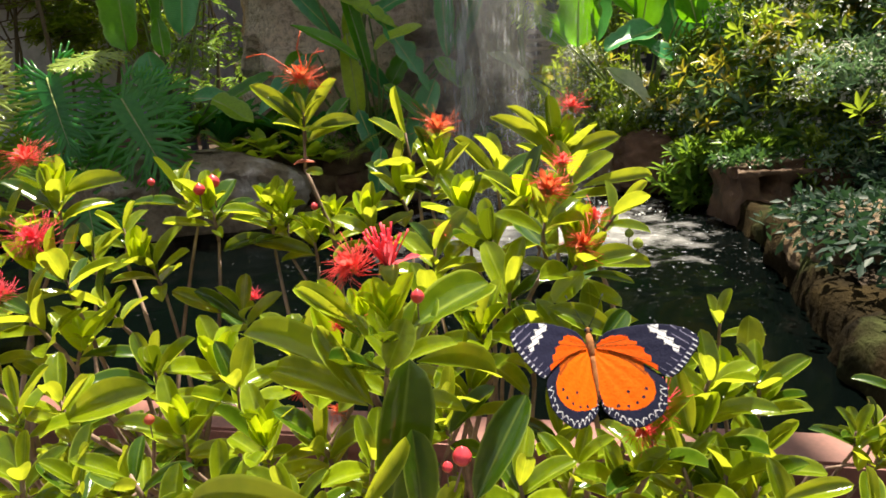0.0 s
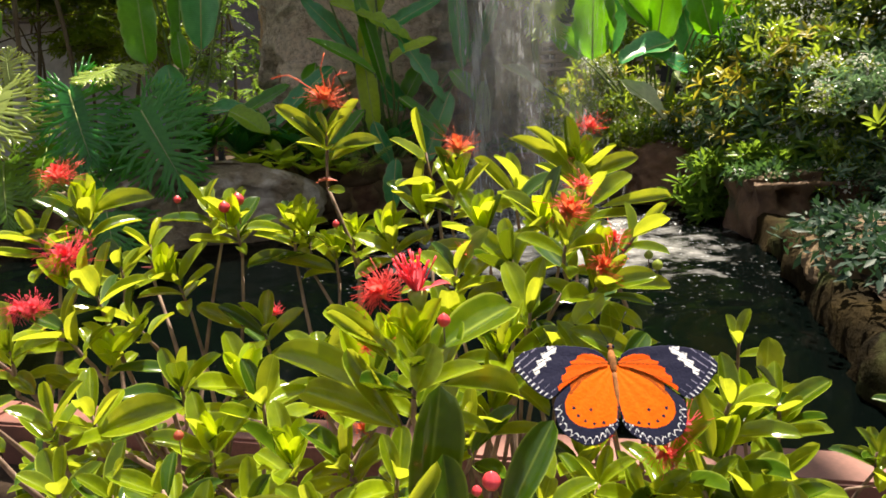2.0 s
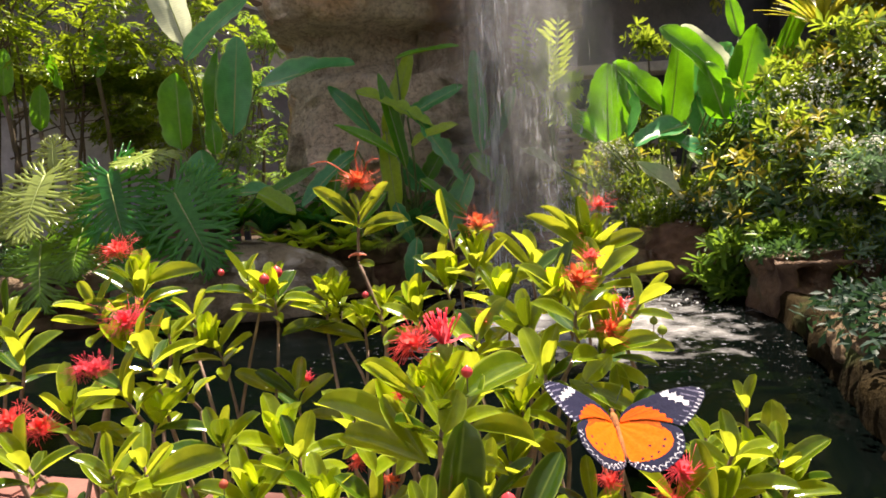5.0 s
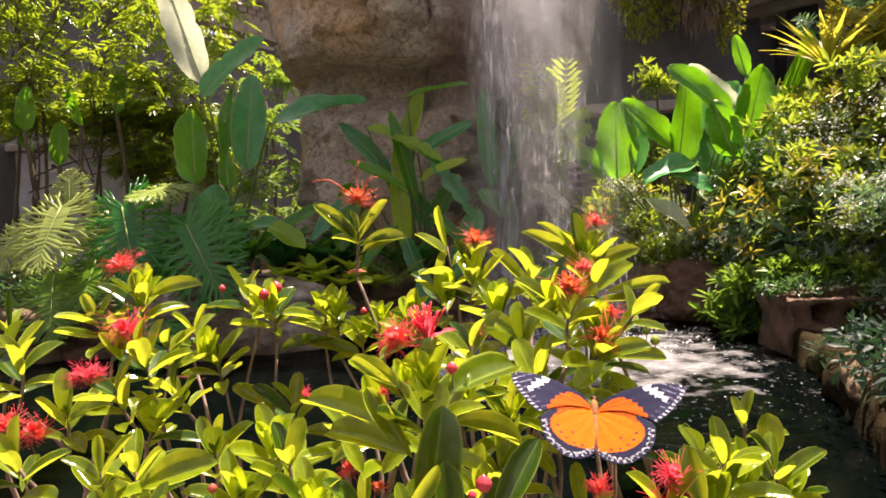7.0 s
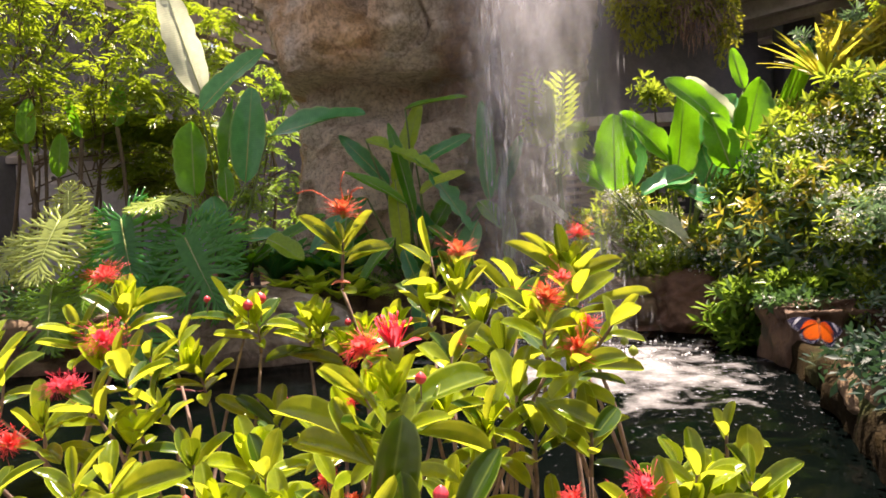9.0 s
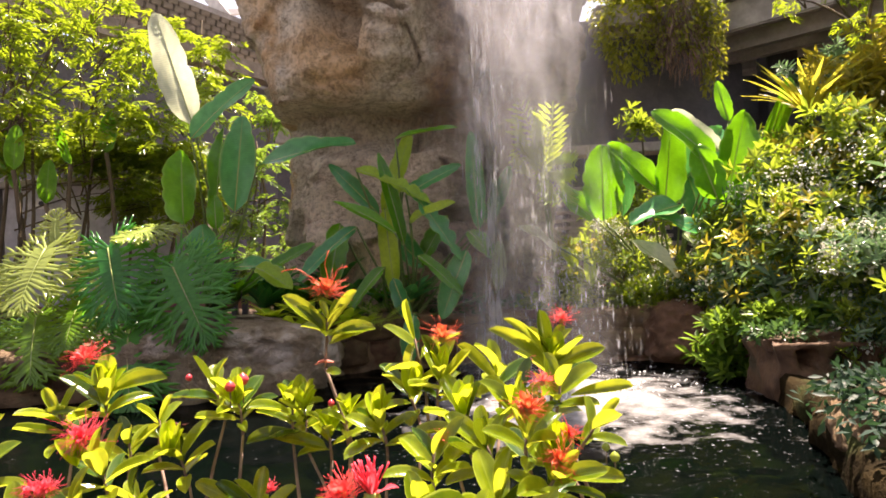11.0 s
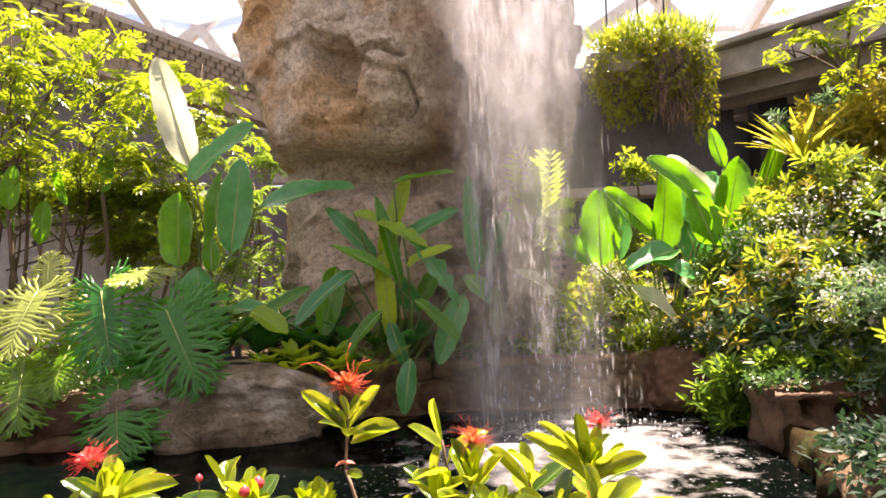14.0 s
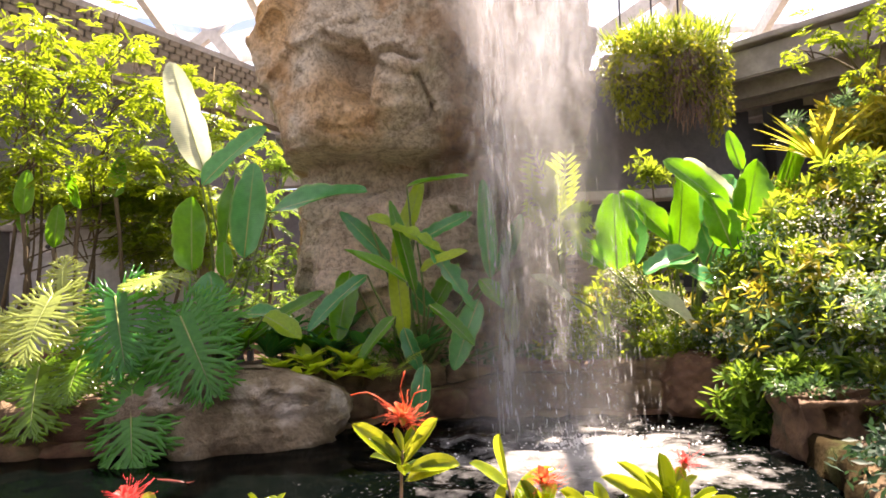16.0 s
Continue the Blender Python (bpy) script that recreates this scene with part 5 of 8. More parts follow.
def right_clump():
    p = Plant("broad_leaf_plant", (1.608, 5.150, 0.327), "sunlit clump of bright green paddle leaves beside the fall", "plant", "broad-leaved plants by the pond")
    p.leaf((1.067, 5.000, 1.079), (1.075, 5.000, 1.693), 0.318, M_HELI, 0.03, (-0.1, -1, 0.1))
    p.leaf((1.223, 5.050, 1.110), (1.269, 5.100, 1.686), 0.182, M_HELI_BLUE, 0.03, (0.6, -1, 0.1))
    p.leaf((1.534, 5.100, 1.305), (1.154, 4.950, 1.708), 0.223, M_HELI, 0.12, (-0.4, -0.8, 0.8))
    p.leaf((1.578, 5.100, 1.144), (1.679, 5.100, 1.893), 0.277, M_HELI, 0.03, (0.3, -1, 0.0))
    p.leaf((1.942, 5.000, 1.517), (1.514, 4.900, 1.951), 0.232, M_HELI, 0.15, (-0.4, -0.8, 0.8))
    p.leaf((1.949, 4.950, 1.209), (1.787, 4.900, 1.634), 0.245, M_HELI, 0.08, (-0.4, -1, 0.4))
    p.leaf((2.027, 5.000, 1.164), (2.219, 5.000, 1.910), 0.332, M_HELI, 0.03, (0.1, -1, 0.1))
    p.leaf((2.059, 4.850, 1.305), (2.106, 4.700, 1.052), 0.236, M_HELI, 0.15, (0, -0.9, 0.6))
    p.leaf((2.124, 5.100, 1.843), (2.040, 5.100, 2.173), 0.114, M_HELI, 0.03, (-0.3, -1, 0.1))
    p.leaf((2.053, 5.100, 1.580), (1.687, 5.000, 1.964), 0.159, M_HELI_PALE_SUN, 0.12, (-0.4, -0.8, 0.9))
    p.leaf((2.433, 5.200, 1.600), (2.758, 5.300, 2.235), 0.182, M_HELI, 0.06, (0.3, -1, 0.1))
    p.leaf((1.230, 4.850, 0.920), (1.533, 4.600, 0.664), 0.201, M_HELI_PALE_SUN, 0.1, (0.2, -0.5, 1))
    p.leaf((0.360, 4.750, 1.065), (0.643, 4.600, 0.901), 0.137, M_HELI_PALE_SUN, 0.12, (0.2, -0.5, 1))
    p.leaf((0.993, 5.000, 1.100), (0.711, 4.900, 1.346), 0.191, M_HELI, 0.1)
    p.leaf((1.441, 4.950, 1.106), (1.745, 4.800, 0.985), 0.232, M_HELI_BLUE, 0.15, (0.1, -0.6, 1))
    p.leaf((1.662, 4.950, 1.177), (1.227, 4.800, 1.100), 0.245, M_HELI_BLUE, 0.15, (0.1, -0.6, 1))
    p.leaf((0.930, 4.900, 0.571), (0.912, 4.900, 0.876), 0.100, M_LIME, 0.05)
    p.leaf((0.822, 4.900, 0.726), (0.692, 4.850, 0.884), 0.100, M_LIME, 0.05)
    p.leaf((1.809, 5.200, 1.418), (2.151, 5.300, 1.843), 0.300, M_HELI_BLUE, 0.05)
    p.leaf((1.882, 5.100, 1.040), (1.812, 5.200, 1.465), 0.318, M_HELI_BLUE, 0.05)
    p.leaf((1.652, 4.900, 0.956), (1.830, 4.700, 0.698), 0.191, M_HELI_PALE_SUN, 0.15, (0.2, -0.5, 1))


right_clump()


# ---- deeply lobed plants on the bank ----
def lobed_mesh(mat, seed, lobes=16):
    """A broad leaf along +y, cut deep into many close, forked, drooping lobes, with a web along the midrib."""
    rnd = random.Random(seed)
    v, f = [], []

    def ridge(y):
        return -0.16 * y * y

    def finger(x, y, z, ang, ln, w, sgn, bow, sink):
        o = len(v)
        for s, ww in ((0, 0.95), (0.25, 1.0), (0.5, 0.92), (0.75, 0.8), (0.92, 0.5), (1, 0.05)):
            a = ang + bow * s
            px, py = x + sgn * math.cos(ang + bow * s * 0.5) * ln * s, y + math.sin(ang + bow * s * 0.5) * ln * s
            h = z + 0.10 * ln * s - sink * (ln * s) ** 2
            nx, ny = -math.sin(a) * sgn * w * ww, math.cos(a) * w * ww
            v.extend([(px - nx, py - ny, h - 0.012), (px, py, h + 0.004), (px + nx, py + ny, h - 0.012)])
        for k in range(5):
            a = o + k * 3
            f.extend([(a, a + 1, a + 4, a + 3), (a + 1, a + 2, a + 5, a + 4)])

    for sgn in (-1, 1):
        for i in range(lobes):
            t = i / (lobes - 1)
            y0 = 0.80 * t ** 1.15
            ln = (0.20 + 0.36 * math.sin(math.pi * (0.18 + 0.62 * (1 - t)))) * (1 - 0.45 * t ** 3) * rnd.uniform(0.9, 1.1)
            ang = radians(-62 + 132 * t ** 0.9) + rnd.uniform(-0.10, 0.10)
            w = (0.021 + 0.010 * math.sin(math.pi * t)) * rnd.uniform(0.8, 1.15)
            sink = 0.75 + 0.35 * math.sin(i * 1.9 + seed)
            bow = 0.35 * (1 - t)
            finger(0, y0, ridge(y0), ang, ln, w, sgn, bow, sink)
            for sd, at in ((-1, 0.46), (1, 0.56), (-1, 0.74)):
                r = ln * at
                finger(sgn * math.cos(ang + bow * at * 0.5) * r, y0 + math.sin(ang + bow * at * 0.5) * r, ridge(y0) + 0.10 * r - sink * r * r - 0.003, ang + bow * at + sd * 0.42, ln * 0.40, w * 0.62, sgn, 0.1, sink * 1.5)
    o = len(v)
    for k in range(10):
        t = k / 9
        w = 0.16 * (1 - t) ** 0.8 * (0.75 + 0.25 * math.sin(t * 3)) + 0.014
        y = 0.94 * t - 0.02
        v += [(-w, y, ridge(y) + 0.002), (0, y, ridge(y) - 0.004), (w, y, ridge(y) + 0.002)]
    for k in range(9):
        a = o + k * 3
        f += [(a, a + 1, a + 4, a + 3), (a + 1, a + 2, a + 5, a + 4)]
    return mesh_of("leaf", v, f, mat)


class Lobed:
    def __init__(self, root, label):
        self.e, self.root, self.n = thing("lobed_plant", root, label, "plant", "lobed plants on the bank"), Vector(root), 0

    def leaf(self, base, tip, mat, face=(0, -0.8, 0.7), wide=1.0):
        self.n += 1
        eye = Vector((0, 0, 0.93))
        base = eye + (Vector(base) - eye) * (1 + 0.05 / base[1])
        tip = eye + (Vector(tip) - eye) * (1 - 0.08 / tip[1])
        m, s = frame_to(Vector(base) - self.root, Vector(tip) - self.root, face)
        ob = child("leaf", lobed_mesh(mat, self.n + int(self.root.x * 10), 16 + self.n % 3), self.e, "", m @ Matrix.Diagonal((s * wide, s, s, 1)))
        child("midrib", mesh_of("midrib", *tube([(0, 0.12 * i, -0.16 * (0.12 * i) ** 2 + 0.004) for i in range(8)], [0.011, 0.010, 0.009, 0.008, 0.006, 0.005, 0.004, 0.002], 5), M_RIB), ob, "yellow-green midrib")
        b = Vector(base) - self.root
        child("stalk", mesh_of("stalk", *tube(arc((0, 0, 0), b, 0.08, 6), [0.014, 0.012, 0.011, 0.01, 0.009, 0.008, 0.006], 6), M_STEM), self.e)


# Second sunlit copy: sun on the lobed leaves as a yellow-green colour.
M_PHILO_SUN_GREEN = leafy("lobed_leaf_sun_green", (0.10, 0.25, 0.02), (0.18, 0.33, 0.03), (0.4, 0.6, 0.04), 0.22, 0.38, 14)


def bank_plants():
    a = Lobed((-2.973, 4.150, 0.281), "lobed-leaf plant with sunlight in its leaf colours, hanging over the pond bank")
    a.leaf((-2.863, 4.000, 1.026), (-2.985, 3.800, 0.625), M_PHILO_SUN, wide=1.15)
    a.leaf((-3.221, 4.100, 0.905), (-3.413, 4.000, 0.617), M_PHILO_SUN)
    a.leaf((-2.909, 3.950, 0.570), (-2.906, 3.800, 0.135), M_PHILO_SUN_GREEN, wide=1.1)
    a.leaf((-2.638, 4.000, 0.665), (-2.705, 3.850, 0.346), M_PHILO_SUN_GREEN)
    a.leaf((-3.099, 3.950, 0.430), (-3.246, 3.900, 0.156), M_PHILO_SUN_GREEN)
    a.leaf((-2.862, 4.100, 1.083), (-3.001, 4.300, 1.332), M_PHILO_SUN)
    b = Lobed((-2.315, 4.250, 0.360), "dark green lobed-leaf plant over the boulder")
    b.leaf((-2.426, 4.000, 1.010), (-2.283, 3.820, 0.530), M_PHILO, wide=0.9)
    b.leaf((-2.138, 4.150, 1.152), (-2.388, 4.000, 1.083), M_PHILO_SUN, (0, -0.5, 1), 0.9)
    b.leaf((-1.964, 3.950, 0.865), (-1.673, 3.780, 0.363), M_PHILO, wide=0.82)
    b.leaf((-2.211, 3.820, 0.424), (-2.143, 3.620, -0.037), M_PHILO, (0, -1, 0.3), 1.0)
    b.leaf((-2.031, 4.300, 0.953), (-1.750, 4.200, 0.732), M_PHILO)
    b.leaf((-2.647, 4.200, 0.958), (-2.742, 4.100, 0.735), M_PHILO_SUN)
    b.leaf((-2.286, 4.200, 0.712), (-2.118, 4.100, 0.377), M_PHILO)


bank_plants()


# ---- feathery and strap-leaved plants ----
def feather(name, base, tip, span, pairs, mat, parent, root, face=(0, -1, 0.3), sag=0.06, broad=0.085):
    """A frond: rachis with paired leaflets."""
    m, s = frame_to(Vector(base) - Vector(root), Vector(tip) - Vector(root), face)
    v, f = tube([(0, t / 6, -sag * (t / 6) ** 2 * 2) for t in range(7)], 0.006, 4)
    for i in range(pairs):
        t = 0.12 + 0.86 * i / pairs
        ln = span / s * math.sin(math.pi * (0.15 + 0.78 * t)) * (1 + 0.12 * math.sin(i * 3))
        for sg in (-1, 1):
            o = len(v)
            a = Vector((0, t, -sag * 2 * t * t))
            d = Vector((sg * 0.85, 0.5, -0.25)) * ln
            w = Vector((0.2 * sg, 1, 0)) * ln * broad
            v += [a, a + d * 0.5 + w, a + d, a + d * 0.5 - w]
            f += [(o, o + 1, o + 2), (o, o + 2, o + 3)]
    return child(name, mesh_of(name, v, f, mat), parent, "", m @ Matrix.Diagonal((s, s, s, 1)))


def palms():
    r = (0.661, 4.900, 0.558)
    e = thing("feather_palm", r, "yellow-green feather palm lit through the spray", "palm")
    for b, t, w in (((0.545, 4.500, 1.400), (0.418, 4.300, 1.930), 0.2), ((0.565, 4.500, 1.399), (0.650, 4.350, 1.905), 0.2), ((0.525, 4.500, 1.401), (0.356, 4.300, 1.604), 0.16), ((0.543, 4.450, 1.476), (0.675, 4.250, 1.214), 0.2), ((0.536, 4.450, 1.355), (0.565, 4.350, 1.781), 0.16), ((0.521, 4.450, 1.437), (0.743, 4.300, 1.468), 0.16)):
        feather("frond", b, t, w, 11, M_LIME, e, r, (0.5, -1, 0.3), 0.06, 0.17)
        child("stalk", mesh_of("stalk", *tube(arc((0, 0, 0), Vector(b) - Vector(r), 0.02, 4), 0.009, 5), M_STEM), e)
    r = (-0.845, 4.800, 0.445)
    e = thing("fern", r, "green fern before the foot of the rock", "fern")
    for k in range(9):
        a = k * 0.7 + 0.3
        tip = Vector(r) + Vector((math.cos(a) * 0.28, -abs(math.sin(a)) * 0.25 - 0.05, 0.22 + 0.16 * math.sin(k * 2)))
        feather("frond", r, tip, 0.09, 15, M_HELI, e, r, (0, -0.7, 1), 0.2)
    r = (-0.661, 4.550, 0.406)
    e = thing("fern", r, "bright low fern by the pond wall", "fern")
    for k in range(8):
        a = k * 0.8
        tip = Vector(r) + Vector((math.cos(a) * 0.2, -abs(math.sin(a)) * 0.2, 0.10 + 0.1 * math.sin(k * 2)))
        feather("frond", r, tip, 0.07, 13, M_LIME, e, r, (0, -0.7, 1), 0.2)


palms()


def strap_rosette(name, at, count, length, mat, label, category, lift=0.6, seed=0, width=0.09, group=""):
    rnd = random.Random(seed)
    e = thing(name, at, label, category, group)
    for k in range(count):
        a = k * 2.4 + rnd.uniform(-0.2, 0.2)
        up = lift * rnd.uniform(0.5, 1.4)
        d = Vector((math.cos(a), math.sin(a), up)).normalized()
        m, s = frame_to((0, 0, 0), d * length * rnd.uniform(0.7, 1.1), (0, 0, 1))
        child("leaf", leaf_mesh("leaf", mat, 1.0, width, 0.16, 0.3 * rnd.uniform(0.5, 1.3), 8, 0.42, 0.75, 0.03, k), e, "", m @ Matrix.Diagonal((s, s, s, 1)))
    return e


strap_rosette("bromeliad", (2.692, 5.000, 1.850), 38, 0.545, M_ROSETTE, "yellow-green bromeliad with strap leaves", "plant", 1.1, 1, 0.085)
for n, (x, y, z) in enumerate(((-1.468, 4.400, 0.390), (-1.333, 4.350, 0.315), (-1.210, 4.420, 0.360), (-1.070, 4.420, 0.316), (-0.939, 4.480, 0.343), (-0.821, 4.500, 0.296), (-1.292, 4.500, 0.432), (-1.013, 4.550, 0.417))):
    strap_rosette("ground_plant", (x, y, z + 0.05), 11, 0.2, M_LIME, "bright lime-green low plant on the pond wall", "plant", 1.0, n + 4, 0.42, "lime plants on the wall")
for n, (x, y, z) in enumerate(((-1.846, 4.700, 0.574), (-1.662, 4.800, 0.493), (-1.197, 4.900, 0.489), (-1.400, 4.900, 0.496), (-0.971, 4.900, 0.526), (-1.634, 5.000, 0.584), (-0.756, 4.950, 0.492), (-1.135, 5.050, 0.654), (-0.517, 4.800, 0.477))):
    strap_rosette("ground_plant", (x, y, z), 14, 0.36, M_HELI_BLUE if n % 3 else M_HELI, "dark green leafy plant in the shade of the rock", "plant", 1.2, n + 14, 0.34, "shade plants behind the wall")


# ---- shrubs, trees and ground cover ----
def shrub(name, blobs, count, size, mat, label, category="shrub", seed=0, stems=5, group="", foot=0.25, slim=0.42):
    x, y = sum(b[0] for b in blobs) / len(blobs), sum(b[1] for b in blobs) / len(blobs)
    e = thing(name, (x, y, foot), label, category, group)
    fine = 0.24 if seed in (3, 6, 10) else 0.32
    whorl_cloud("crown", blobs, count // 12, size * 1.2, mat, e, seed, fine)
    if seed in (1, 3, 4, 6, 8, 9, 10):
        # White flecks scattered over the bush in place of glints from its leaves.
        spots = leaf_cloud("blossom", blobs, 3000 if seed != 9 else 900, 0.021, M_GLINT, e, seed + 50, 0.8, clumps=15)
        spots["kind"], spots["label"] = "stuff", "small white flecks standing in for sun glints"
    if seed in (1, 4, 6, 8):
        whorl_cloud("young_leaf", blobs, count // 50, size * 1.1, M_BUSH_GOLD, e, seed + 70, 0.34, 6)["label"] = "young golden leaves"
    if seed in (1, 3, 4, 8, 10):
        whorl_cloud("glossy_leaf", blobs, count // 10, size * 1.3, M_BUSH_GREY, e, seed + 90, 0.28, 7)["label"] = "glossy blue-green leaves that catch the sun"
    rnd = random.Random(seed)
    for k in range(stems):
        b = blobs[k % len(blobs)]
        top = Vector((b[0] - x + rnd.uniform(-0.5, 0.5) * b[3], b[1] - y + rnd.uniform(-0.4, 0.4) * b[4], b[2] - foot + b[5] * 0.5))
        child("stem", mesh_of("stem", *tube(arc((rnd.uniform(-0.06, 0.06), rnd.uniform(-0.06, 0.06), -0.05), top, 0.06, 6, (1, 0, 0)), [0.016, 0.014, 0.012, 0.01, 0.008, 0.006, 0.004], 5), M_BARK), e)
    return e


def blob(p, r, flat=0.8, deep=0.8):
    return (*p, r, r * deep, r * flat)


shrub("flower_bush", [blob((2.500, 4.400, 1.187), .5), blob((2.215, 4.200, 0.851), .4), blob((2.366, 4.000, 0.707), .42), blob((2.027, 4.300, 0.557), .35)], 9000, 0.075, M_BUSH, "sunlit small-leaved bush with yellow-green leaves", seed=1, group="bushes beside the pond")
shrub("flower_bush", [blob((2.941, 4.800, 1.753), .45), blob((3.231, 5.000, 2.228), .4), blob((2.740, 4.400, 1.371), .35)], 4500, 0.08, M_BUSH_GOLD, "golden-leaved bush in full sun", seed=2, group="bushes beside the pond")
shrub("flower_bush", [blob((2.248, 3.800, 0.555), .28), blob((2.147, 4.000, 0.506), .22), blob((2.148, 3.500, 0.344), .2), blob((2.275, 3.600, 0.726), .32)], 7000, 0.05, M_BUSH, "fine-leaved yellow-green bush over the pond pier", seed=3, group="bushes beside the pond")
shrub("flower_bush", [blob((1.852, 4.500, 0.509), .3), blob((1.693, 4.800, 0.531), .25), blob((2.044, 4.800, 0.813), .3), blob((1.932, 4.200, 0.422), .17)], 6000, 0.06, M_BUSH, "bright small-leaved bush behind the pier", seed=4, group="bushes beside the pond")
shrub("flower_bush", [blob((1.578, 4.000, 0.145), .16), blob((1.672, 4.000, 0.280), .18), blob((1.966, 3.750, 0.381), .16, 0.6), blob((2.187, 3.700, 0.381), .17, 0.6), blob((1.801, 3.800, 0.379), .12, 0.6)], 1800, 0.09, M_TREE_DARK, "dark leafy bush hanging over the pond corner", seed=5, group="bushes beside the pond")
shrub("flower_bush", [blob((0.920, 5.100, 0.624), .3), blob((1.360, 5.100, 0.519), .26), blob((0.659, 5.200, 0.536), .25), blob((1.206, 5.300, 0.885), .3), blob((1.555, 5.400, 0.775), .3)], 6000, 0.06, M_BUSH, "yellow-green fine bush behind the falling water", seed=6, group="bushes beside the pond")
shrub("flower_bush", [blob((1.661, 6.000, 1.293), .35), blob((1.707, 6.200, 2.034), .22), blob((1.390, 6.200, 1.318), .3)], 2500, 0.08, M_BUSH, "leafy bush behind the paddle leaves", seed=7, group="bushes beside the pond")
shrub("flower_bush", [blob((2.678, 5.300, 1.485), .4), blob((2.575, 5.000, 1.009), .35), blob((2.617, 5.600, 1.225), .4)], 5000, 0.07, M_BUSH, "sunlit bush under the bromeliad", seed=8, group="bushes beside the pond")
shrub("flower_bush", [blob((3.186, 5.600, 2.329), .25), blob((3.504, 5.600, 2.085), .35)], 2200, 0.08, M_BUSH_GREY, "pale flowering bush beside the bromeliad", seed=9, group="bushes beside the pond")
# Added mostly out of view, to shade the ledge and ground cover.
shrub("flower_bush", [(2.75, 1.5, 0.9, .7, .6, .7), (2.75, 2.4, 1.0, .75, .6, .8), (3.0, 3.2, 1.2, .8, .6, .9), (2.75, 2.5, 1.9, .6, .6, .5), (3.0, 3.1, 2.1, .6, .6, .5), (2.45, 1.9, 1.75, .5, .5, .45), (3.4, 3.6, 2.3, .6, .6, .6)], 10000, 0.08, M_BUSH, "tall leafy bush added mostly out of view to shade the pond ledge", seed=10, group="bushes beside the pond")
leaf_cloud("ground_cover", [(1.9, 1.9, 0.28, .7, .8, .09), (2.45, 2.7, 0.27, .55, .6, .1), (2.9, 3.4, 0.4, .6, .5, .25), (1.6, 1.4, 0.27, .4, .5, .08), (1.62, 2.3, 0.27, .25, .5, .08), (2.45, 3.1, 0.3, .3, .4, .12)], 14000, 0.05, M_COVER, seed=20)
tagged(bpy.data.objects["ground_cover"], "low bluish-green ground cover beside the pond wall", "ground cover", kind="stuff")
g = leaf_cloud("ground_cover", [(-0.4, 5.05, 0.42, .9, .14, .13), (0.7, 5.05, 0.42, .7, .14, .12), (1.6, 5.0, 0.45, .5, .14, .14), (-1.3, 5.0, 0.45, .5, .2, .2)], 5000, 0.06, M_GROUNDLEAF, seed=21)
tagged(g, "dark leafy ground cover on the pond wall", "ground cover", kind="stuff")
g = leaf_cloud("ground_cover", [(0.75, 4.95, 0.45, .38, .11, .12), (1.35, 4.85, 0.47, .34, .13, .13)], 2600, 0.05, M_TREE, seed=22)
tagged(g, "sunlit ground cover along the pond wall", "ground cover", kind="stuff")
g = leaf_cloud("ground_cover", [(1.78, 3.58, 0.35, .15, .12, .05), (2.05, 3.62, 0.35, .2, .14, .06), (1.68, 3.68, 0.34, .1, .1, .05)], 1100, 0.045, M_GROUNDLEAF, seed=24)
tagged(g, "dark green ground cover on top of the stone pier", "ground cover", kind="stuff")
g = leaf_cloud("ground_cover", [(-2.6, 4.35, 0.3, .8, .25, .2), (-3.6, 4.3, 0.35, .8, .3, .25)], 3500, 0.07, M_GROUNDLEAF, seed=23)
tagged(g, "dark ground cover under the lobed plants", "ground cover", kind="stuff")


def tree(root, top, blobs, count, size, mat, label, seed, trunk=0.022, group="small trees behind the pond", slim=0.36):
    e = thing("tree", root, label, "tree", group)
    rnd = random.Random(seed)
    r, t = Vector(root), Vector(top)
    child("trunk", mesh_of("trunk", *tube(arc((0, 0, -0.1), t - r, 0.12, 8, (0.6, 0.2, 0)), [trunk * (1 - 0.09 * i) for i in range(9)], 7), M_BARK), e)
    for b in blobs:
        c = Vector(b[:3]) - r
        s = (t - r) * rnd.uniform(0.4, 0.85)
        child("limb", mesh_of("limb", *tube(arc(s, c, 0.08, 5), [trunk * q for q in (0.5, 0.42, 0.34, 0.26, 0.2, 0.12)], 5), M_BARK), e)
        for _ in range(3):
            q = c + Vector((rnd.uniform(-1, 1) * b[3], rnd.uniform(-1, 1) * b[4], rnd.uniform(-0.5, 0.9) * b[5])) * 0.75
            child("limb", mesh_of("limb", *tube(arc(c.lerp(s, 0.3), q, 0.05, 4), [trunk * w for w in (0.26, 0.2, 0.16, 0.12, 0.06)], 4), M_BARK), e)
    spray_cloud("crown", blobs, int(count * (0.075 if top[2] < 2.6 else 0.021)), size * 0.62, mat, e, seed, 0.32, 6, clumps=22)


tree((-4.461, 6.000, 0.874), (-4.628, 6.200, 3.310), [blob((-4.626, 6.200, 3.005), .5), blob((-5.033, 6.400, 3.464), .42), blob((-5.041, 6.400, 4.164), .12), blob((-4.779, 6.400, 3.702), .2), blob((-4.329, 6.400, 3.110), .45), blob((-4.650, 6.000, 2.191), .4)], 9000, 0.12, M_TREE, "slender feathery tree with sunlit yellow-green leaves", 31)
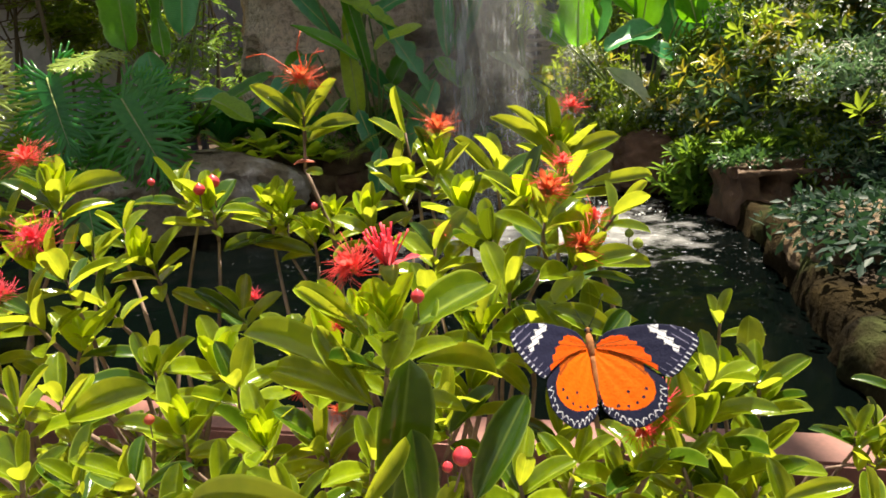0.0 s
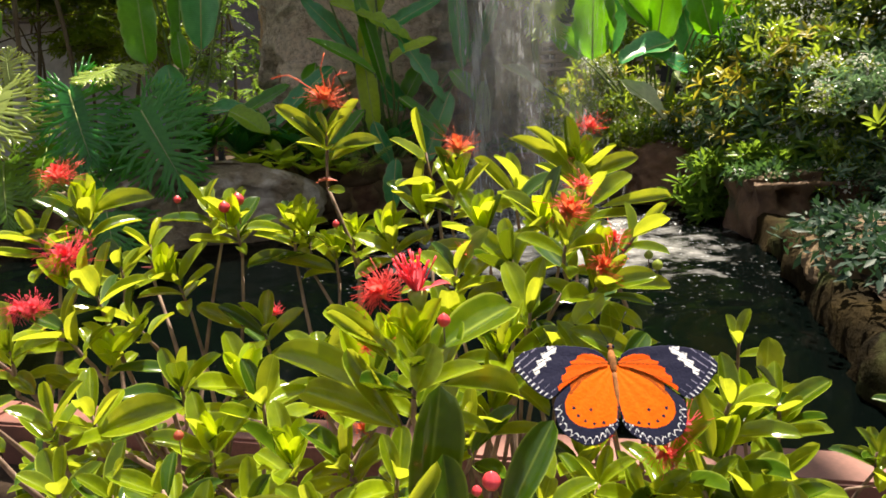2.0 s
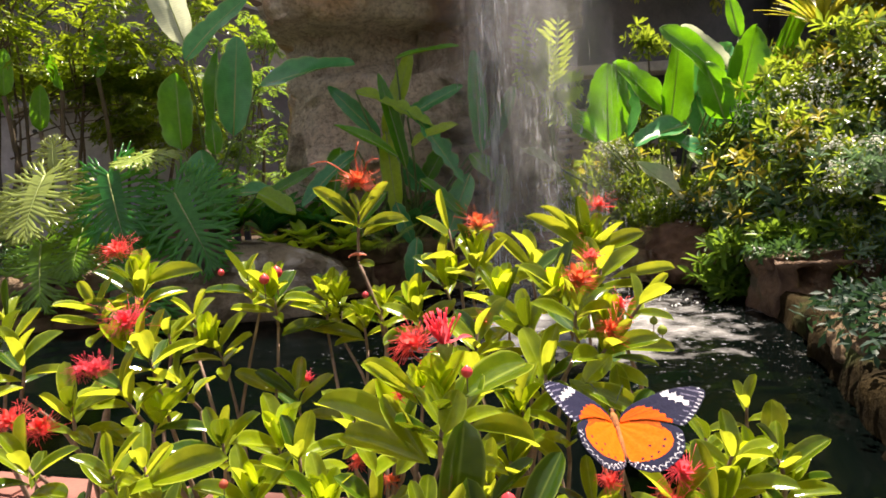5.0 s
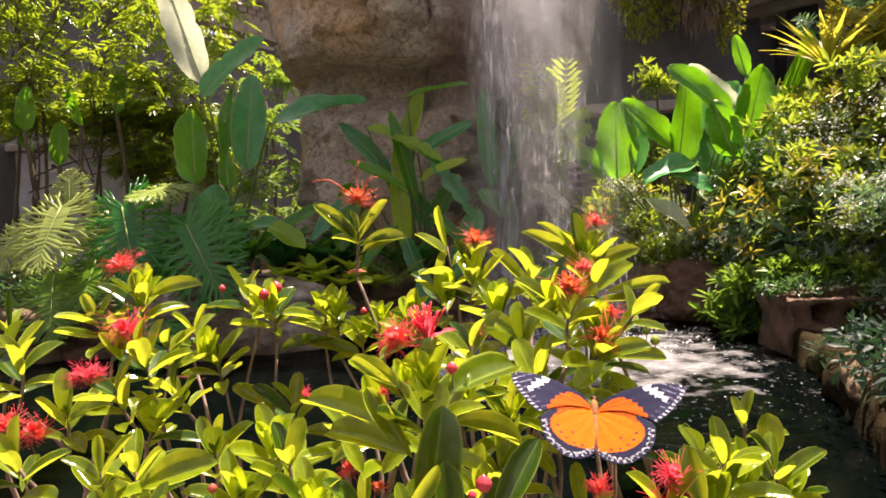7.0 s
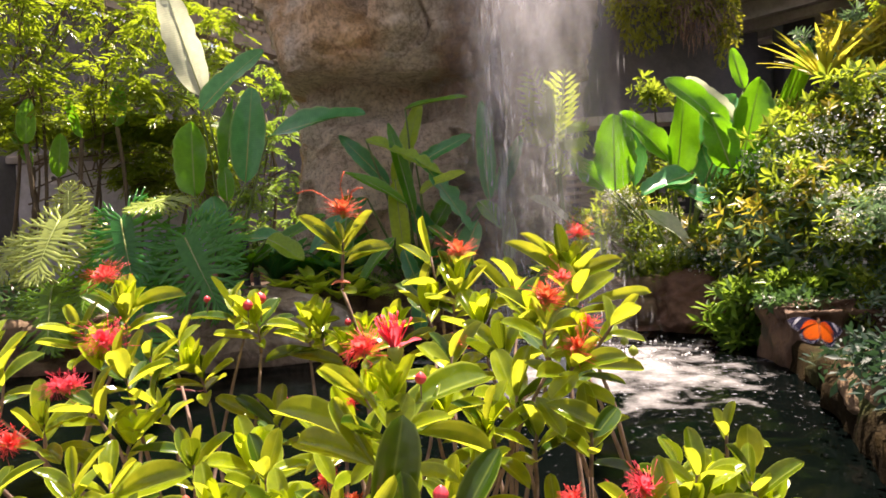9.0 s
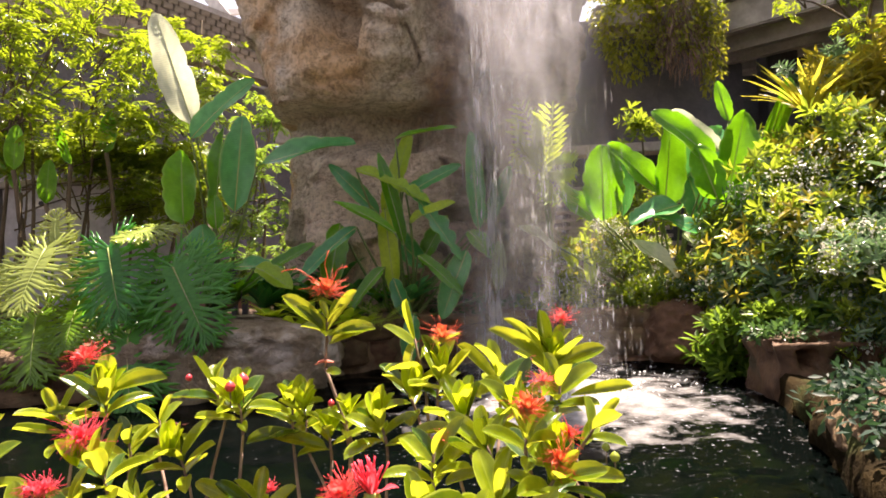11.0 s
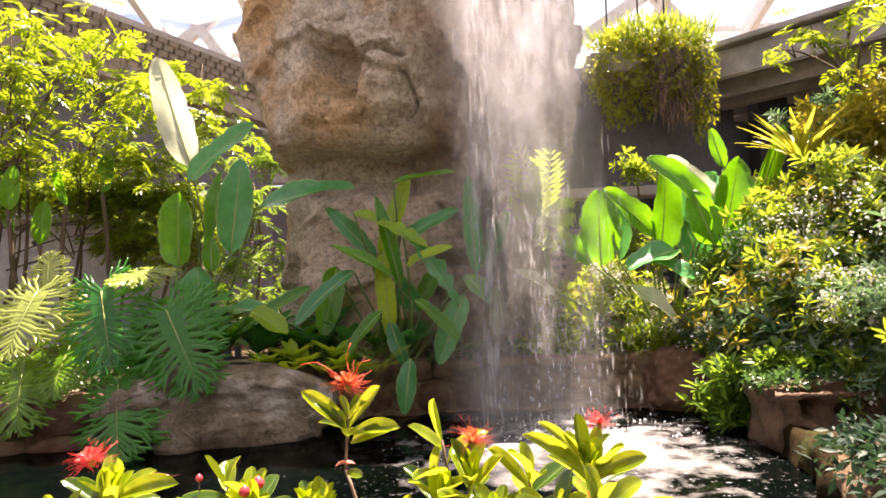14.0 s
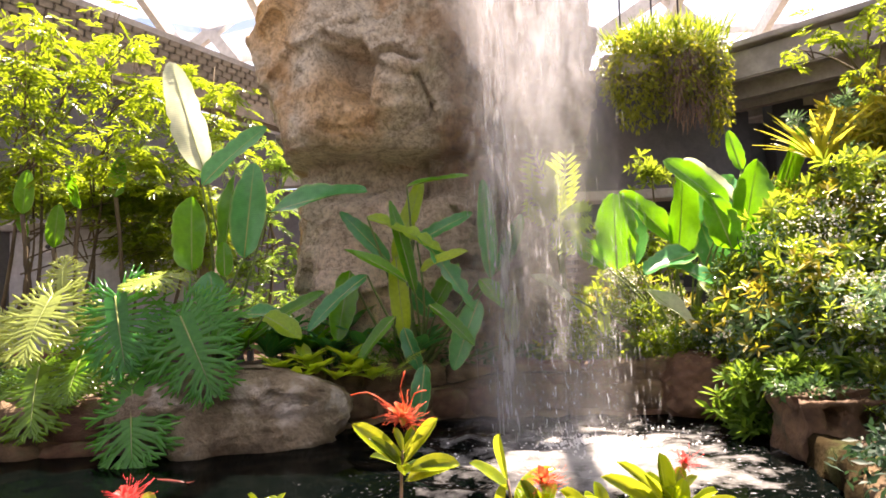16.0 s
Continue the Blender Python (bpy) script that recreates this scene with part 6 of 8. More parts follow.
tree((-4.392, 6.600, 0.847), (-4.127, 6.800, 3.817), [blob((-4.396, 6.800, 4.035), .26), blob((-4.092, 6.800, 4.387), .17), blob((-3.374, 6.900, 3.643), .22), blob((-3.778, 6.900, 3.835), .2), blob((-4.871, 6.800, 3.862), .2), blob((-3.619, 6.600, 3.067), .5), blob((-4.396, 6.700, 2.748), .5), blob((-3.758, 6.500, 2.419), .45), blob((-3.630, 7.000, 3.387), .35)], 12000, 0.12, M_TREE, "leafy slender tree before the terrace", 32)
tree((-3.582, 7.000, 0.802), (-3.099, 7.200, 3.770), [blob((-3.001, 7.200, 3.277), .42), blob((-3.430, 7.300, 3.331), .35), blob((-2.824, 7.000, 2.805), .35), blob((-3.636, 7.000, 2.579), .4)], 8000, 0.12, M_TREE, "bright leafy tree beside the rock", 33)
tree((-6.081, 8.900, 0.816), (-6.094, 8.900, 4.307), [blob((-6.794, 8.900, 3.129), 0.9), blob((-5.893, 9.000, 3.365), 0.8), blob((-4.749, 9.000, 3.220), 0.8), blob((-3.882, 9.000, 3.091), 0.7), blob((-5.331, 8.800, 2.699), 0.9, 0.5)], 8000, 0.13, M_TREE_DARK, "dense dark tree in the shade behind the white wall", 37, 0.05)
tree((-4.164, 7.200, 0.682), (-4.217, 7.300, 2.044), [blob((-4.309, 7.100, 2.158), .6, 0.45), blob((-3.623, 7.100, 1.992), .5, 0.5), blob((-5.074, 7.100, 2.261), .5, 0.4), blob((-3.778, 7.000, 1.526), .5, 0.5)], 5500, 0.10, M_TREE, "clipped hedge-like tree by the white wall", 34)
tree((-4.929, 6.300, 0.879), (-4.765, 6.400, 1.957), [blob((-4.959, 6.400, 2.459), .35), blob((-3.866, 6.800, 1.709), .35, 0.5), blob((-3.410, 6.800, 1.562), .3, 0.6), blob((-2.996, 6.900, 1.809), .4), blob((-4.189, 6.900, 2.256), .4, 0.6), blob((-3.571, 7.000, 2.242), .4, 0.6)], 9000, 0.11, M_TREE, "low leafy tree screening the white wall", 38)
tree((-4.588, 7.000, 0.838), (-4.654, 7.200, 2.1), [blob((-5.479, 7.2, 2.22), .4, 0.4), blob((-5.000, 7.2, 2.28), .4, 0.4), blob((-4.447, 7.2, 2.2), .4, 0.4), blob((-3.899, 7.2, 2.15), .4, 0.4), blob((-3.356, 7.2, 2.1), .4, 0.4)], 7000, 0.1, M_TREE, "low yellow-green hedge along the white wall", 39)
tree((-2.253, 6.400, 0.778), (-2.296, 6.600, 2.180), [blob((-2.296, 6.500, 1.980), .35), blob((-2.484, 6.400, 1.317), .4), blob((-2.290, 7.200, 2.621), .3), blob((-1.910, 6.300, 1.464), .3), blob((-2.446, 6.600, 0.777), .4), blob((-2.102, 6.900, 0.878), .4), blob((-2.876, 6.900, 0.971), .35)], 6500, 0.10, M_TREE_DARK, "dark leafy shrub tree in the shade of the rock", 35)
tree((3.509, 6.000, 2.287), (3.505, 5.400, 3.021), [blob((2.878, 5.200, 2.975), .22, 0.5), blob((3.167, 5.000, 3.011), .3, 0.5), blob((3.346, 5.200, 2.611), .3), blob((2.846, 5.600, 2.990), .14, 0.5)], 4200, 0.085, M_TREE, "sunlit branches reaching in under the eave", 36, 0.03)

tree((-4.9, 6.1, 0.88), (-4.5, 5.9, 3.7), [blob((-4.2, 5.8, 3.76), .3, 0.6), blob((-3.85, 5.8, 3.28), .3, 0.6), blob((-4.3, 5.8, 2.68), .3, 0.7), blob((-3.96, 5.8, 2.28), .26, 0.6), blob((-3.4, 5.9, 3.6), .26, 0.5), blob((-4.42, 5.8, 3.25), .3, 0.7), blob((-3.2, 5.9, 3.1), .24, 0.5)], 7000, 0.12, M_TREE, "feathery tree with drooping pale green sprays", 40)


def canes():
    for n, (x, d) in enumerate(((45, 5.8), (62, 6.0), (92, 5.9), (135, 6.0), (215, 6.4))):
        a, b = CANE_FOOT[n], CANE_TOP[n]
        e = thing("cane", a, "thin brown upright cane stem", "plant stem", "cane stems before the white wall")
        child("stem", mesh_of("stem", *tube(arc((0, 0, 0), Vector(b) - Vector(a), 0.03 * (-1) ** n, 6, (1, 0, 0)), 0.022, 6), M_BARK), e)
        m, s = frame_to(Vector(b) - Vector(a), Vector(b) - Vector(a) + Vector((0.10 * (-1) ** n, -0.08, 0.42)), (0.5 * (-1) ** n, -1, 0.3))
        child("leaf", leaf_mesh("leaf", M_HELI, 1.0, 0.4, 0.1, 0.1, 10, 0.45, 0.5, 0.05, n), e, "", m @ Matrix.Diagonal((s, s, s, 1)))


CANE_FOOT = [(-4.416, 5.800, 0.880), (-4.450, 6.000, 0.873), (-4.187, 5.900, 0.868), (-4.025, 6.000, 0.858), (-3.798, 6.400, 0.834)]
CANE_TOP = [(-4.436, 5.800, 1.868), (-4.527, 6.000, 1.668), (-4.191, 5.900, 1.533), (-3.987, 6.000, 1.930), (-3.857, 6.400, 2.099)]
canes()


def hanging_planter():
    c = (2.194, 7.300, 3.497)
    e = thing("hanging_planter", c, "long planter overflowing with hanging yellow-green vines", "planter")
    part("trough", box_bm((-0.68, -0.2, -0.12), (0.68, 0.25, 0.12), 0.02), M_CONC, e)
    x, y, z = c
    vines = leaf_cloud("vines", [(x - 0.35, y - 0.25, z - 0.2, .38, .2, .6), (x + 0.2, y - 0.25, z - 0.1, .4, .2, .45), (x + 0.55, y - 0.2, z - 0.35, .2, .18, .6), (x, y, z + 0.18, .75, .25, .2)], 6000, 0.065, M_VINE, e, 41, 0.4, 0.8)
    vines["kind"] = "stuff"
    vines["label"] = "trailing yellow-green vines"
    for cx in (-0.42, -0.05, 0.26):
        child("cord", mesh_of("cord", *tube([(cx, 0, 0.1), (cx + 0.01, 0, 0.9), (cx + 0.02, 0, 2.6)], 0.012, 5), M_DARK), e, "thin dark hanging cord")
    roots = leaf_cloud("hanging_root", [(x + 0.12, y - 0.26, z - 0.1, .3, .1, .4), (x + 0.3, y - 0.24, z - 0.3, .3, .1, .4)], 900, 0.22, M_TWIG, e, 44, 0.05, 2.5)
    roots["kind"] = "stuff"
    grass = leaf_cloud("grass", [(x + 0.1, y - 0.1, z + 0.25, .7, .2, .2)], 1500, 0.2, M_BUSH, e, 42, 0.08, -1.0)
    grass["kind"] = "stuff"


hanging_planter()
wall_box("beam", (0.5, 7.6, 2.1), (3.1, 7.8, 3.62), M_GREYWALL, "grey concrete wall behind the hanging planter", "wall")
wall_box("ledge", (0.5, 7.5, 1.98), (3.1, 7.85, 2.096), M_CONC, "grey concrete ledge under the hanging planter", "ledge")


# ---- the flowering shrub ----
ROOT = Vector((-0.02, 0.52, 0.13))
shrub_thing = thing("flowering_shrub", ROOT, "glossy yellow-green shrub with red brush flowers and berries", "shrub")
UNIT_LEAVES = [leaf_mesh("leaf", M_SHRUB, 1.0, w, f, b, 8, fat, 0.42, 0.02, s) for s, (w, f, b, fat) in enumerate(((0.35, 0.36, 0.12, 0.6), (0.32, 0.45, 0.2, 0.62), (0.38, 0.30, 0.08, 0.58), (0.30, 0.48, -0.12, 0.62), (0.36, 0.4, 0.26, 0.64)))]
# The same leaf shapes in the darker, shade-coloured copy.
UNIT_LEAVES += [leaf_mesh("leaf", M_SHRUB_SHADE, 1.0, w, f, b, 8, fat, 0.42, 0.02, s + 9) for s, (w, f, b, fat) in enumerate(((0.35, 0.36, 0.12, 0.6), (0.32, 0.45, 0.2, 0.62), (0.38, 0.30, 0.08, 0.58), (0.30, 0.48, -0.12, 0.62), (0.36, 0.4, 0.26, 0.64)))]
UNIT_LEAVES += [leaf_mesh("leaf", M_SHRUB_YOUNG, 1.0, w, f, b, 8, 0.55, 0.45, 0.02, s + 19) for s, (w, f, b) in enumerate(((0.4, 0.4, -0.1), (0.36, 0.5, 0.1), (0.42, 0.35, 0.0), (0.38, 0.45, 0.12), (0.4, 0.4, 0.05)))]
LEAF_SLOTS, TWIGS = [], []
HUBS = [Vector(h) for h in ((-0.33, 0.42, 0.56), (-0.2, 0.4, 0.55), (-0.1, 0.38, 0.52), (0.02, 0.36, 0.5), (0.1, 0.34, 0.5), (0.2, 0.36, 0.48), (0.33, 0.45, 0.42))]


def one_leaf(base, tip, width=0.36, face=(0, -0.7, 0.75), kind=None):
    m, s = frame_to(Vector(base) - ROOT, Vector(tip) - ROOT, face)
    k = len(LEAF_SLOTS) % 5 + (5 if (len(LEAF_SLOTS) * 37) % 11 < 2 else 0) if kind is None else kind
    LEAF_SLOTS.append((m @ Matrix.Diagonal((s * width / 0.36, s, s, 1)), k, Vector(base).y))


def twig(a, b, r0, r1, bow=0.012, n=5):
    s = Vector((math.sin(a[0] * 90), math.cos(a[1] * 70), 0.3))
    TWIGS.append(tube([p - ROOT for p in arc(a, b, bow, n, s)], [r0 + (r1 - r0) * i / n for i in range(n + 1)], 6))


def shoot(at, size=0.038, count=8, lean=(0, 0, 1), seed=0, twigged=True, spread=1.0):
    """A whorl of leaves at the end of a twig; at: the foot of its upper leaves."""
    rnd = random.Random(seed * 13 + int(at[0] * 1000) + 7)
    at = Vector(at)
    ax = Vector((lean[0] + rnd.uniform(-0.2, 0.2), lean[1] + rnd.uniform(-0.25, 0.1), lean[2])).normalized()
    q = ax.to_track_quat("Z", "Y")
    for i in range(count):
        a = i * 2.4 + rnd.uniform(-0.3, 0.3)
        t = i / max(1, count - 1)
        op = radians(22 + 58 * (1 - t) * spread + rnd.uniform(-8, 12))
        out = q @ Vector((math.cos(a) * math.sin(op), math.sin(a) * math.sin(op), math.cos(op)))
        base = at + ax * size * (-0.55 + 0.6 * t)
        ln = size * (1.05 - 0.35 * abs(t - 0.35)) * rnd.uniform(0.8, 1.15)
        one_leaf(base, base + out * ln, rnd.uniform(0.33, 0.42), ax * 1.0 - out * 0.2 + Vector((rnd.uniform(-0.25, 0.25), -0.25, 0.1)))
    foot = at - ax * size * 0.8
    twig(at + ax * size * 0.1, foot, 0.0009, 0.0013, 0.002, 3)
    if twigged:
        hub = min(HUBS, key=lambda h: abs(h.x - at.x) + 0.6 * abs(h.y - at.y))
        hub = hub + Vector((rnd.uniform(-0.02, 0.02), rnd.uniform(-0.02, 0.02), rnd.uniform(-0.03, 0.03)))
        hub.z = min(hub.z, at.z - 0.06)
        twig(foot, hub, 0.0011, 0.0024, rnd.uniform(-0.035, 0.035), 6)
    return at, ax


def brush(at, r, mat, label, seed=0, n=46, lean=(0, 0, 1), long=0, thick=0.000075, curl=2.6, wide=1.0):
    """A brush flower: fine stamens with knobbed ends, a green cup, and some long styles."""
    rnd = random.Random(seed)
    at = Vector(at)
    r = r * 0.9
    q = Vector(lean).normalized().to_track_quat("Z", "Y")
    pieces = []
    n = int(n * (6 if wide < 0.5 else 2.6))
    for i in range(n + long):
        a, op = rnd.uniform(0, 6.283), math.acos(1 - rnd.random() * 1.25) * wide
        ln = r * rnd.uniform(0.35, 0.95) * (1.15 if wide < 0.5 else 1.0)
        if i >= n:
            op, ln, a = radians(rnd.uniform(10, 65)), r * rnd.uniform(1.3, 1.8), (i - n) * 2.2 + 0.6
        d = q @ Vector((math.cos(a) * math.sin(op), math.sin(a) * math.sin(op), math.cos(op)))
        side = q @ Vector((math.cos(a + 1.7), math.sin(a + 1.7), rnd.uniform(-0.6, 0.6)))
        pts = [d * ln * t + side * curl * ln * rnd.uniform(0.2, 0.7) * t * t * (1.3 if i >= n else 1) for t in (0, 0.25, 0.5, 0.75, 1.0)]
        th = thick * (1.2 if i >= n else 1)
        pieces.append(tube(pts, [th * 1.2, th, th, th, th * 1.9], 3))
    if seed == 1:
        for ends in ((-0.012, 0.012, -0.026, 0.021, -0.040, 0.019), (0.001, 0.012, -0.001, 0.024, 0.003, 0.036), (0.007, 0.012, 0.010, 0.019, 0.019, 0.021)):
            x1, z1, x2, z2, x3, z3 = ends
            pts = [(0, 0, 0), (x1 * 0.5, 0, z1 * 0.6), (x1, 0, z1), ((x1 + x2) / 2, -0.001, (z1 + z2) / 2 + 0.001), (x2, -0.001, z2), ((x2 + x3) / 2, -0.001, (z2 + z3) / 2 + 0.0006), (x3, 0, z3)]
            pieces.append(tube(pts, [0.0005, 0.00045, 0.0004, 0.0004, 0.00036, 0.00034, 0.0005], 5))
    e = child("flower", mesh_of("flower", *joined(pieces), mat), shrub_thing, label, Matrix.Translation(at - ROOT))
    cup = tube([q @ Vector((0, 0, z)) * r for z in (-0.35, -0.2, 0.0, 0.12)], [r * 0.06, r * 0.16, r * 0.24, r * 0.2], 8)
    child("calyx", mesh_of("calyx", *cup, M_CALYX), e, "small green calyx")
    for k in range(5 if wide < 0.5 else 16):
        a = k * 2.4 + seed
        rise = 0.7 + 0.9 * (k % 3)
        m, s = frame_to(Vector((0, 0, 0)), (q @ Vector((math.cos(a), math.sin(a), rise))).normalized() * r * rnd.uniform(0.6, 1.0), q @ Vector((0, 0, 1)))
        child("petal", leaf_mesh("petal", mat, 1.0, 0.34, 0.3, -0.55 + 0.3 * (k % 4), 6, 0.7, 0.5, 0.16, k), e, "", m @ Matrix.Diagonal((s, s, s, 1)))
    return e


def bud(at, r, mat=None, stalk=(0, 0, -1)):
    """A round red bud or berry with a short stalk and a small crown."""
    at = Vector(at)
    v, f = tube([(0, 0, r * z) for z in (-1.0, -0.8, -0.3, 0.2, 0.7, 0.95, 1.12)], [r * 0.12, r * 0.62, r * 0.97, r * 0.98, r * 0.66, r * 0.28, r * 0.1], 12)
    e = child("berry", mesh_of("berry", v, f, mat or M_BERRY), shrub_thing, "round red berry", Matrix.Translation(at - ROOT))
    child("stalk", mesh_of("stalk", *tube([(0, 0, -r), Vector(stalk) * r * 3 + Vector((0, 0, -r))], r * 0.13, 5), M_TWIG), e)
    return e


def sprout(at, size, count=5, seed=0):
    """A tuft of upright young leaves."""
    rnd = random.Random(seed)
    at = Vector(at)
    for i in range(count):
        a, op = i * 2.4 + seed, radians(rnd.uniform(8, 38))
        out = Vector((math.cos(a) * math.sin(op), math.sin(a) * math.sin(op), math.cos(op)))
        one_leaf(at, at + out * size * rnd.uniform(0.7, 1.1), rnd.uniform(0.3, 0.4), Vector((0, 0, 1)) - out * 0.9 + Vector((rnd.uniform(-0.3, 0.3), -0.4, 0)), 10 + i % 5)


# tall shoot with its own bare stem
shoot((-0.106, 0.490, 0.832), 0.026, 7, (0, -0.1, 1), 1, False)
twig((-0.107, 0.490, 0.824), (-0.108, 0.485, 0.792), 0.0011, 0.0014, 0.001)
twig((-0.108, 0.485, 0.792), (-0.085, 0.470, 0.731), 0.0014, 0.0019, 0.002)
twig((-0.085, 0.470, 0.731), (-0.06, 0.45, 0.6), 0.0019, 0.003, 0.01)
one_leaf((-0.107, 0.488, 0.825), (-0.140, 0.478, 0.858), 0.30)
one_leaf((-0.105, 0.486, 0.825), (-0.076, 0.490, 0.856), 0.32)
one_leaf((-0.104, 0.484, 0.820), (-0.066, 0.475, 0.832), 0.36)
one_leaf((-0.104, 0.484, 0.813), (-0.068, 0.475, 0.829), 0.36)
one_leaf((-0.107, 0.485, 0.823), (-0.123, 0.470, 0.849), 0.30)
brush((-0.105, 0.490, 0.858), 0.0165, M_RED_DARK, "orange-red brush flower with three long curved styles", 1, 60, (0, -0.2, 1), 0, 0.0001)
one_leaf((-0.107, 0.482, 0.791), (-0.093, 0.474, 0.790), 0.5)
child("bract", leaf_mesh("bract", M_BRACT, 0.016, 0.008, 0.3, 0.3, 6, 0.5, 0.6, 0.0, 3), shrub_thing, "dry reddish bract on the stem", Matrix.Translation(Vector((-0.116, 0.480, 0.796)) - ROOT) @ pose(0, 0, 0, 20, 0, -80))

# upper whorls, far side of the shrub
shoot((-0.007, 0.450, 0.789), 0.04, 10, (0, 0, 1), 2)
brush((-0.004, 0.450, 0.819), 0.014, M_RED_DARK, "orange-red brush flower among upright leaves", 2, 55, (0, -0.3, 1), 2)
shoot((0.083, 0.450, 0.797), 0.042, 8, (0.05, 0, 1), 3)
one_leaf((0.080, 0.445, 0.792), (0.040, 0.430, 0.831), 0.27)
one_leaf((0.082, 0.440, 0.794), (0.120, 0.430, 0.812), 0.34)
one_leaf((0.081, 0.450, 0.795), (0.073, 0.450, 0.840), 0.3)
one_leaf((0.079, 0.450, 0.799), (0.053, 0.440, 0.836), 0.2)
brush((0.092, 0.450, 0.830), 0.0105, M_RED, "small red brush flower with a long style", 3, 40, (0, -0.1, 1), 2)
shoot((0.081, 0.400, 0.786), 0.038, 8, (0.1, 0, 1), 4)
one_leaf((0.089, 0.400, 0.782), (0.133, 0.400, 0.784), 0.28)
shoot((0.039, 0.460, 0.788), 0.042, 8, (-0.2, 0, 1), 5)
shoot((0.012, 0.420, 0.767), 0.042, 10, (0, 0, 1), 6)
shoot((-0.038, 0.470, 0.777), 0.04, 8, (-0.3, 0, 1), 7)
shoot((-0.027, 0.470, 0.813), 0.04, 4, (-0.3, 0, 1), 8)
shoot((0.052, 0.400, 0.773), 0.042, 9, (-0.1, -0.1, 1), 9)
shoot((0.028, 0.380, 0.752), 0.042, 10, (-0.1, -0.1, 1), 10)
brush((-0.003, 0.380, 0.759), 0.006, M_RED_DARK, "small red opening flower", 4, 26, (0, -0.7, 0.7))
shoot((-0.008, 0.370, 0.750), 0.036, 8, (0, 0, 1), 11)
brush((0.052, 0.310, 0.796), 0.0125, M_RED_DARK, "loose orange-red brush flower with tangled stamens", 5, 70, (-0.1, -0.5, 1), 3, 0.00011, 1.6)
shoot((0.051, 0.315, 0.777), 0.03, 9, (-0.1, -0.2, 1), 12)
shoot((0.064, 0.300, 0.759), 0.03, 9, (0.2, -0.3, 1), 13)
one_leaf((0.065, 0.300, 0.759), (0.089, 0.290, 0.770), 0.4)
one_leaf((0.069, 0.310, 0.757), (0.106, 0.310, 0.757), 0.3)
one_leaf((0.068, 0.300, 0.754), (0.090, 0.290, 0.754), 0.24)
one_leaf((0.065, 0.290, 0.759), (0.049, 0.280, 0.748), 0.5)
brush((0.067, 0.300, 0.770), 0.0095, M_RED_DARK, "dark red faded flower cluster", 6, 46, (0, -0.7, 0.7), 0, 0.00011)
brush((0.074, 0.310, 0.781), 0.007, M_RED, "small red brush flower", 7, 34, (0.1, -0.4, 1))
brush((0.064, 0.340, 0.805), 0.008, M_RED, "small red brush flower with stray stamens", 8, 30, (0, -0.3, 1), 2)
shoot((0.094, 0.340, 0.776), 0.028, 6, (0.5, 0, 0.9), 14)
bud((0.104, 0.330, 0.761), 0.003, M_CALYX)
bud((0.099, 0.330, 0.767), 0.0025, M_CALYX)

# left side
shoot((-0.286, 0.457, 0.783), 0.042, 10, (0, 0, 1), 15)
one_leaf((-0.280, 0.450, 0.784), (-0.235, 0.440, 0.803), 0.34)
one_leaf((-0.280, 0.440, 0.786), (-0.283, 0.440, 0.809), 0.4)
one_leaf((-0.297, 0.440, 0.772), (-0.330, 0.430, 0.774), 0.3)
brush((-0.303, 0.457, 0.811), 0.0145, M_RED, "red brush flower above a leaf whorl", 9, 60, (-0.2, -0.2, 1), 1)
shoot((-0.233, 0.360, 0.753), 0.036, 9, (0, -0.1, 1), 16)
brush((-0.245, 0.361, 0.772), 0.0145, M_PINKRED, "full pink-red brush flower", 10, 90, (-0.2, -0.6, 1))
brush((-0.247, 0.327, 0.751), 0.008, M_PINKRED, "small pink-red brush flower", 11, 50, (-0.2, -0.6, 1))
shoot((-0.183, 0.475, 0.768), 0.036, 12, (0, 0, 1), 17)
shoot((-0.208, 0.490, 0.778), 0.036, 7, (-0.3, 0, 1), 18)
bud((-0.185, 0.465, 0.783), 0.0045)
bud((-0.175, 0.468, 0.788), 0.005)
bud((-0.232, 0.490, 0.787), 0.003)
shoot((-0.137, 0.480, 0.761), 0.036, 9, (0.2, 0, 1), 19)
one_leaf((-0.128, 0.470, 0.740), (-0.179, 0.470, 0.740), 0.26)
one_leaf((-0.155, 0.470, 0.739), (-0.105, 0.460, 0.734), 0.26)
shoot((-0.105, 0.475, 0.742), 0.032, 7, (0.1, 0, 1), 20)
bud((-0.102, 0.475, 0.764), 0.003)
shoot((-0.258, 0.485, 0.749), 0.034, 6, (0, 0, 1), 21)
shoot((-0.227, 0.460, 0.729), 0.036, 9, (0, 0, 1), 22)
shoot((-0.254, 0.430, 0.745), 0.036, 8, (0, 0, 1), 23)
shoot((-0.316, 0.440, 0.767), 0.036, 8, (-0.2, 0, 1), 24)
shoot((-0.160, 0.450, 0.688), 0.04, 8, (0, 0, 1), 25)
one_leaf((-0.173, 0.450, 0.689), (-0.211, 0.450, 0.710), 0.3)
brush((-0.160, 0.478, 0.691), 0.0075, M_PINKRED, "small pink-red bud flower", 12, 60, (0, -0.4, 1))
shoot((-0.222, 0.380, 0.723), 0.032, 7, (-0.2, 0, 0.9), 26)
shoot((-0.235, 0.330, 0.735), 0.034, 8, (-0.2, 0, 1), 27)
shoot((-0.228, 0.360, 0.709), 0.034, 8, (0.2, 0, 1), 28)
shoot((-0.146, 0.360, 0.689), 0.036, 9, (0, 0, 1), 29)
shoot((-0.178, 0.340, 0.693), 0.036, 9, (0, 0, 1), 30)
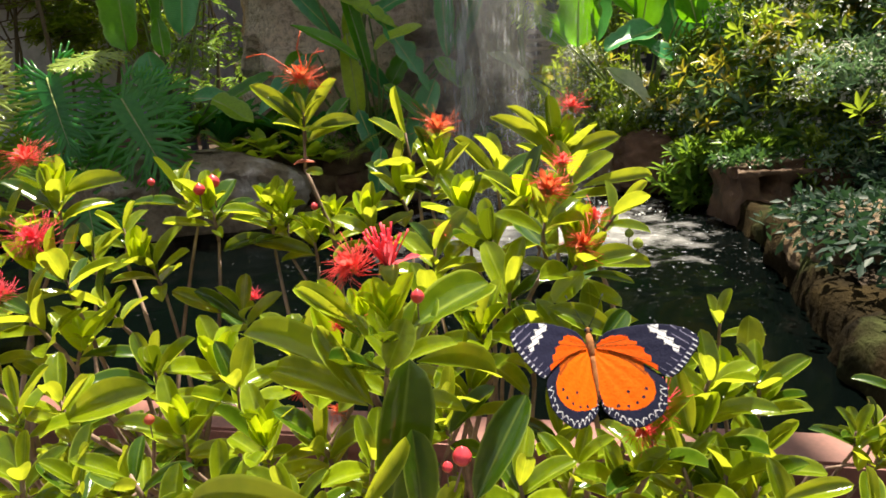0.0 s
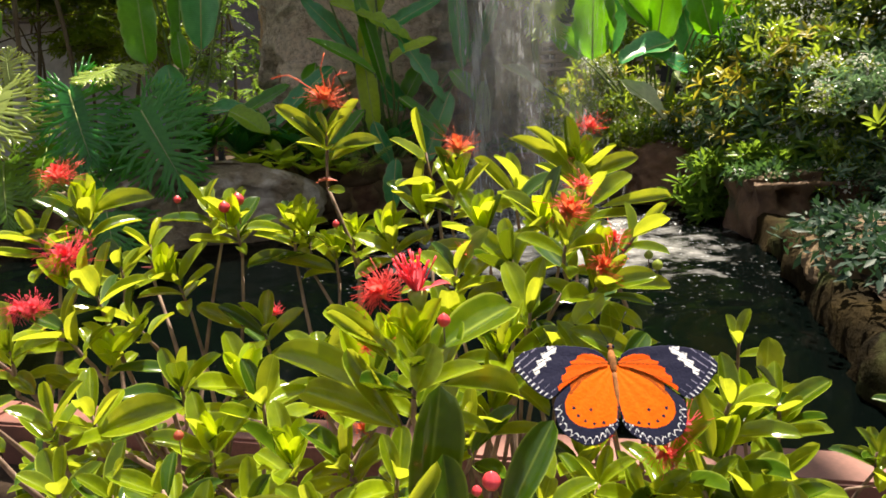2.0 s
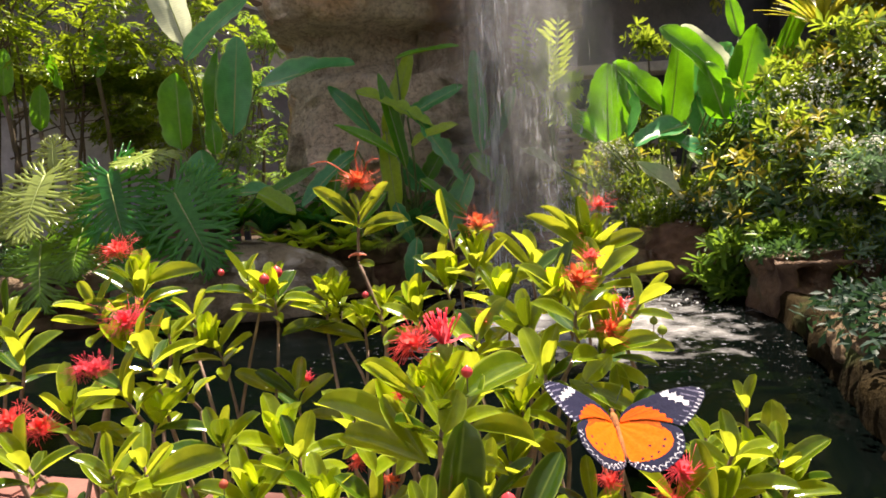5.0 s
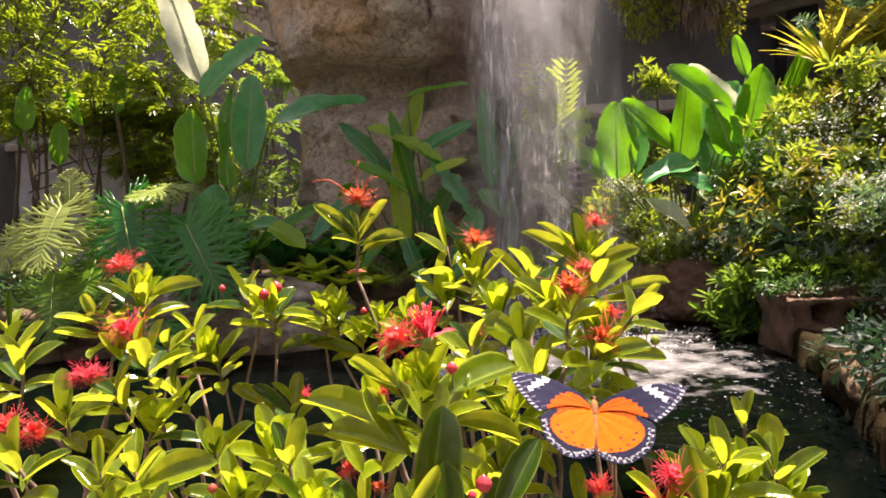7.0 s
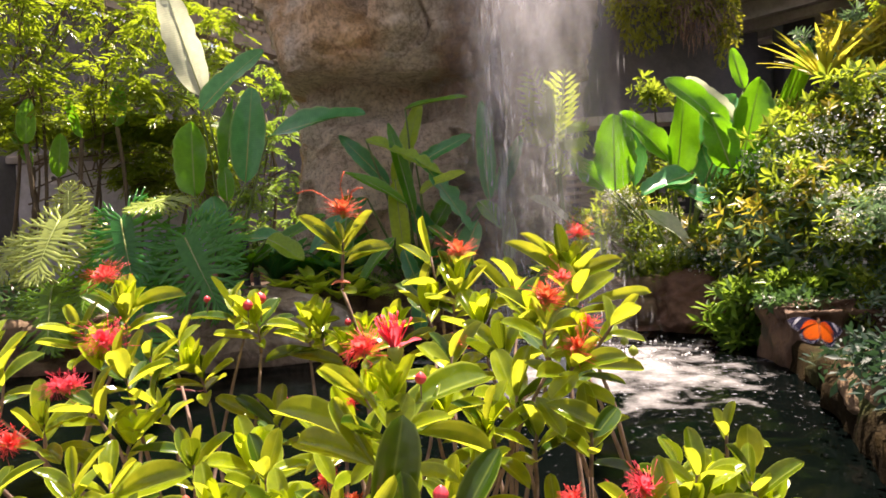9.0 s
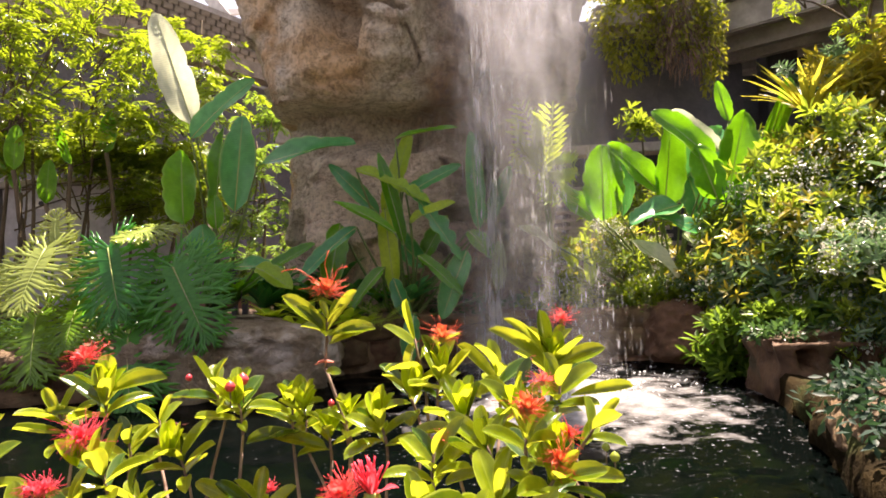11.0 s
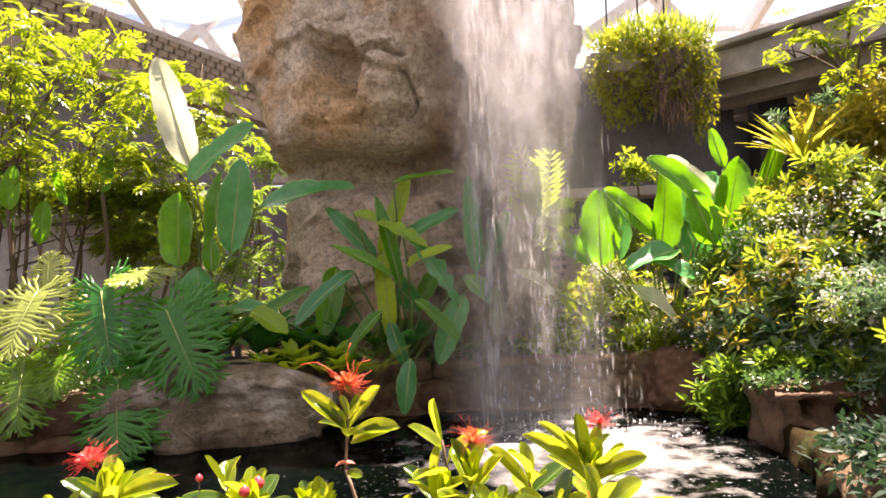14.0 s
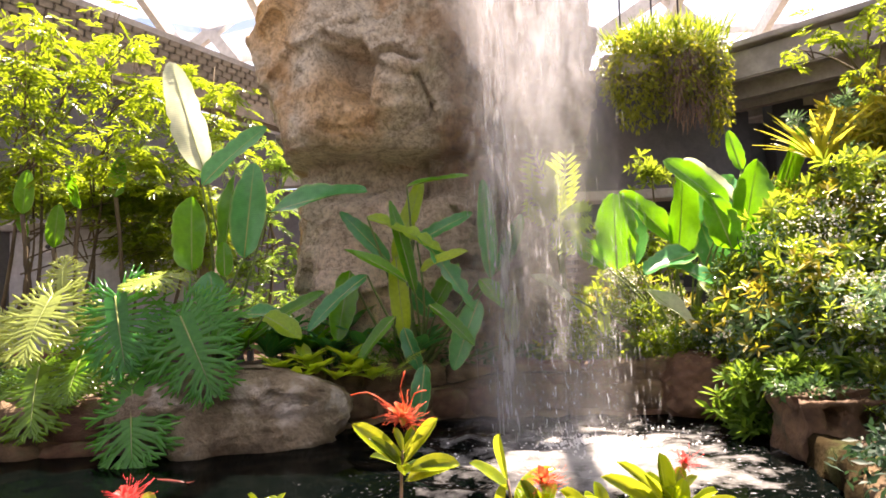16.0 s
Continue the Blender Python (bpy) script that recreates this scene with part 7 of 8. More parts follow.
shoot((-0.115, 0.300, 0.699), 0.036, 9, (0, 0, 1), 31)
shoot((-0.203, 0.290, 0.700), 0.032, 8, (0, 0, 1), 32)
shoot((-0.210, 0.270, 0.708), 0.03, 8, (-0.1, 0, 1), 33)
one_leaf((-0.194, 0.280, 0.698), (-0.153, 0.270, 0.719), 0.42)
shoot((-0.139, 0.280, 0.689), 0.032, 8, (0, 0, 1), 34)
shoot((-0.090, 0.260, 0.693), 0.032, 9, (0, 0, 1), 35)
shoot((-0.064, 0.260, 0.688), 0.03, 8, (-0.1, 0, 1), 36)
brush((-0.078, 0.300, 0.698), 0.008, M_RED, "red brush flower deep in the leaves", 13, 50, (-0.4, -0.5, 0.8))
brush((-0.058, 0.280, 0.695), 0.005, M_RED_DARK, "small red opening flower", 14, 30, (0, -0.5, 1))
brush((-0.077, 0.280, 0.689), 0.005, M_RED_DARK, "small faded red flower", 15, 30, (-0.3, -0.5, 1), 0, 0.0002, 0.8)
shoot((-0.176, 0.220, 0.704), 0.026, 9, (0, 0, 1), 37)
shoot((-0.154, 0.220, 0.700), 0.026, 9, (0, 0, 1), 38)
shoot((-0.132, 0.220, 0.702), 0.026, 9, (0, 0, 1), 39)
shoot((-0.098, 0.220, 0.692), 0.026, 9, (0, 0, 1), 40)
shoot((-0.115, 0.210, 0.687), 0.026, 9, (0, 0, 1), 41)
shoot((-0.065, 0.210, 0.693), 0.026, 9, (0, 0, 1), 42)
shoot((-0.338, 0.380, 0.746), 0.038, 8, (0, 0, 1), 43)
shoot((-0.377, 0.420, 0.765), 0.036, 7, (-0.2, 0, 1), 44)
brush((-0.296, 0.310, 0.724), 0.0115, M_RED, "red brush flower at the side of the shrub", 16, 70, (0, -0.6, 1))
brush((-0.269, 0.300, 0.723), 0.0105, M_RED, "red brush flower at the side of the shrub", 17, 70, (0.1, -0.6, 1))
brush((-0.255, 0.327, 0.750), 0.0095, M_PINKRED, "pink-red brush flower at the side of the shrub", 18, 60, (0, -0.6, 1))
shoot((-0.263, 0.320, 0.726), 0.034, 8, (0, 0, 1), 45)
shoot((-0.258, 0.270, 0.714), 0.03, 8, (0, 0, 1), 46)
shoot((-0.338, 0.330, 0.740), 0.034, 8, (0, 0, 1), 47)
one_leaf((-0.243, 0.340, 0.694), (-0.254, 0.330, 0.709), 0.45)
bud((-0.148, 0.270, 0.701), 0.0025, M_BRACT)

# the near centre, with the main flower
brush((-0.033, 0.205, 0.791), 0.0085, M_RED, "vivid red brush flower in full bloom", 19, 80, (-0.4, -0.5, 0.9))
brush((-0.020, 0.200, 0.791), 0.0165, M_PINKRED, "tall pink-red flower with upright stamens", 20, 8, (-0.1, 0.1, 1), 0, 0.00030, 0.14, 0.36)
shoot((-0.022, 0.200, 0.758), 0.034, 8, (0, 0, 1), 48, True, 1.1)
one_leaf((-0.028, 0.190, 0.752), (-0.083, 0.225, 0.770), 0.23, (0.3, -0.6, 0.75), 1)
one_leaf((-0.015, 0.210, 0.766), (0.018, 0.255, 0.770), 0.31, (-0.2, -0.8, 0.6), 2)
one_leaf((-0.013, 0.200, 0.757), (0.023, 0.230, 0.741), 0.3, (0, -0.6, 0.75), 1)
one_leaf((-0.021, 0.200, 0.768), (-0.022, 0.205, 0.783), 0.6, (0.2, -1, 0.2), 2)
one_leaf((-0.022, 0.190, 0.760), (-0.015, 0.195, 0.775), 0.6, (0.2, -1, 0.2), 2)
one_leaf((-0.031, 0.200, 0.771), (-0.058, 0.220, 0.782), 0.24)
one_leaf((-0.031, 0.200, 0.767), (-0.055, 0.215, 0.779), 0.2)
one_leaf((-0.027, 0.185, 0.749), (-0.045, 0.200, 0.772), 0.3, (-0.4, -0.6, 0.7), 3)
one_leaf((-0.028, 0.180, 0.752), (-0.069, 0.210, 0.755), 0.24)
bud((-0.012, 0.215, 0.776), 0.0026)
brush((-0.035, 0.210, 0.772), 0.0035, M_RED, "small red opening flower", 21, 30, (0, -0.7, 0.7))
brush((-0.041, 0.210, 0.768), 0.0028, M_RED, "small red opening flower", 22, 26, (0, -0.7, 0.7))
one_leaf((-0.019, 0.145, 0.739), (-0.011, 0.155, 0.778), 0.36, (0.3, -1, 0.1), 7)
one_leaf((0.004, 0.145, 0.741), (0.019, 0.155, 0.767), 0.33, (-0.5, -1, 0.2), 5)
one_leaf((-0.010, 0.140, 0.740), (-0.011, 0.145, 0.763), 0.4, (0.5, -1, 0.1), 7)
one_leaf((-0.026, 0.140, 0.744), (-0.014, 0.145, 0.763), 0.3, (0.4, -0.8, 0.3), 3)
one_leaf((-0.031, 0.135, 0.743), (-0.080, 0.150, 0.745), 0.3, (0, -0.5, 0.9), 1)
bud((0.001, 0.142, 0.757), 0.0026, None, (-0.3, 0, -1))
bud((-0.003, 0.145, 0.752), 0.0015)
shoot((-0.009, 0.150, 0.724), 0.026, 8, (0, 0, 1), 49)
shoot((0.015, 0.300, 0.725), 0.034, 9, (0, 0, 1), 50)
shoot((0.007, 0.280, 0.701), 0.032, 9, (0.1, 0, 1), 51)
shoot((-0.005, 0.260, 0.700), 0.028, 9, (0, 0, 1), 52)
shoot((0.033, 0.330, 0.735), 0.036, 9, (0, 0, 1), 53)
shoot((-0.050, 0.280, 0.722), 0.034, 8, (0, 0, 1), 54)
shoot((-0.083, 0.310, 0.716), 0.034, 8, (0, 0, 1), 55)
shoot((-0.012, 0.310, 0.732), 0.034, 8, (0, 0, 1), 56)
shoot((0.042, 0.290, 0.725), 0.032, 8, (0, 0, 1), 57)
shoot((0.024, 0.220, 0.691), 0.026, 8, (0, 0, 1), 58)
shoot((-0.036, 0.230, 0.698), 0.026, 8, (0, 0, 1), 59)

# round the butterfly's perch and to the right
one_leaf((0.068, 0.265, 0.731), (0.083, 0.275, 0.744), 0.46, (-0.3, -1, 0.3), 5)
one_leaf((0.046, 0.280, 0.745), (0.073, 0.265, 0.740), 0.42, (0, -0.7, 0.7))
one_leaf((0.042, 0.290, 0.746), (0.054, 0.270, 0.733), 0.4)
shoot((0.071, 0.290, 0.723), 0.03, 7, (0, 0, 1), 60)
brush((0.085, 0.238, 0.716), 0.0085, M_PINKRED, "pink-red brush flower under the butterfly", 23, 80, (0.2, -0.6, 0.9))
brush((0.078, 0.232, 0.706), 0.0075, M_RED, "red brush flower with long stray stamens", 24, 46, (0.1, -0.7, 0.5), 3)
brush((0.054, 0.250, 0.707), 0.006, M_RED, "small red flower under the perch", 25, 40, (0, -0.7, 0.6))
shoot((0.082, 0.235, 0.697), 0.03, 8, (0, 0, 1), 61)
one_leaf((0.099, 0.235, 0.701), (0.094, 0.245, 0.729), 0.36, (-0.3, -1, 0.3), 0)
shoot((0.109, 0.250, 0.694), 0.032, 9, (0, 0, 1), 62)
shoot((0.138, 0.290, 0.689), 0.032, 9, (0, 0, 1), 63)
one_leaf((0.168, 0.330, 0.686), (0.172, 0.335, 0.713), 0.58, (0.1, -1, 0.2), 2)
one_leaf((0.164, 0.325, 0.668), (0.192, 0.330, 0.684), 0.42, (0, -0.8, 0.6), 0)
one_leaf((0.127, 0.280, 0.698), (0.125, 0.285, 0.718), 0.5, (0.1, -1, 0.2), 2)
shoot((0.179, 0.330, 0.663), 0.03, 8, (0.2, 0, 1), 64)
bud((0.168, 0.328, 0.653), 0.0026)
bud((0.174, 0.330, 0.665), 0.0018)
bud((0.173, 0.325, 0.656), 0.0022, M_CALYX)
shoot((0.175, 0.380, 0.692), 0.026, 5, (0.2, 0, 1), 65)
shoot((0.126, 0.320, 0.694), 0.03, 6, (0, 0, 1), 66)
one_leaf((0.144, 0.280, 0.665), (0.168, 0.280, 0.670), 0.3)
shoot((0.150, 0.270, 0.668), 0.028, 8, (0.2, 0, 1), 67)
shoot((0.095, 0.230, 0.686), 0.028, 8, (0, 0, 1), 68)
shoot((0.113, 0.230, 0.682), 0.03, 8, (0, 0, 1), 69)
shoot((0.127, 0.230, 0.676), 0.028, 8, (0.1, 0, 1), 70)
shoot((0.069, 0.230, 0.684), 0.026, 8, (0, 0, 1), 71)
shoot((0.051, 0.235, 0.687), 0.028, 8, (0, 0, 1), 72)
shoot((0.048, 0.260, 0.686), 0.03, 8, (0, 0, 1), 73)
one_leaf((0.102, 0.170, 0.718), (0.120, 0.165, 0.727), 0.34, (0, -0.6, 0.8), 1)
shoot((0.112, 0.180, 0.700), 0.026, 8, (0, 0, 1), 74)
shoot((0.154, 0.290, 0.694), 0.03, 8, (0, 0, 1), 75)
shoot((0.117, 0.260, 0.711), 0.03, 8, (0, 0, 1), 76)
shoot((0.332, 0.460, 0.552), 0.034, 8, (-0.1, 0, 1), 77)
shoot((0.348, 0.450, 0.541), 0.034, 8, (0.1, 0, 1), 78)
one_leaf((0.333, 0.460, 0.544), (0.303, 0.460, 0.561), 0.28)
for n, (p, z) in enumerate((((-0.022, 0.200, 0.771), .02), ((-0.031, 0.205, 0.773), .014), ((-0.182, 0.470, 0.767), .03), ((-0.283, 0.450, 0.780), .032), ((-0.136, 0.475, 0.759), .026), ((-0.231, 0.450, 0.730), .028), ((-0.250, 0.360, 0.754), .026), ((-0.223, 0.350, 0.705), .026), ((-0.140, 0.350, 0.686), .028), ((-0.007, 0.450, 0.787), .03), ((0.082, 0.445, 0.794), .03), ((0.066, 0.310, 0.768), .022), ((0.014, 0.300, 0.722), .024), ((-0.011, 0.300, 0.733), .024), ((0.136, 0.285, 0.690), .024), ((0.176, 0.325, 0.664), .024), ((0.105, 0.245, 0.695), .022), ((-0.089, 0.255, 0.693), .022), ((-0.134, 0.275, 0.689), .022), ((-0.102, 0.470, 0.738), .026), ((0.051, 0.395, 0.770), .026))):
    sprout(p, z, 5, n + 3)
shoot((-0.125, 0.472, 0.757), 0.034, 9, (0.1, 0, 1), 181)
sprout((-0.123, 0.468, 0.760), 0.026, 5, 41)
shoot((-0.087, 0.468, 0.752), 0.03, 8, (0.1, 0, 1), 182)
sprout((-0.086, 0.465, 0.754), 0.022, 5, 42)
shoot((-0.056, 0.440, 0.754), 0.034, 9, (-0.1, 0, 1), 183)
sprout((-0.055, 0.436, 0.757), 0.026, 5, 43)
sprout((-0.029, 0.460, 0.770), 0.03, 5, 44)
sprout((0.011, 0.415, 0.764), 0.028, 5, 45)
# bright leaves that rise round the main flower
for b, t, w in (((-0.044, 0.220, 0.749), (-0.054, 0.225, 0.771), .34), ((-0.049, 0.230, 0.740), (-0.070, 0.240, 0.752), .3), ((-0.040, 0.230, 0.764), (-0.053, 0.235, 0.777), .3), ((-0.059, 0.240, 0.720), (-0.068, 0.245, 0.736), .4), ((-0.046, 0.220, 0.728), (-0.032, 0.225, 0.742), .4), ((-0.082, 0.270, 0.713), (-0.065, 0.270, 0.727), .36), ((-0.033, 0.200, 0.745), (-0.040, 0.205, 0.763), .36)):
    one_leaf(b, t, w, (0.2, -0.5, 0.9), 10 if w < .35 else 2)
# lower filling shoots that hide the ground below
for k in range(80):
    shoot((-0.40 + 0.78 * ((k * 0.618) % 1.0), 0.24 + 0.24 * ((k * 0.381) % 1.0), 0.47 + 0.15 * ((k * 0.27) % 1.0)), 0.034, 8, (0, 0, 1), 100 + k)


def finish_shrub():
    """Nearest leaves one by one, the rest in one mesh; twigs and the main branches."""
    near = sorted(range(len(LEAF_SLOTS)), key=lambda i: LEAF_SLOTS[i][2])
    singly, rest = near[:300], near[300:]
    for i in singly:
        m, k, _ = LEAF_SLOTS[i]
        child("leaf", UNIT_LEAVES[k], shrub_thing, "", m)
    pieces, tones = [], []
    for i in rest:
        m, k, _ = LEAF_SLOTS[i]
        me = UNIT_LEAVES[k]
        tones += [k // 5] * len(me.polygons)
        pieces.append(([m @ v.co for v in me.vertices], [tuple(p.vertices) for p in me.polygons]))
    ob = child("foliage", across(mesh_of("foliage", *joined(pieces), [M_SHRUB_FILL, M_SHRUB_SHADE, M_SHRUB_YOUNG], tones), 9 * len(pieces)), shrub_thing, "further glossy leaves of the shrub")
    ob["kind"] = "stuff"
    tw = child("twig", mesh_of("twig", *joined(TWIGS), M_TWIG), shrub_thing, "thin grey-brown twigs")
    tw["kind"] = "stuff"
    for n, h in enumerate(HUBS):
        pts = arc(Vector((0.02 * math.sin(n * 2), 0.02 * math.cos(n * 3), -0.02)), h - ROOT, 0.05, 8, (0.5 * math.sin(n), 0.4, 0.2))
        child("branch", mesh_of("branch", *tube(pts, [0.007, 0.0065, 0.006, 0.0055, 0.005, 0.0045, 0.004, 0.0034, 0.0028], 8), M_TWIG), shrub_thing)


finish_shrub()


# ---- the butterfly ----
M_ORANGE = leafy("wing_orange", (0.84, 0.148, 0.010), (0.86, 0.158, 0.011), (0.9, 0.2, 0.014), 0.6, 0.25, 700, spec=0.06)
M_ORANGE_RED = leafy("wing_red_orange", (0.84, 0.105, 0.010), (0.86, 0.115, 0.012), (0.9, 0.13, 0.015), 0.6, 0.25, 700, spec=0.06)
M_WINGBLUE = leafy("wing_grey_blue", (0.16, 0.15, 0.26), (0.2, 0.19, 0.3), (0.2, 0.2, 0.3), 0.7, 0.1, 700, spec=0.1)
M_BLACK = leafy("wing_black", (0.014, 0.015, 0.036), (0.02, 0.021, 0.05), (0.03, 0.03, 0.07), 0.6, 0.06, 700, spec=0.05)
M_WINGWHITE = leafy("wing_white", (0.78, 0.79, 0.9), (0.8, 0.81, 0.92), (0.7, 0.7, 0.75), 0.6, 0.2, 700, spec=0.06)
M_VEIN = leafy("wing_vein", (0.36, 0.07, 0.012), (0.38, 0.08, 0.012), (0.4, 0.1, 0.02), 0.6, 0.2, 700, spec=0.06)
M_BODY = surface("butterfly_body", (0.10, 0.035, 0.010), (0.40, 0.15, 0.035), 300, 1500, 0.9, 0.5, bump_dist=0.0004)


def inside(p, poly):
    x, y = p
    hit = False
    for (x0, y0), (x1, y1) in zip(poly, poly[1:] + poly[:1]):
        if (y0 > y) != (y1 > y) and x < x0 + (y - y0) * (x1 - x0) / (y1 - y0):
            hit = not hit
    return hit


def edge_dist(p, line):
    best = 1e9
    P0 = Vector(p)
    for a, b in zip(line, line[1:]):
        a, b = Vector(a), Vector(b)
        d = b - a
        t = max(0, min(1, (P0 - a).dot(d) / max(d.length_squared, 1e-9)))
        best = min(best, (P0 - a - d * t).length)
    return best


FORE = [(0, 2), (8, -8), (25, -32), (60, -48), (95, -52), (170, -50), (235, -44), (310, -26), (370, 0), (400, 28), (410, 52), (400, 82), (368, 112), (340, 140), (300, 172), (262, 190), (235, 178), (190, 128), (120, 72), (50, 34), (5, 18)]
HIND = [(0, 8), (60, 30), (120, 58), (170, 95), (215, 140), (245, 178), (255, 210), (250, 250), (240, 292), (215, 330), (180, 352), (140, 372), (100, 372), (62, 358), (28, 322), (4, 288), (-6, 200), (-4, 80)]
FORE_ORANGE = [(0, 2), (30, -18), (70, -26), (112, -22), (138, -8), (140, 8), (166, 18), (164, 36), (188, 50), (184, 72), (206, 88), (202, 112), (222, 132), (215, 152), (190, 128), (120, 72), (50, 34), (5, 18)]
HIND_ORANGE = [(0, 8), (60, 36), (112, 66), (160, 112), (188, 150), (206, 190), (206, 235), (192, 262), (160, 290), (120, 300), (80, 298), (40, 290), (10, 270), (-2, 200), (0, 80)]
BAND = [(226, -40), (268, -36), (266, -14), (294, -2), (286, 20), (314, 34), (304, 54), (326, 72), (316, 96), (298, 84), (296, 62), (270, 52), (274, 32), (250, 20), (256, 0), (232, -10)]
HIND = [(x if x > 30 else x - 12, y * 0.93) for x, y in HIND]
HIND_ORANGE = [(x if x > 10 else x - 12, y * 0.93) for x, y in HIND_ORANGE]
MM = 0.0000965


def swing(poly, deg):
    """Turn an outline about the hinge, so that the wing reaches further forward."""
    c, s = math.cos(radians(deg)), math.sin(radians(deg))
    return [(x * c + y * s, y * c - x * s) for x, y in poly]


def fore_kind(p):
    if inside(p, FORE_ORANGE):
        for end in ((230, 130), (210, 40), (160, 0)):
            if edge_dist(p, [(0, 4), end]) < 2.6:
                return 3
        return 4
    if inside(p, BAND) and math.sin(p[0] * 0.16 - p[1] * 0.22) < 0.93:
        return 2
    d = edge_dist(p, FORE[8:16])
    if 4 < d < 22 and math.sin((p[0] - p[1]) * 0.21) > 0.78:
        return 2
    if 20 < d < 25 and math.sin((p[0] - p[1]) * 0.21) > -0.2:
        return 5
    if 34 < d < 60 and math.sin((p[0] - p[1]) * 0.15 + 1) > 0.93:
        return 5
    return 1


def hind_kind(p):
    for c in ((52, 258), (92, 262), (128, 252), (156, 232), (172, 200), (100, 205)):
        if math.hypot(p[0] - c[0], p[1] - c[1]) < 6.5:
            return 1
    if inside(p, HIND_ORANGE):
        if edge_dist(p, [(10, 14), (70, 44), (125, 80), (180, 140)]) < 6 and p[0] > 50:
            return 3
        return 0
    if p[0] < 178 and p[1] < 130 and edge_dist(p, HIND[0:5]) < 30:
        return 3
    d = edge_dist(p, HIND[6:16])
    ang = math.atan2(p[1] - 150, p[0] - 60)
    tooth = abs(((ang * 6.8) % 1.0) - 0.5) * 2
    if p[1] > 190 and abs(d - 5 - 24 * (1 - tooth ** 2.4)) < 1.7 + 1.3 * tooth:
        return 2
    return 1


def wing(name, outline, kind, sign, z, parent, label, turn=0.0):
    """A wing of fine square scales in its colours, hinged on the y axis."""
    step = 3.2
    xs, ys = [p[0] for p in outline], [p[1] for p in outline]
    verts, faces, idx, at = [], [], [], {}
    for i in range(int((max(xs) - min(xs)) / step) + 1):
        for j in range(int((max(ys) - min(ys)) / step) + 1):
            p = (min(xs) + (i + 0.5) * step, min(ys) + (j + 0.5) * step)
            if not inside(p, outline):
                continue
            q = []
            for a, b in ((0, 0), (1, 0), (1, 1), (0, 1)):
                key = (i + a, j + b)
                if key not in at:
                    at[key] = len(verts)
                    x, y = min(xs) + key[0] * step, min(ys) + key[1] * step
                    r = math.hypot(x, y)
                    x, y = swing([(x, y)], turn)[0]
                    verts.append((sign * x * MM, -y * MM, z + 0.0009 * math.sin(r / 410 * 3.1) + 0.00005 * math.sin(math.atan2(y, x + 30) * 22)))
                q.append(at[key])
            faces.append(tuple(q) if sign < 0 else tuple(q[::-1]))
            idx.append(kind(p))
    ob = child(name, mesh_of(name, verts, faces, [M_ORANGE, M_BLACK, M_WINGWHITE, M_VEIN, M_ORANGE_RED, M_WINGBLUE], idx), parent, label)
    s = ob.modifiers.new("thickness", "SOLIDIFY")
    s.thickness, s.offset = 0.00012, 0
    return ob


butterfly = thing("butterfly", (0.07, 0.235, 0.74), "orange butterfly with black wing edges and white bands", "butterfly")
WINGS = []
for sg in (-1, 1):
    hinge = Vector((sg * 0.0019, 0, 0.0006))
    fw = wing("forewing", FORE, fore_kind, sg, 0.0004, butterfly, "orange forewing with black tip and white band", 5)
    hw = wing("hindwing", HIND, hind_kind, sg, 0.0, butterfly, "orange hindwing with scalloped black and white edge")
    WINGS += [(fw, sg, hinge), (hw, sg, hinge)]
child("thorax", mesh_of("thorax", *tube([(0, y, z) for y, z in ((0.0055, 0), (0.004, 0), (0.001, 0.0003), (-0.003, 0), (-0.005, 0))], [0.0009, 0.0015, 0.0018, 0.0016, 0.0010], 12), M_BODY), butterfly, "furry orange-brown thorax")
child("abdomen", mesh_of("abdomen", *tube([(0, -0.0045 - 0.0026 * i, 0.0011 - 0.0001 * i) for i in range(8)], [0.0009, 0.0010, 0.0011, 0.0011, 0.0010, 0.0009, 0.0007, 0.0003], 10), M_BODY), butterfly, "slim banded abdomen")
child("head", mesh_of("head", *tube([(0, 0.0052, 0), (0, 0.0062, 0), (0, 0.0075, 0), (0, 0.0083, 0)], [0.0008, 0.0012, 0.0011, 0.0004], 10), M_BODY), butterfly)
for sg in (-1, 1):
    child("antenna", mesh_of("antenna", *tube([(sg * 0.0005, 0.008, 0.0004), (sg * 0.004, 0.014, 0.002), (sg * 0.007, 0.020, 0.003), (sg * 0.0078, 0.0215, 0.003)], [0.00012, 0.0001, 0.00013, 0.0003], 5), M_BLACK), butterfly, "thin dark antenna")
    child("eye", mesh_of("eye", *tube([(sg * 0.0007, 0.0068, 0.0004), (sg * 0.0013, 0.0069, 0.0005), (sg * 0.0016, 0.007, 0.0005)], [0.0007, 0.0008, 0.0003], 8), M_BLACK), butterfly, "dark round eye")
    for k in range(2):
        child("leg", mesh_of("leg", *tube([(sg * 0.001, 0.002 - 0.003 * k, -0.0015), (sg * 0.004, 0.003 - 0.004 * k, -0.004), (sg * 0.005, 0.003 - 0.005 * k, -0.008)], 0.00018, 4), M_BLACK), butterfly)


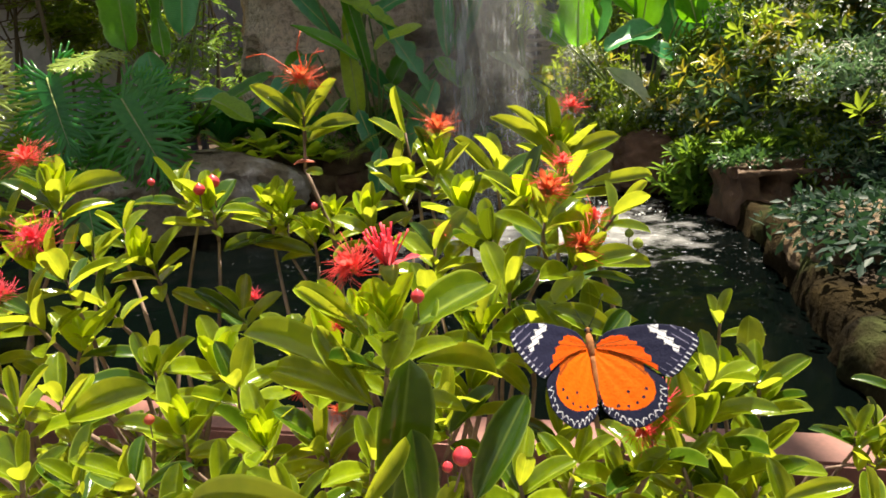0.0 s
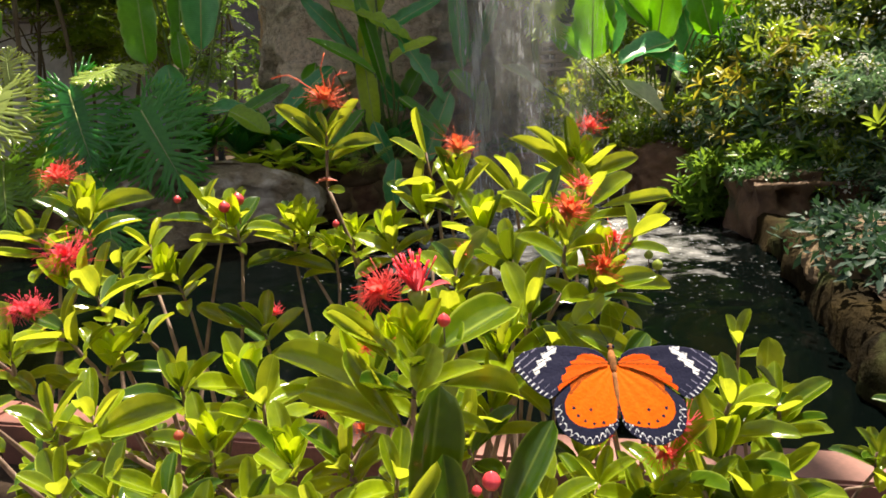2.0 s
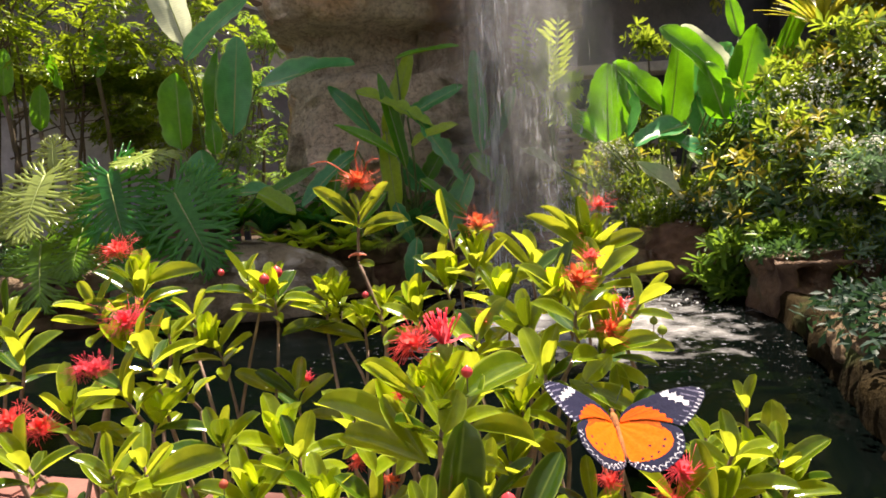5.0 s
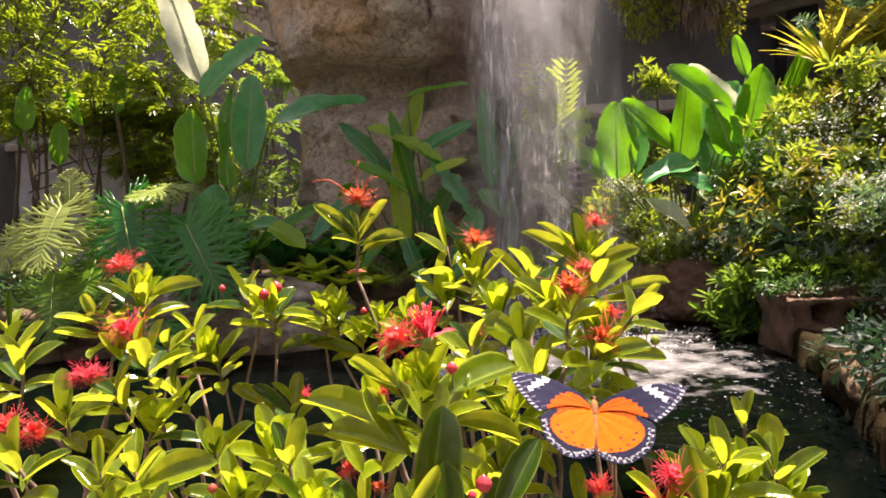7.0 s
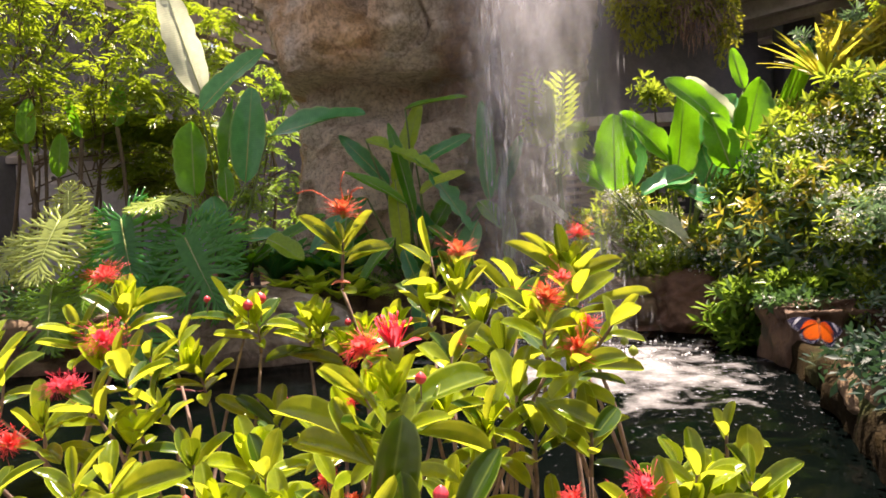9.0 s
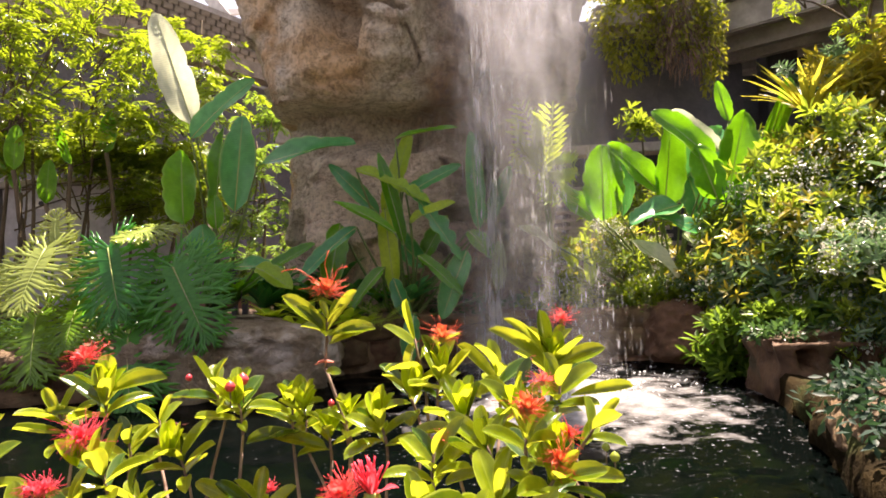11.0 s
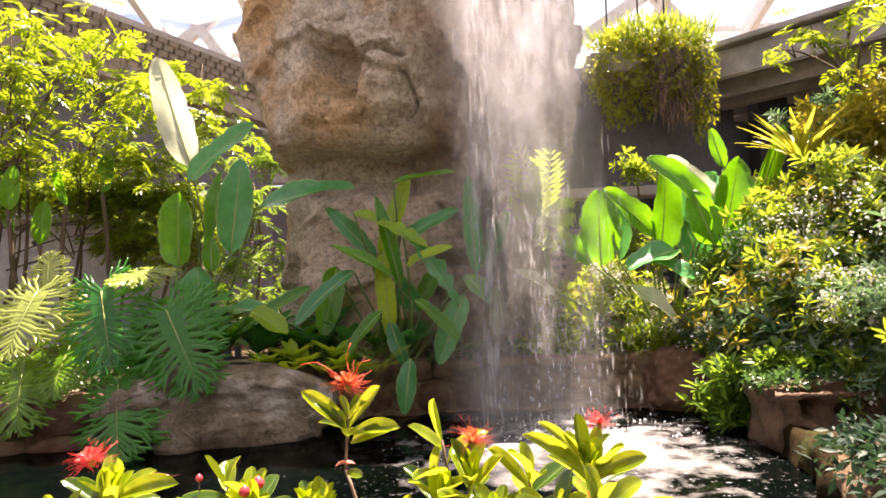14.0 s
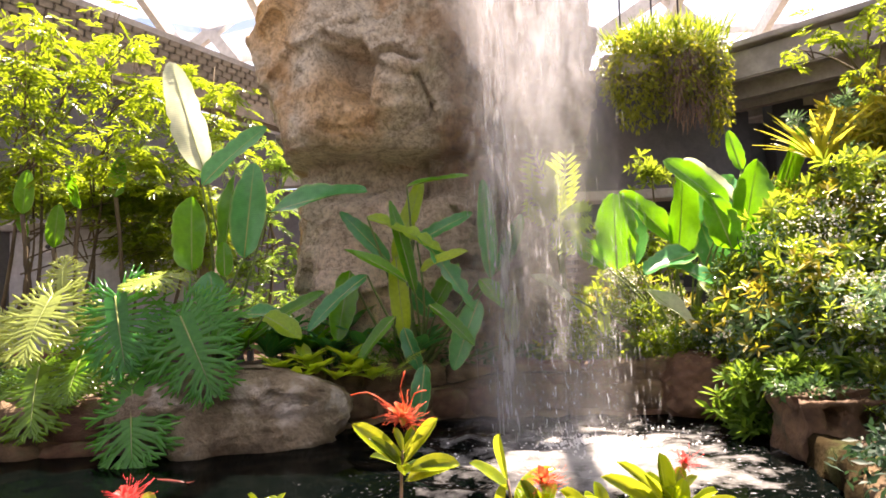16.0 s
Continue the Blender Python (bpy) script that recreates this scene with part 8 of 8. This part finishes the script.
def motions():
    """All that moves: the butterfly with its wings, and the falling strands of water."""
    walk(butterfly, [
        (0, pose(0.0560, 0.2350, 0.7440, 49.2, -0.1, 0.5)),
        (0.2, pose(0.0570, 0.2350, 0.7470, 49.4, 2.8, -0.1)),
        (0.5, pose(0.0560, 0.2350, 0.7440, 49.6, 4.7, -0.4)),
        (1, pose(0.0550, 0.2350, 0.7460, 49.9, 4.7, 0.0)),
        (1.5, pose(0.0560, 0.2350, 0.7450, 50.1, 2.8, 0.8)),
        (2, pose(0.0560, 0.2350, 0.7470, 48.3, 2.8, 1.0)),
        (2.5, pose(0.0550, 0.2350, 0.7510, 34.7, 5.7, 0.6)),
        (3, pose(0.0540, 0.2350, 0.7490, 29.6, 5.7, 1.0)),
        (3.5, pose(0.0550, 0.2350, 0.7470, 14.9, 4.7, 1.6)),
        (4, pose(0.0550, 0.2350, 0.7460, 16.5, 4.7, 1.9)),
        (4.5, pose(0.0530, 0.2330, 0.7480, 14.0, 4.7, 2.3)),
        (4.7, pose(0.0530, 0.2350, 0.7460, 20.7, 5.9, 2.3)),
        (5.2, pose(0.0550, 0.2350, 0.7430, 23.6, 5.9, 2.6)),
        (5.7, pose(0.0540, 0.2350, 0.7430, 24.6, 7.8, 2.7)),
        (6.2, pose(0.0520, 0.2350, 0.7440, 27.5, 10.8, 2.8)),
        (6.5, pose(0.0510, 0.2350, 0.7460, 30.0, 14.7, 2.7)),
        (6.8, pose(0.0490, 0.2350, 0.7520, 31.3, 26.7, 2.2)),
        (6.9, pose(0.0490, 0.2350, 0.7510, 31.5, 28.7, 2.2)),
        (7, pose(0.0510, 0.2350, 0.7500, 30.9, 20.7, 2.9)),
        (7.1, pose(0.0550, 0.2400, 0.7480, 35.1, 8.7, 3.5)),
        (7.2, pose(0.0570, 0.2500, 0.7460, 52.1, 17.6, 3.1)),
        (7.3, pose(0.0540, 0.2700, 0.7390, 51.9, 27.6, 2.5)),
        (7.4, pose(0.0810, 0.2900, 0.7600, 57.1, 22.6, 2.9)),
        (7.5, pose(0.0960, 0.3100, 0.7650, 57.3, 12.6, 3.4)),
        (7.6, pose(0.1050, 0.3400, 0.7550, 52.2, 22.6, 2.9)),
        (7.7, pose(0.1430, 0.3700, 0.7310, 62.4, 10.6, 3.5)),
        (7.8, pose(0.1580, 0.3900, 0.6920, 52.3, 22.6, 3.0)),
        (7.9, pose(0.1760, 0.4200, 0.6990, 52.6, 2.7, 3.9)),
        (8, pose(0.1930, 0.4400, 0.6880, 62.6, 12.7, 3.4)),
        (8.1, pose(0.2030, 0.4600, 0.6920, 62.5, 22.7, 3.0)),
        (8.2, pose(0.2190, 0.5000, 0.7030, 57.7, -12.3, 4.5)),
        (8.3, pose(0.2490, 0.5400, 0.7040, 62.8, 2.7, 3.9)),
        (8.4, pose(0.2870, 0.5800, 0.6800, 62.8, 12.7, 3.5)),
        (8.5, pose(0.2960, 0.6200, 0.6850, 62.9, 2.7, 3.8)),
        (8.6, pose(0.3310, 0.6600, 0.6630, 63.0, 7.7, 3.7)),
        (8.7, pose(0.3450, 0.7000, 0.6690, 63.0, 2.7, 3.9)),
        (8.8, pose(0.3900, 0.7600, 0.6660, 63.1, 2.7, 3.8)),
        (8.9, pose(0.4380, 0.8200, 0.6790, 63.2, 2.7, 3.8)),
        (9, pose(0.4920, 0.8800, 0.6790, 63.3, 12.7, 3.5)),
        (9.1, pose(0.5500, 0.9400, 0.6880, 63.4, 12.7, 3.5)),
        (9.2, pose(0.6150, 1.0000, 0.6810, 58.4, 17.7, 3.3)),
        (9.3, pose(0.6830, 1.0600, 0.6840, 58.5, 17.7, 3.3)),
        (9.4, pose(0.7470, 1.1000, 0.6800, 58.6, 17.7, 3.3)),
        (9.6, pose(0.9280, 1.2000, 0.6570, 48.8, 22.7, 3.1)),
        (9.8, pose(1.1270, 1.2500, 0.6280, 39.0, 22.7, 3.1)),
        (10, pose(1.2870, 1.2500, 0.6070, 29.2, 22.7, 3.1)),
        (10.4, pose(1.4910, 1.2000, 0.5170, 19.5, 22.8, 3.1)),
        (16, pose(1.4990, 1.2000, 0.5310, 19.9, 22.8, 3.1)),
    ])
    opening = [
        (0, 34, 12),
        (0.2, 20, 8),
        (0.5, 6, 4),
        (1, 2, 2),
        (1.5, 4, 3),
        (2, 5, 5),
        (2.5, 10, 8),
        (3, 16, 15),
        (3.5, 20, 18),
        (4, 34, 30),
        (4.5, 12, 13),
        (4.7, 52, 54),
        (5.2, 20, 22),
        (5.7, 55, 55),
        (6.2, 20, 28),
        (6.5, 30, 55),
        (6.8, 2, 74),
        (6.9, 0, 64),
        (7, 6, 46),
        (7.1, 52, 56),
        (7.2, 2, 0),
        (7.3, -22, -15),
        (7.4, 25, 60),
        (7.5, 82, 8),
        (7.6, 70, 70),
        (7.7, 18, 18),
        (7.8, -30, -30),
        (7.9, 56, 54),
        (8, 6, 6),
        (8.1, 34, 20),
        (8.2, 72, 66),
        (8.3, 60, 75),
        (8.4, -20, -10),
        (8.5, 66, 66),
        (8.6, -20, -15),
        (8.7, 62, 62),
        (8.8, -15, -15),
        (8.9, 60, 60),
        (9, -15, -15),
        (9.1, 60, 60),
        (9.2, -15, -15),
        (9.3, 60, 60),
        (9.4, -15, -15),
        (9.6, 50, 50),
        (9.8, 0, 0),
        (10, 50, 50),
        (10.4, 10, 10),
        (16, 10, 10),
    ]
    for ob, sg, hinge in WINGS:
        walk(ob, [(t, pose(hinge.x, hinge.y, hinge.z, 0, -sg * (l if sg < 0 else r), 0)) for t, l, r in opening])
    # each burst falls in front of the rock and is lifted again inside it
    for k, ob in enumerate(FALLING):
        period, rows, t = 1.0, [], -k * 0.1
        while t < 17.0:
            for dt, y, z in ((0.0, 4.42, 3.6), (0.15, 4.38, 3.1), (0.3, 4.32, 2.35), (0.45, 4.26, 1.3), (0.6, 4.2, -0.1), (0.68, 4.2, -1.0), (0.76, 5.25, -0.9), (0.84, 5.3, 1.0), (0.94, 5.25, 2.9)):
                rows.append((t + dt, pose(-0.5 if y > 5 else 0, y, z)))
            t += period
        walk(ob, [(a, m) for a, m in rows if -0.6 < a < 16.9])


motions()
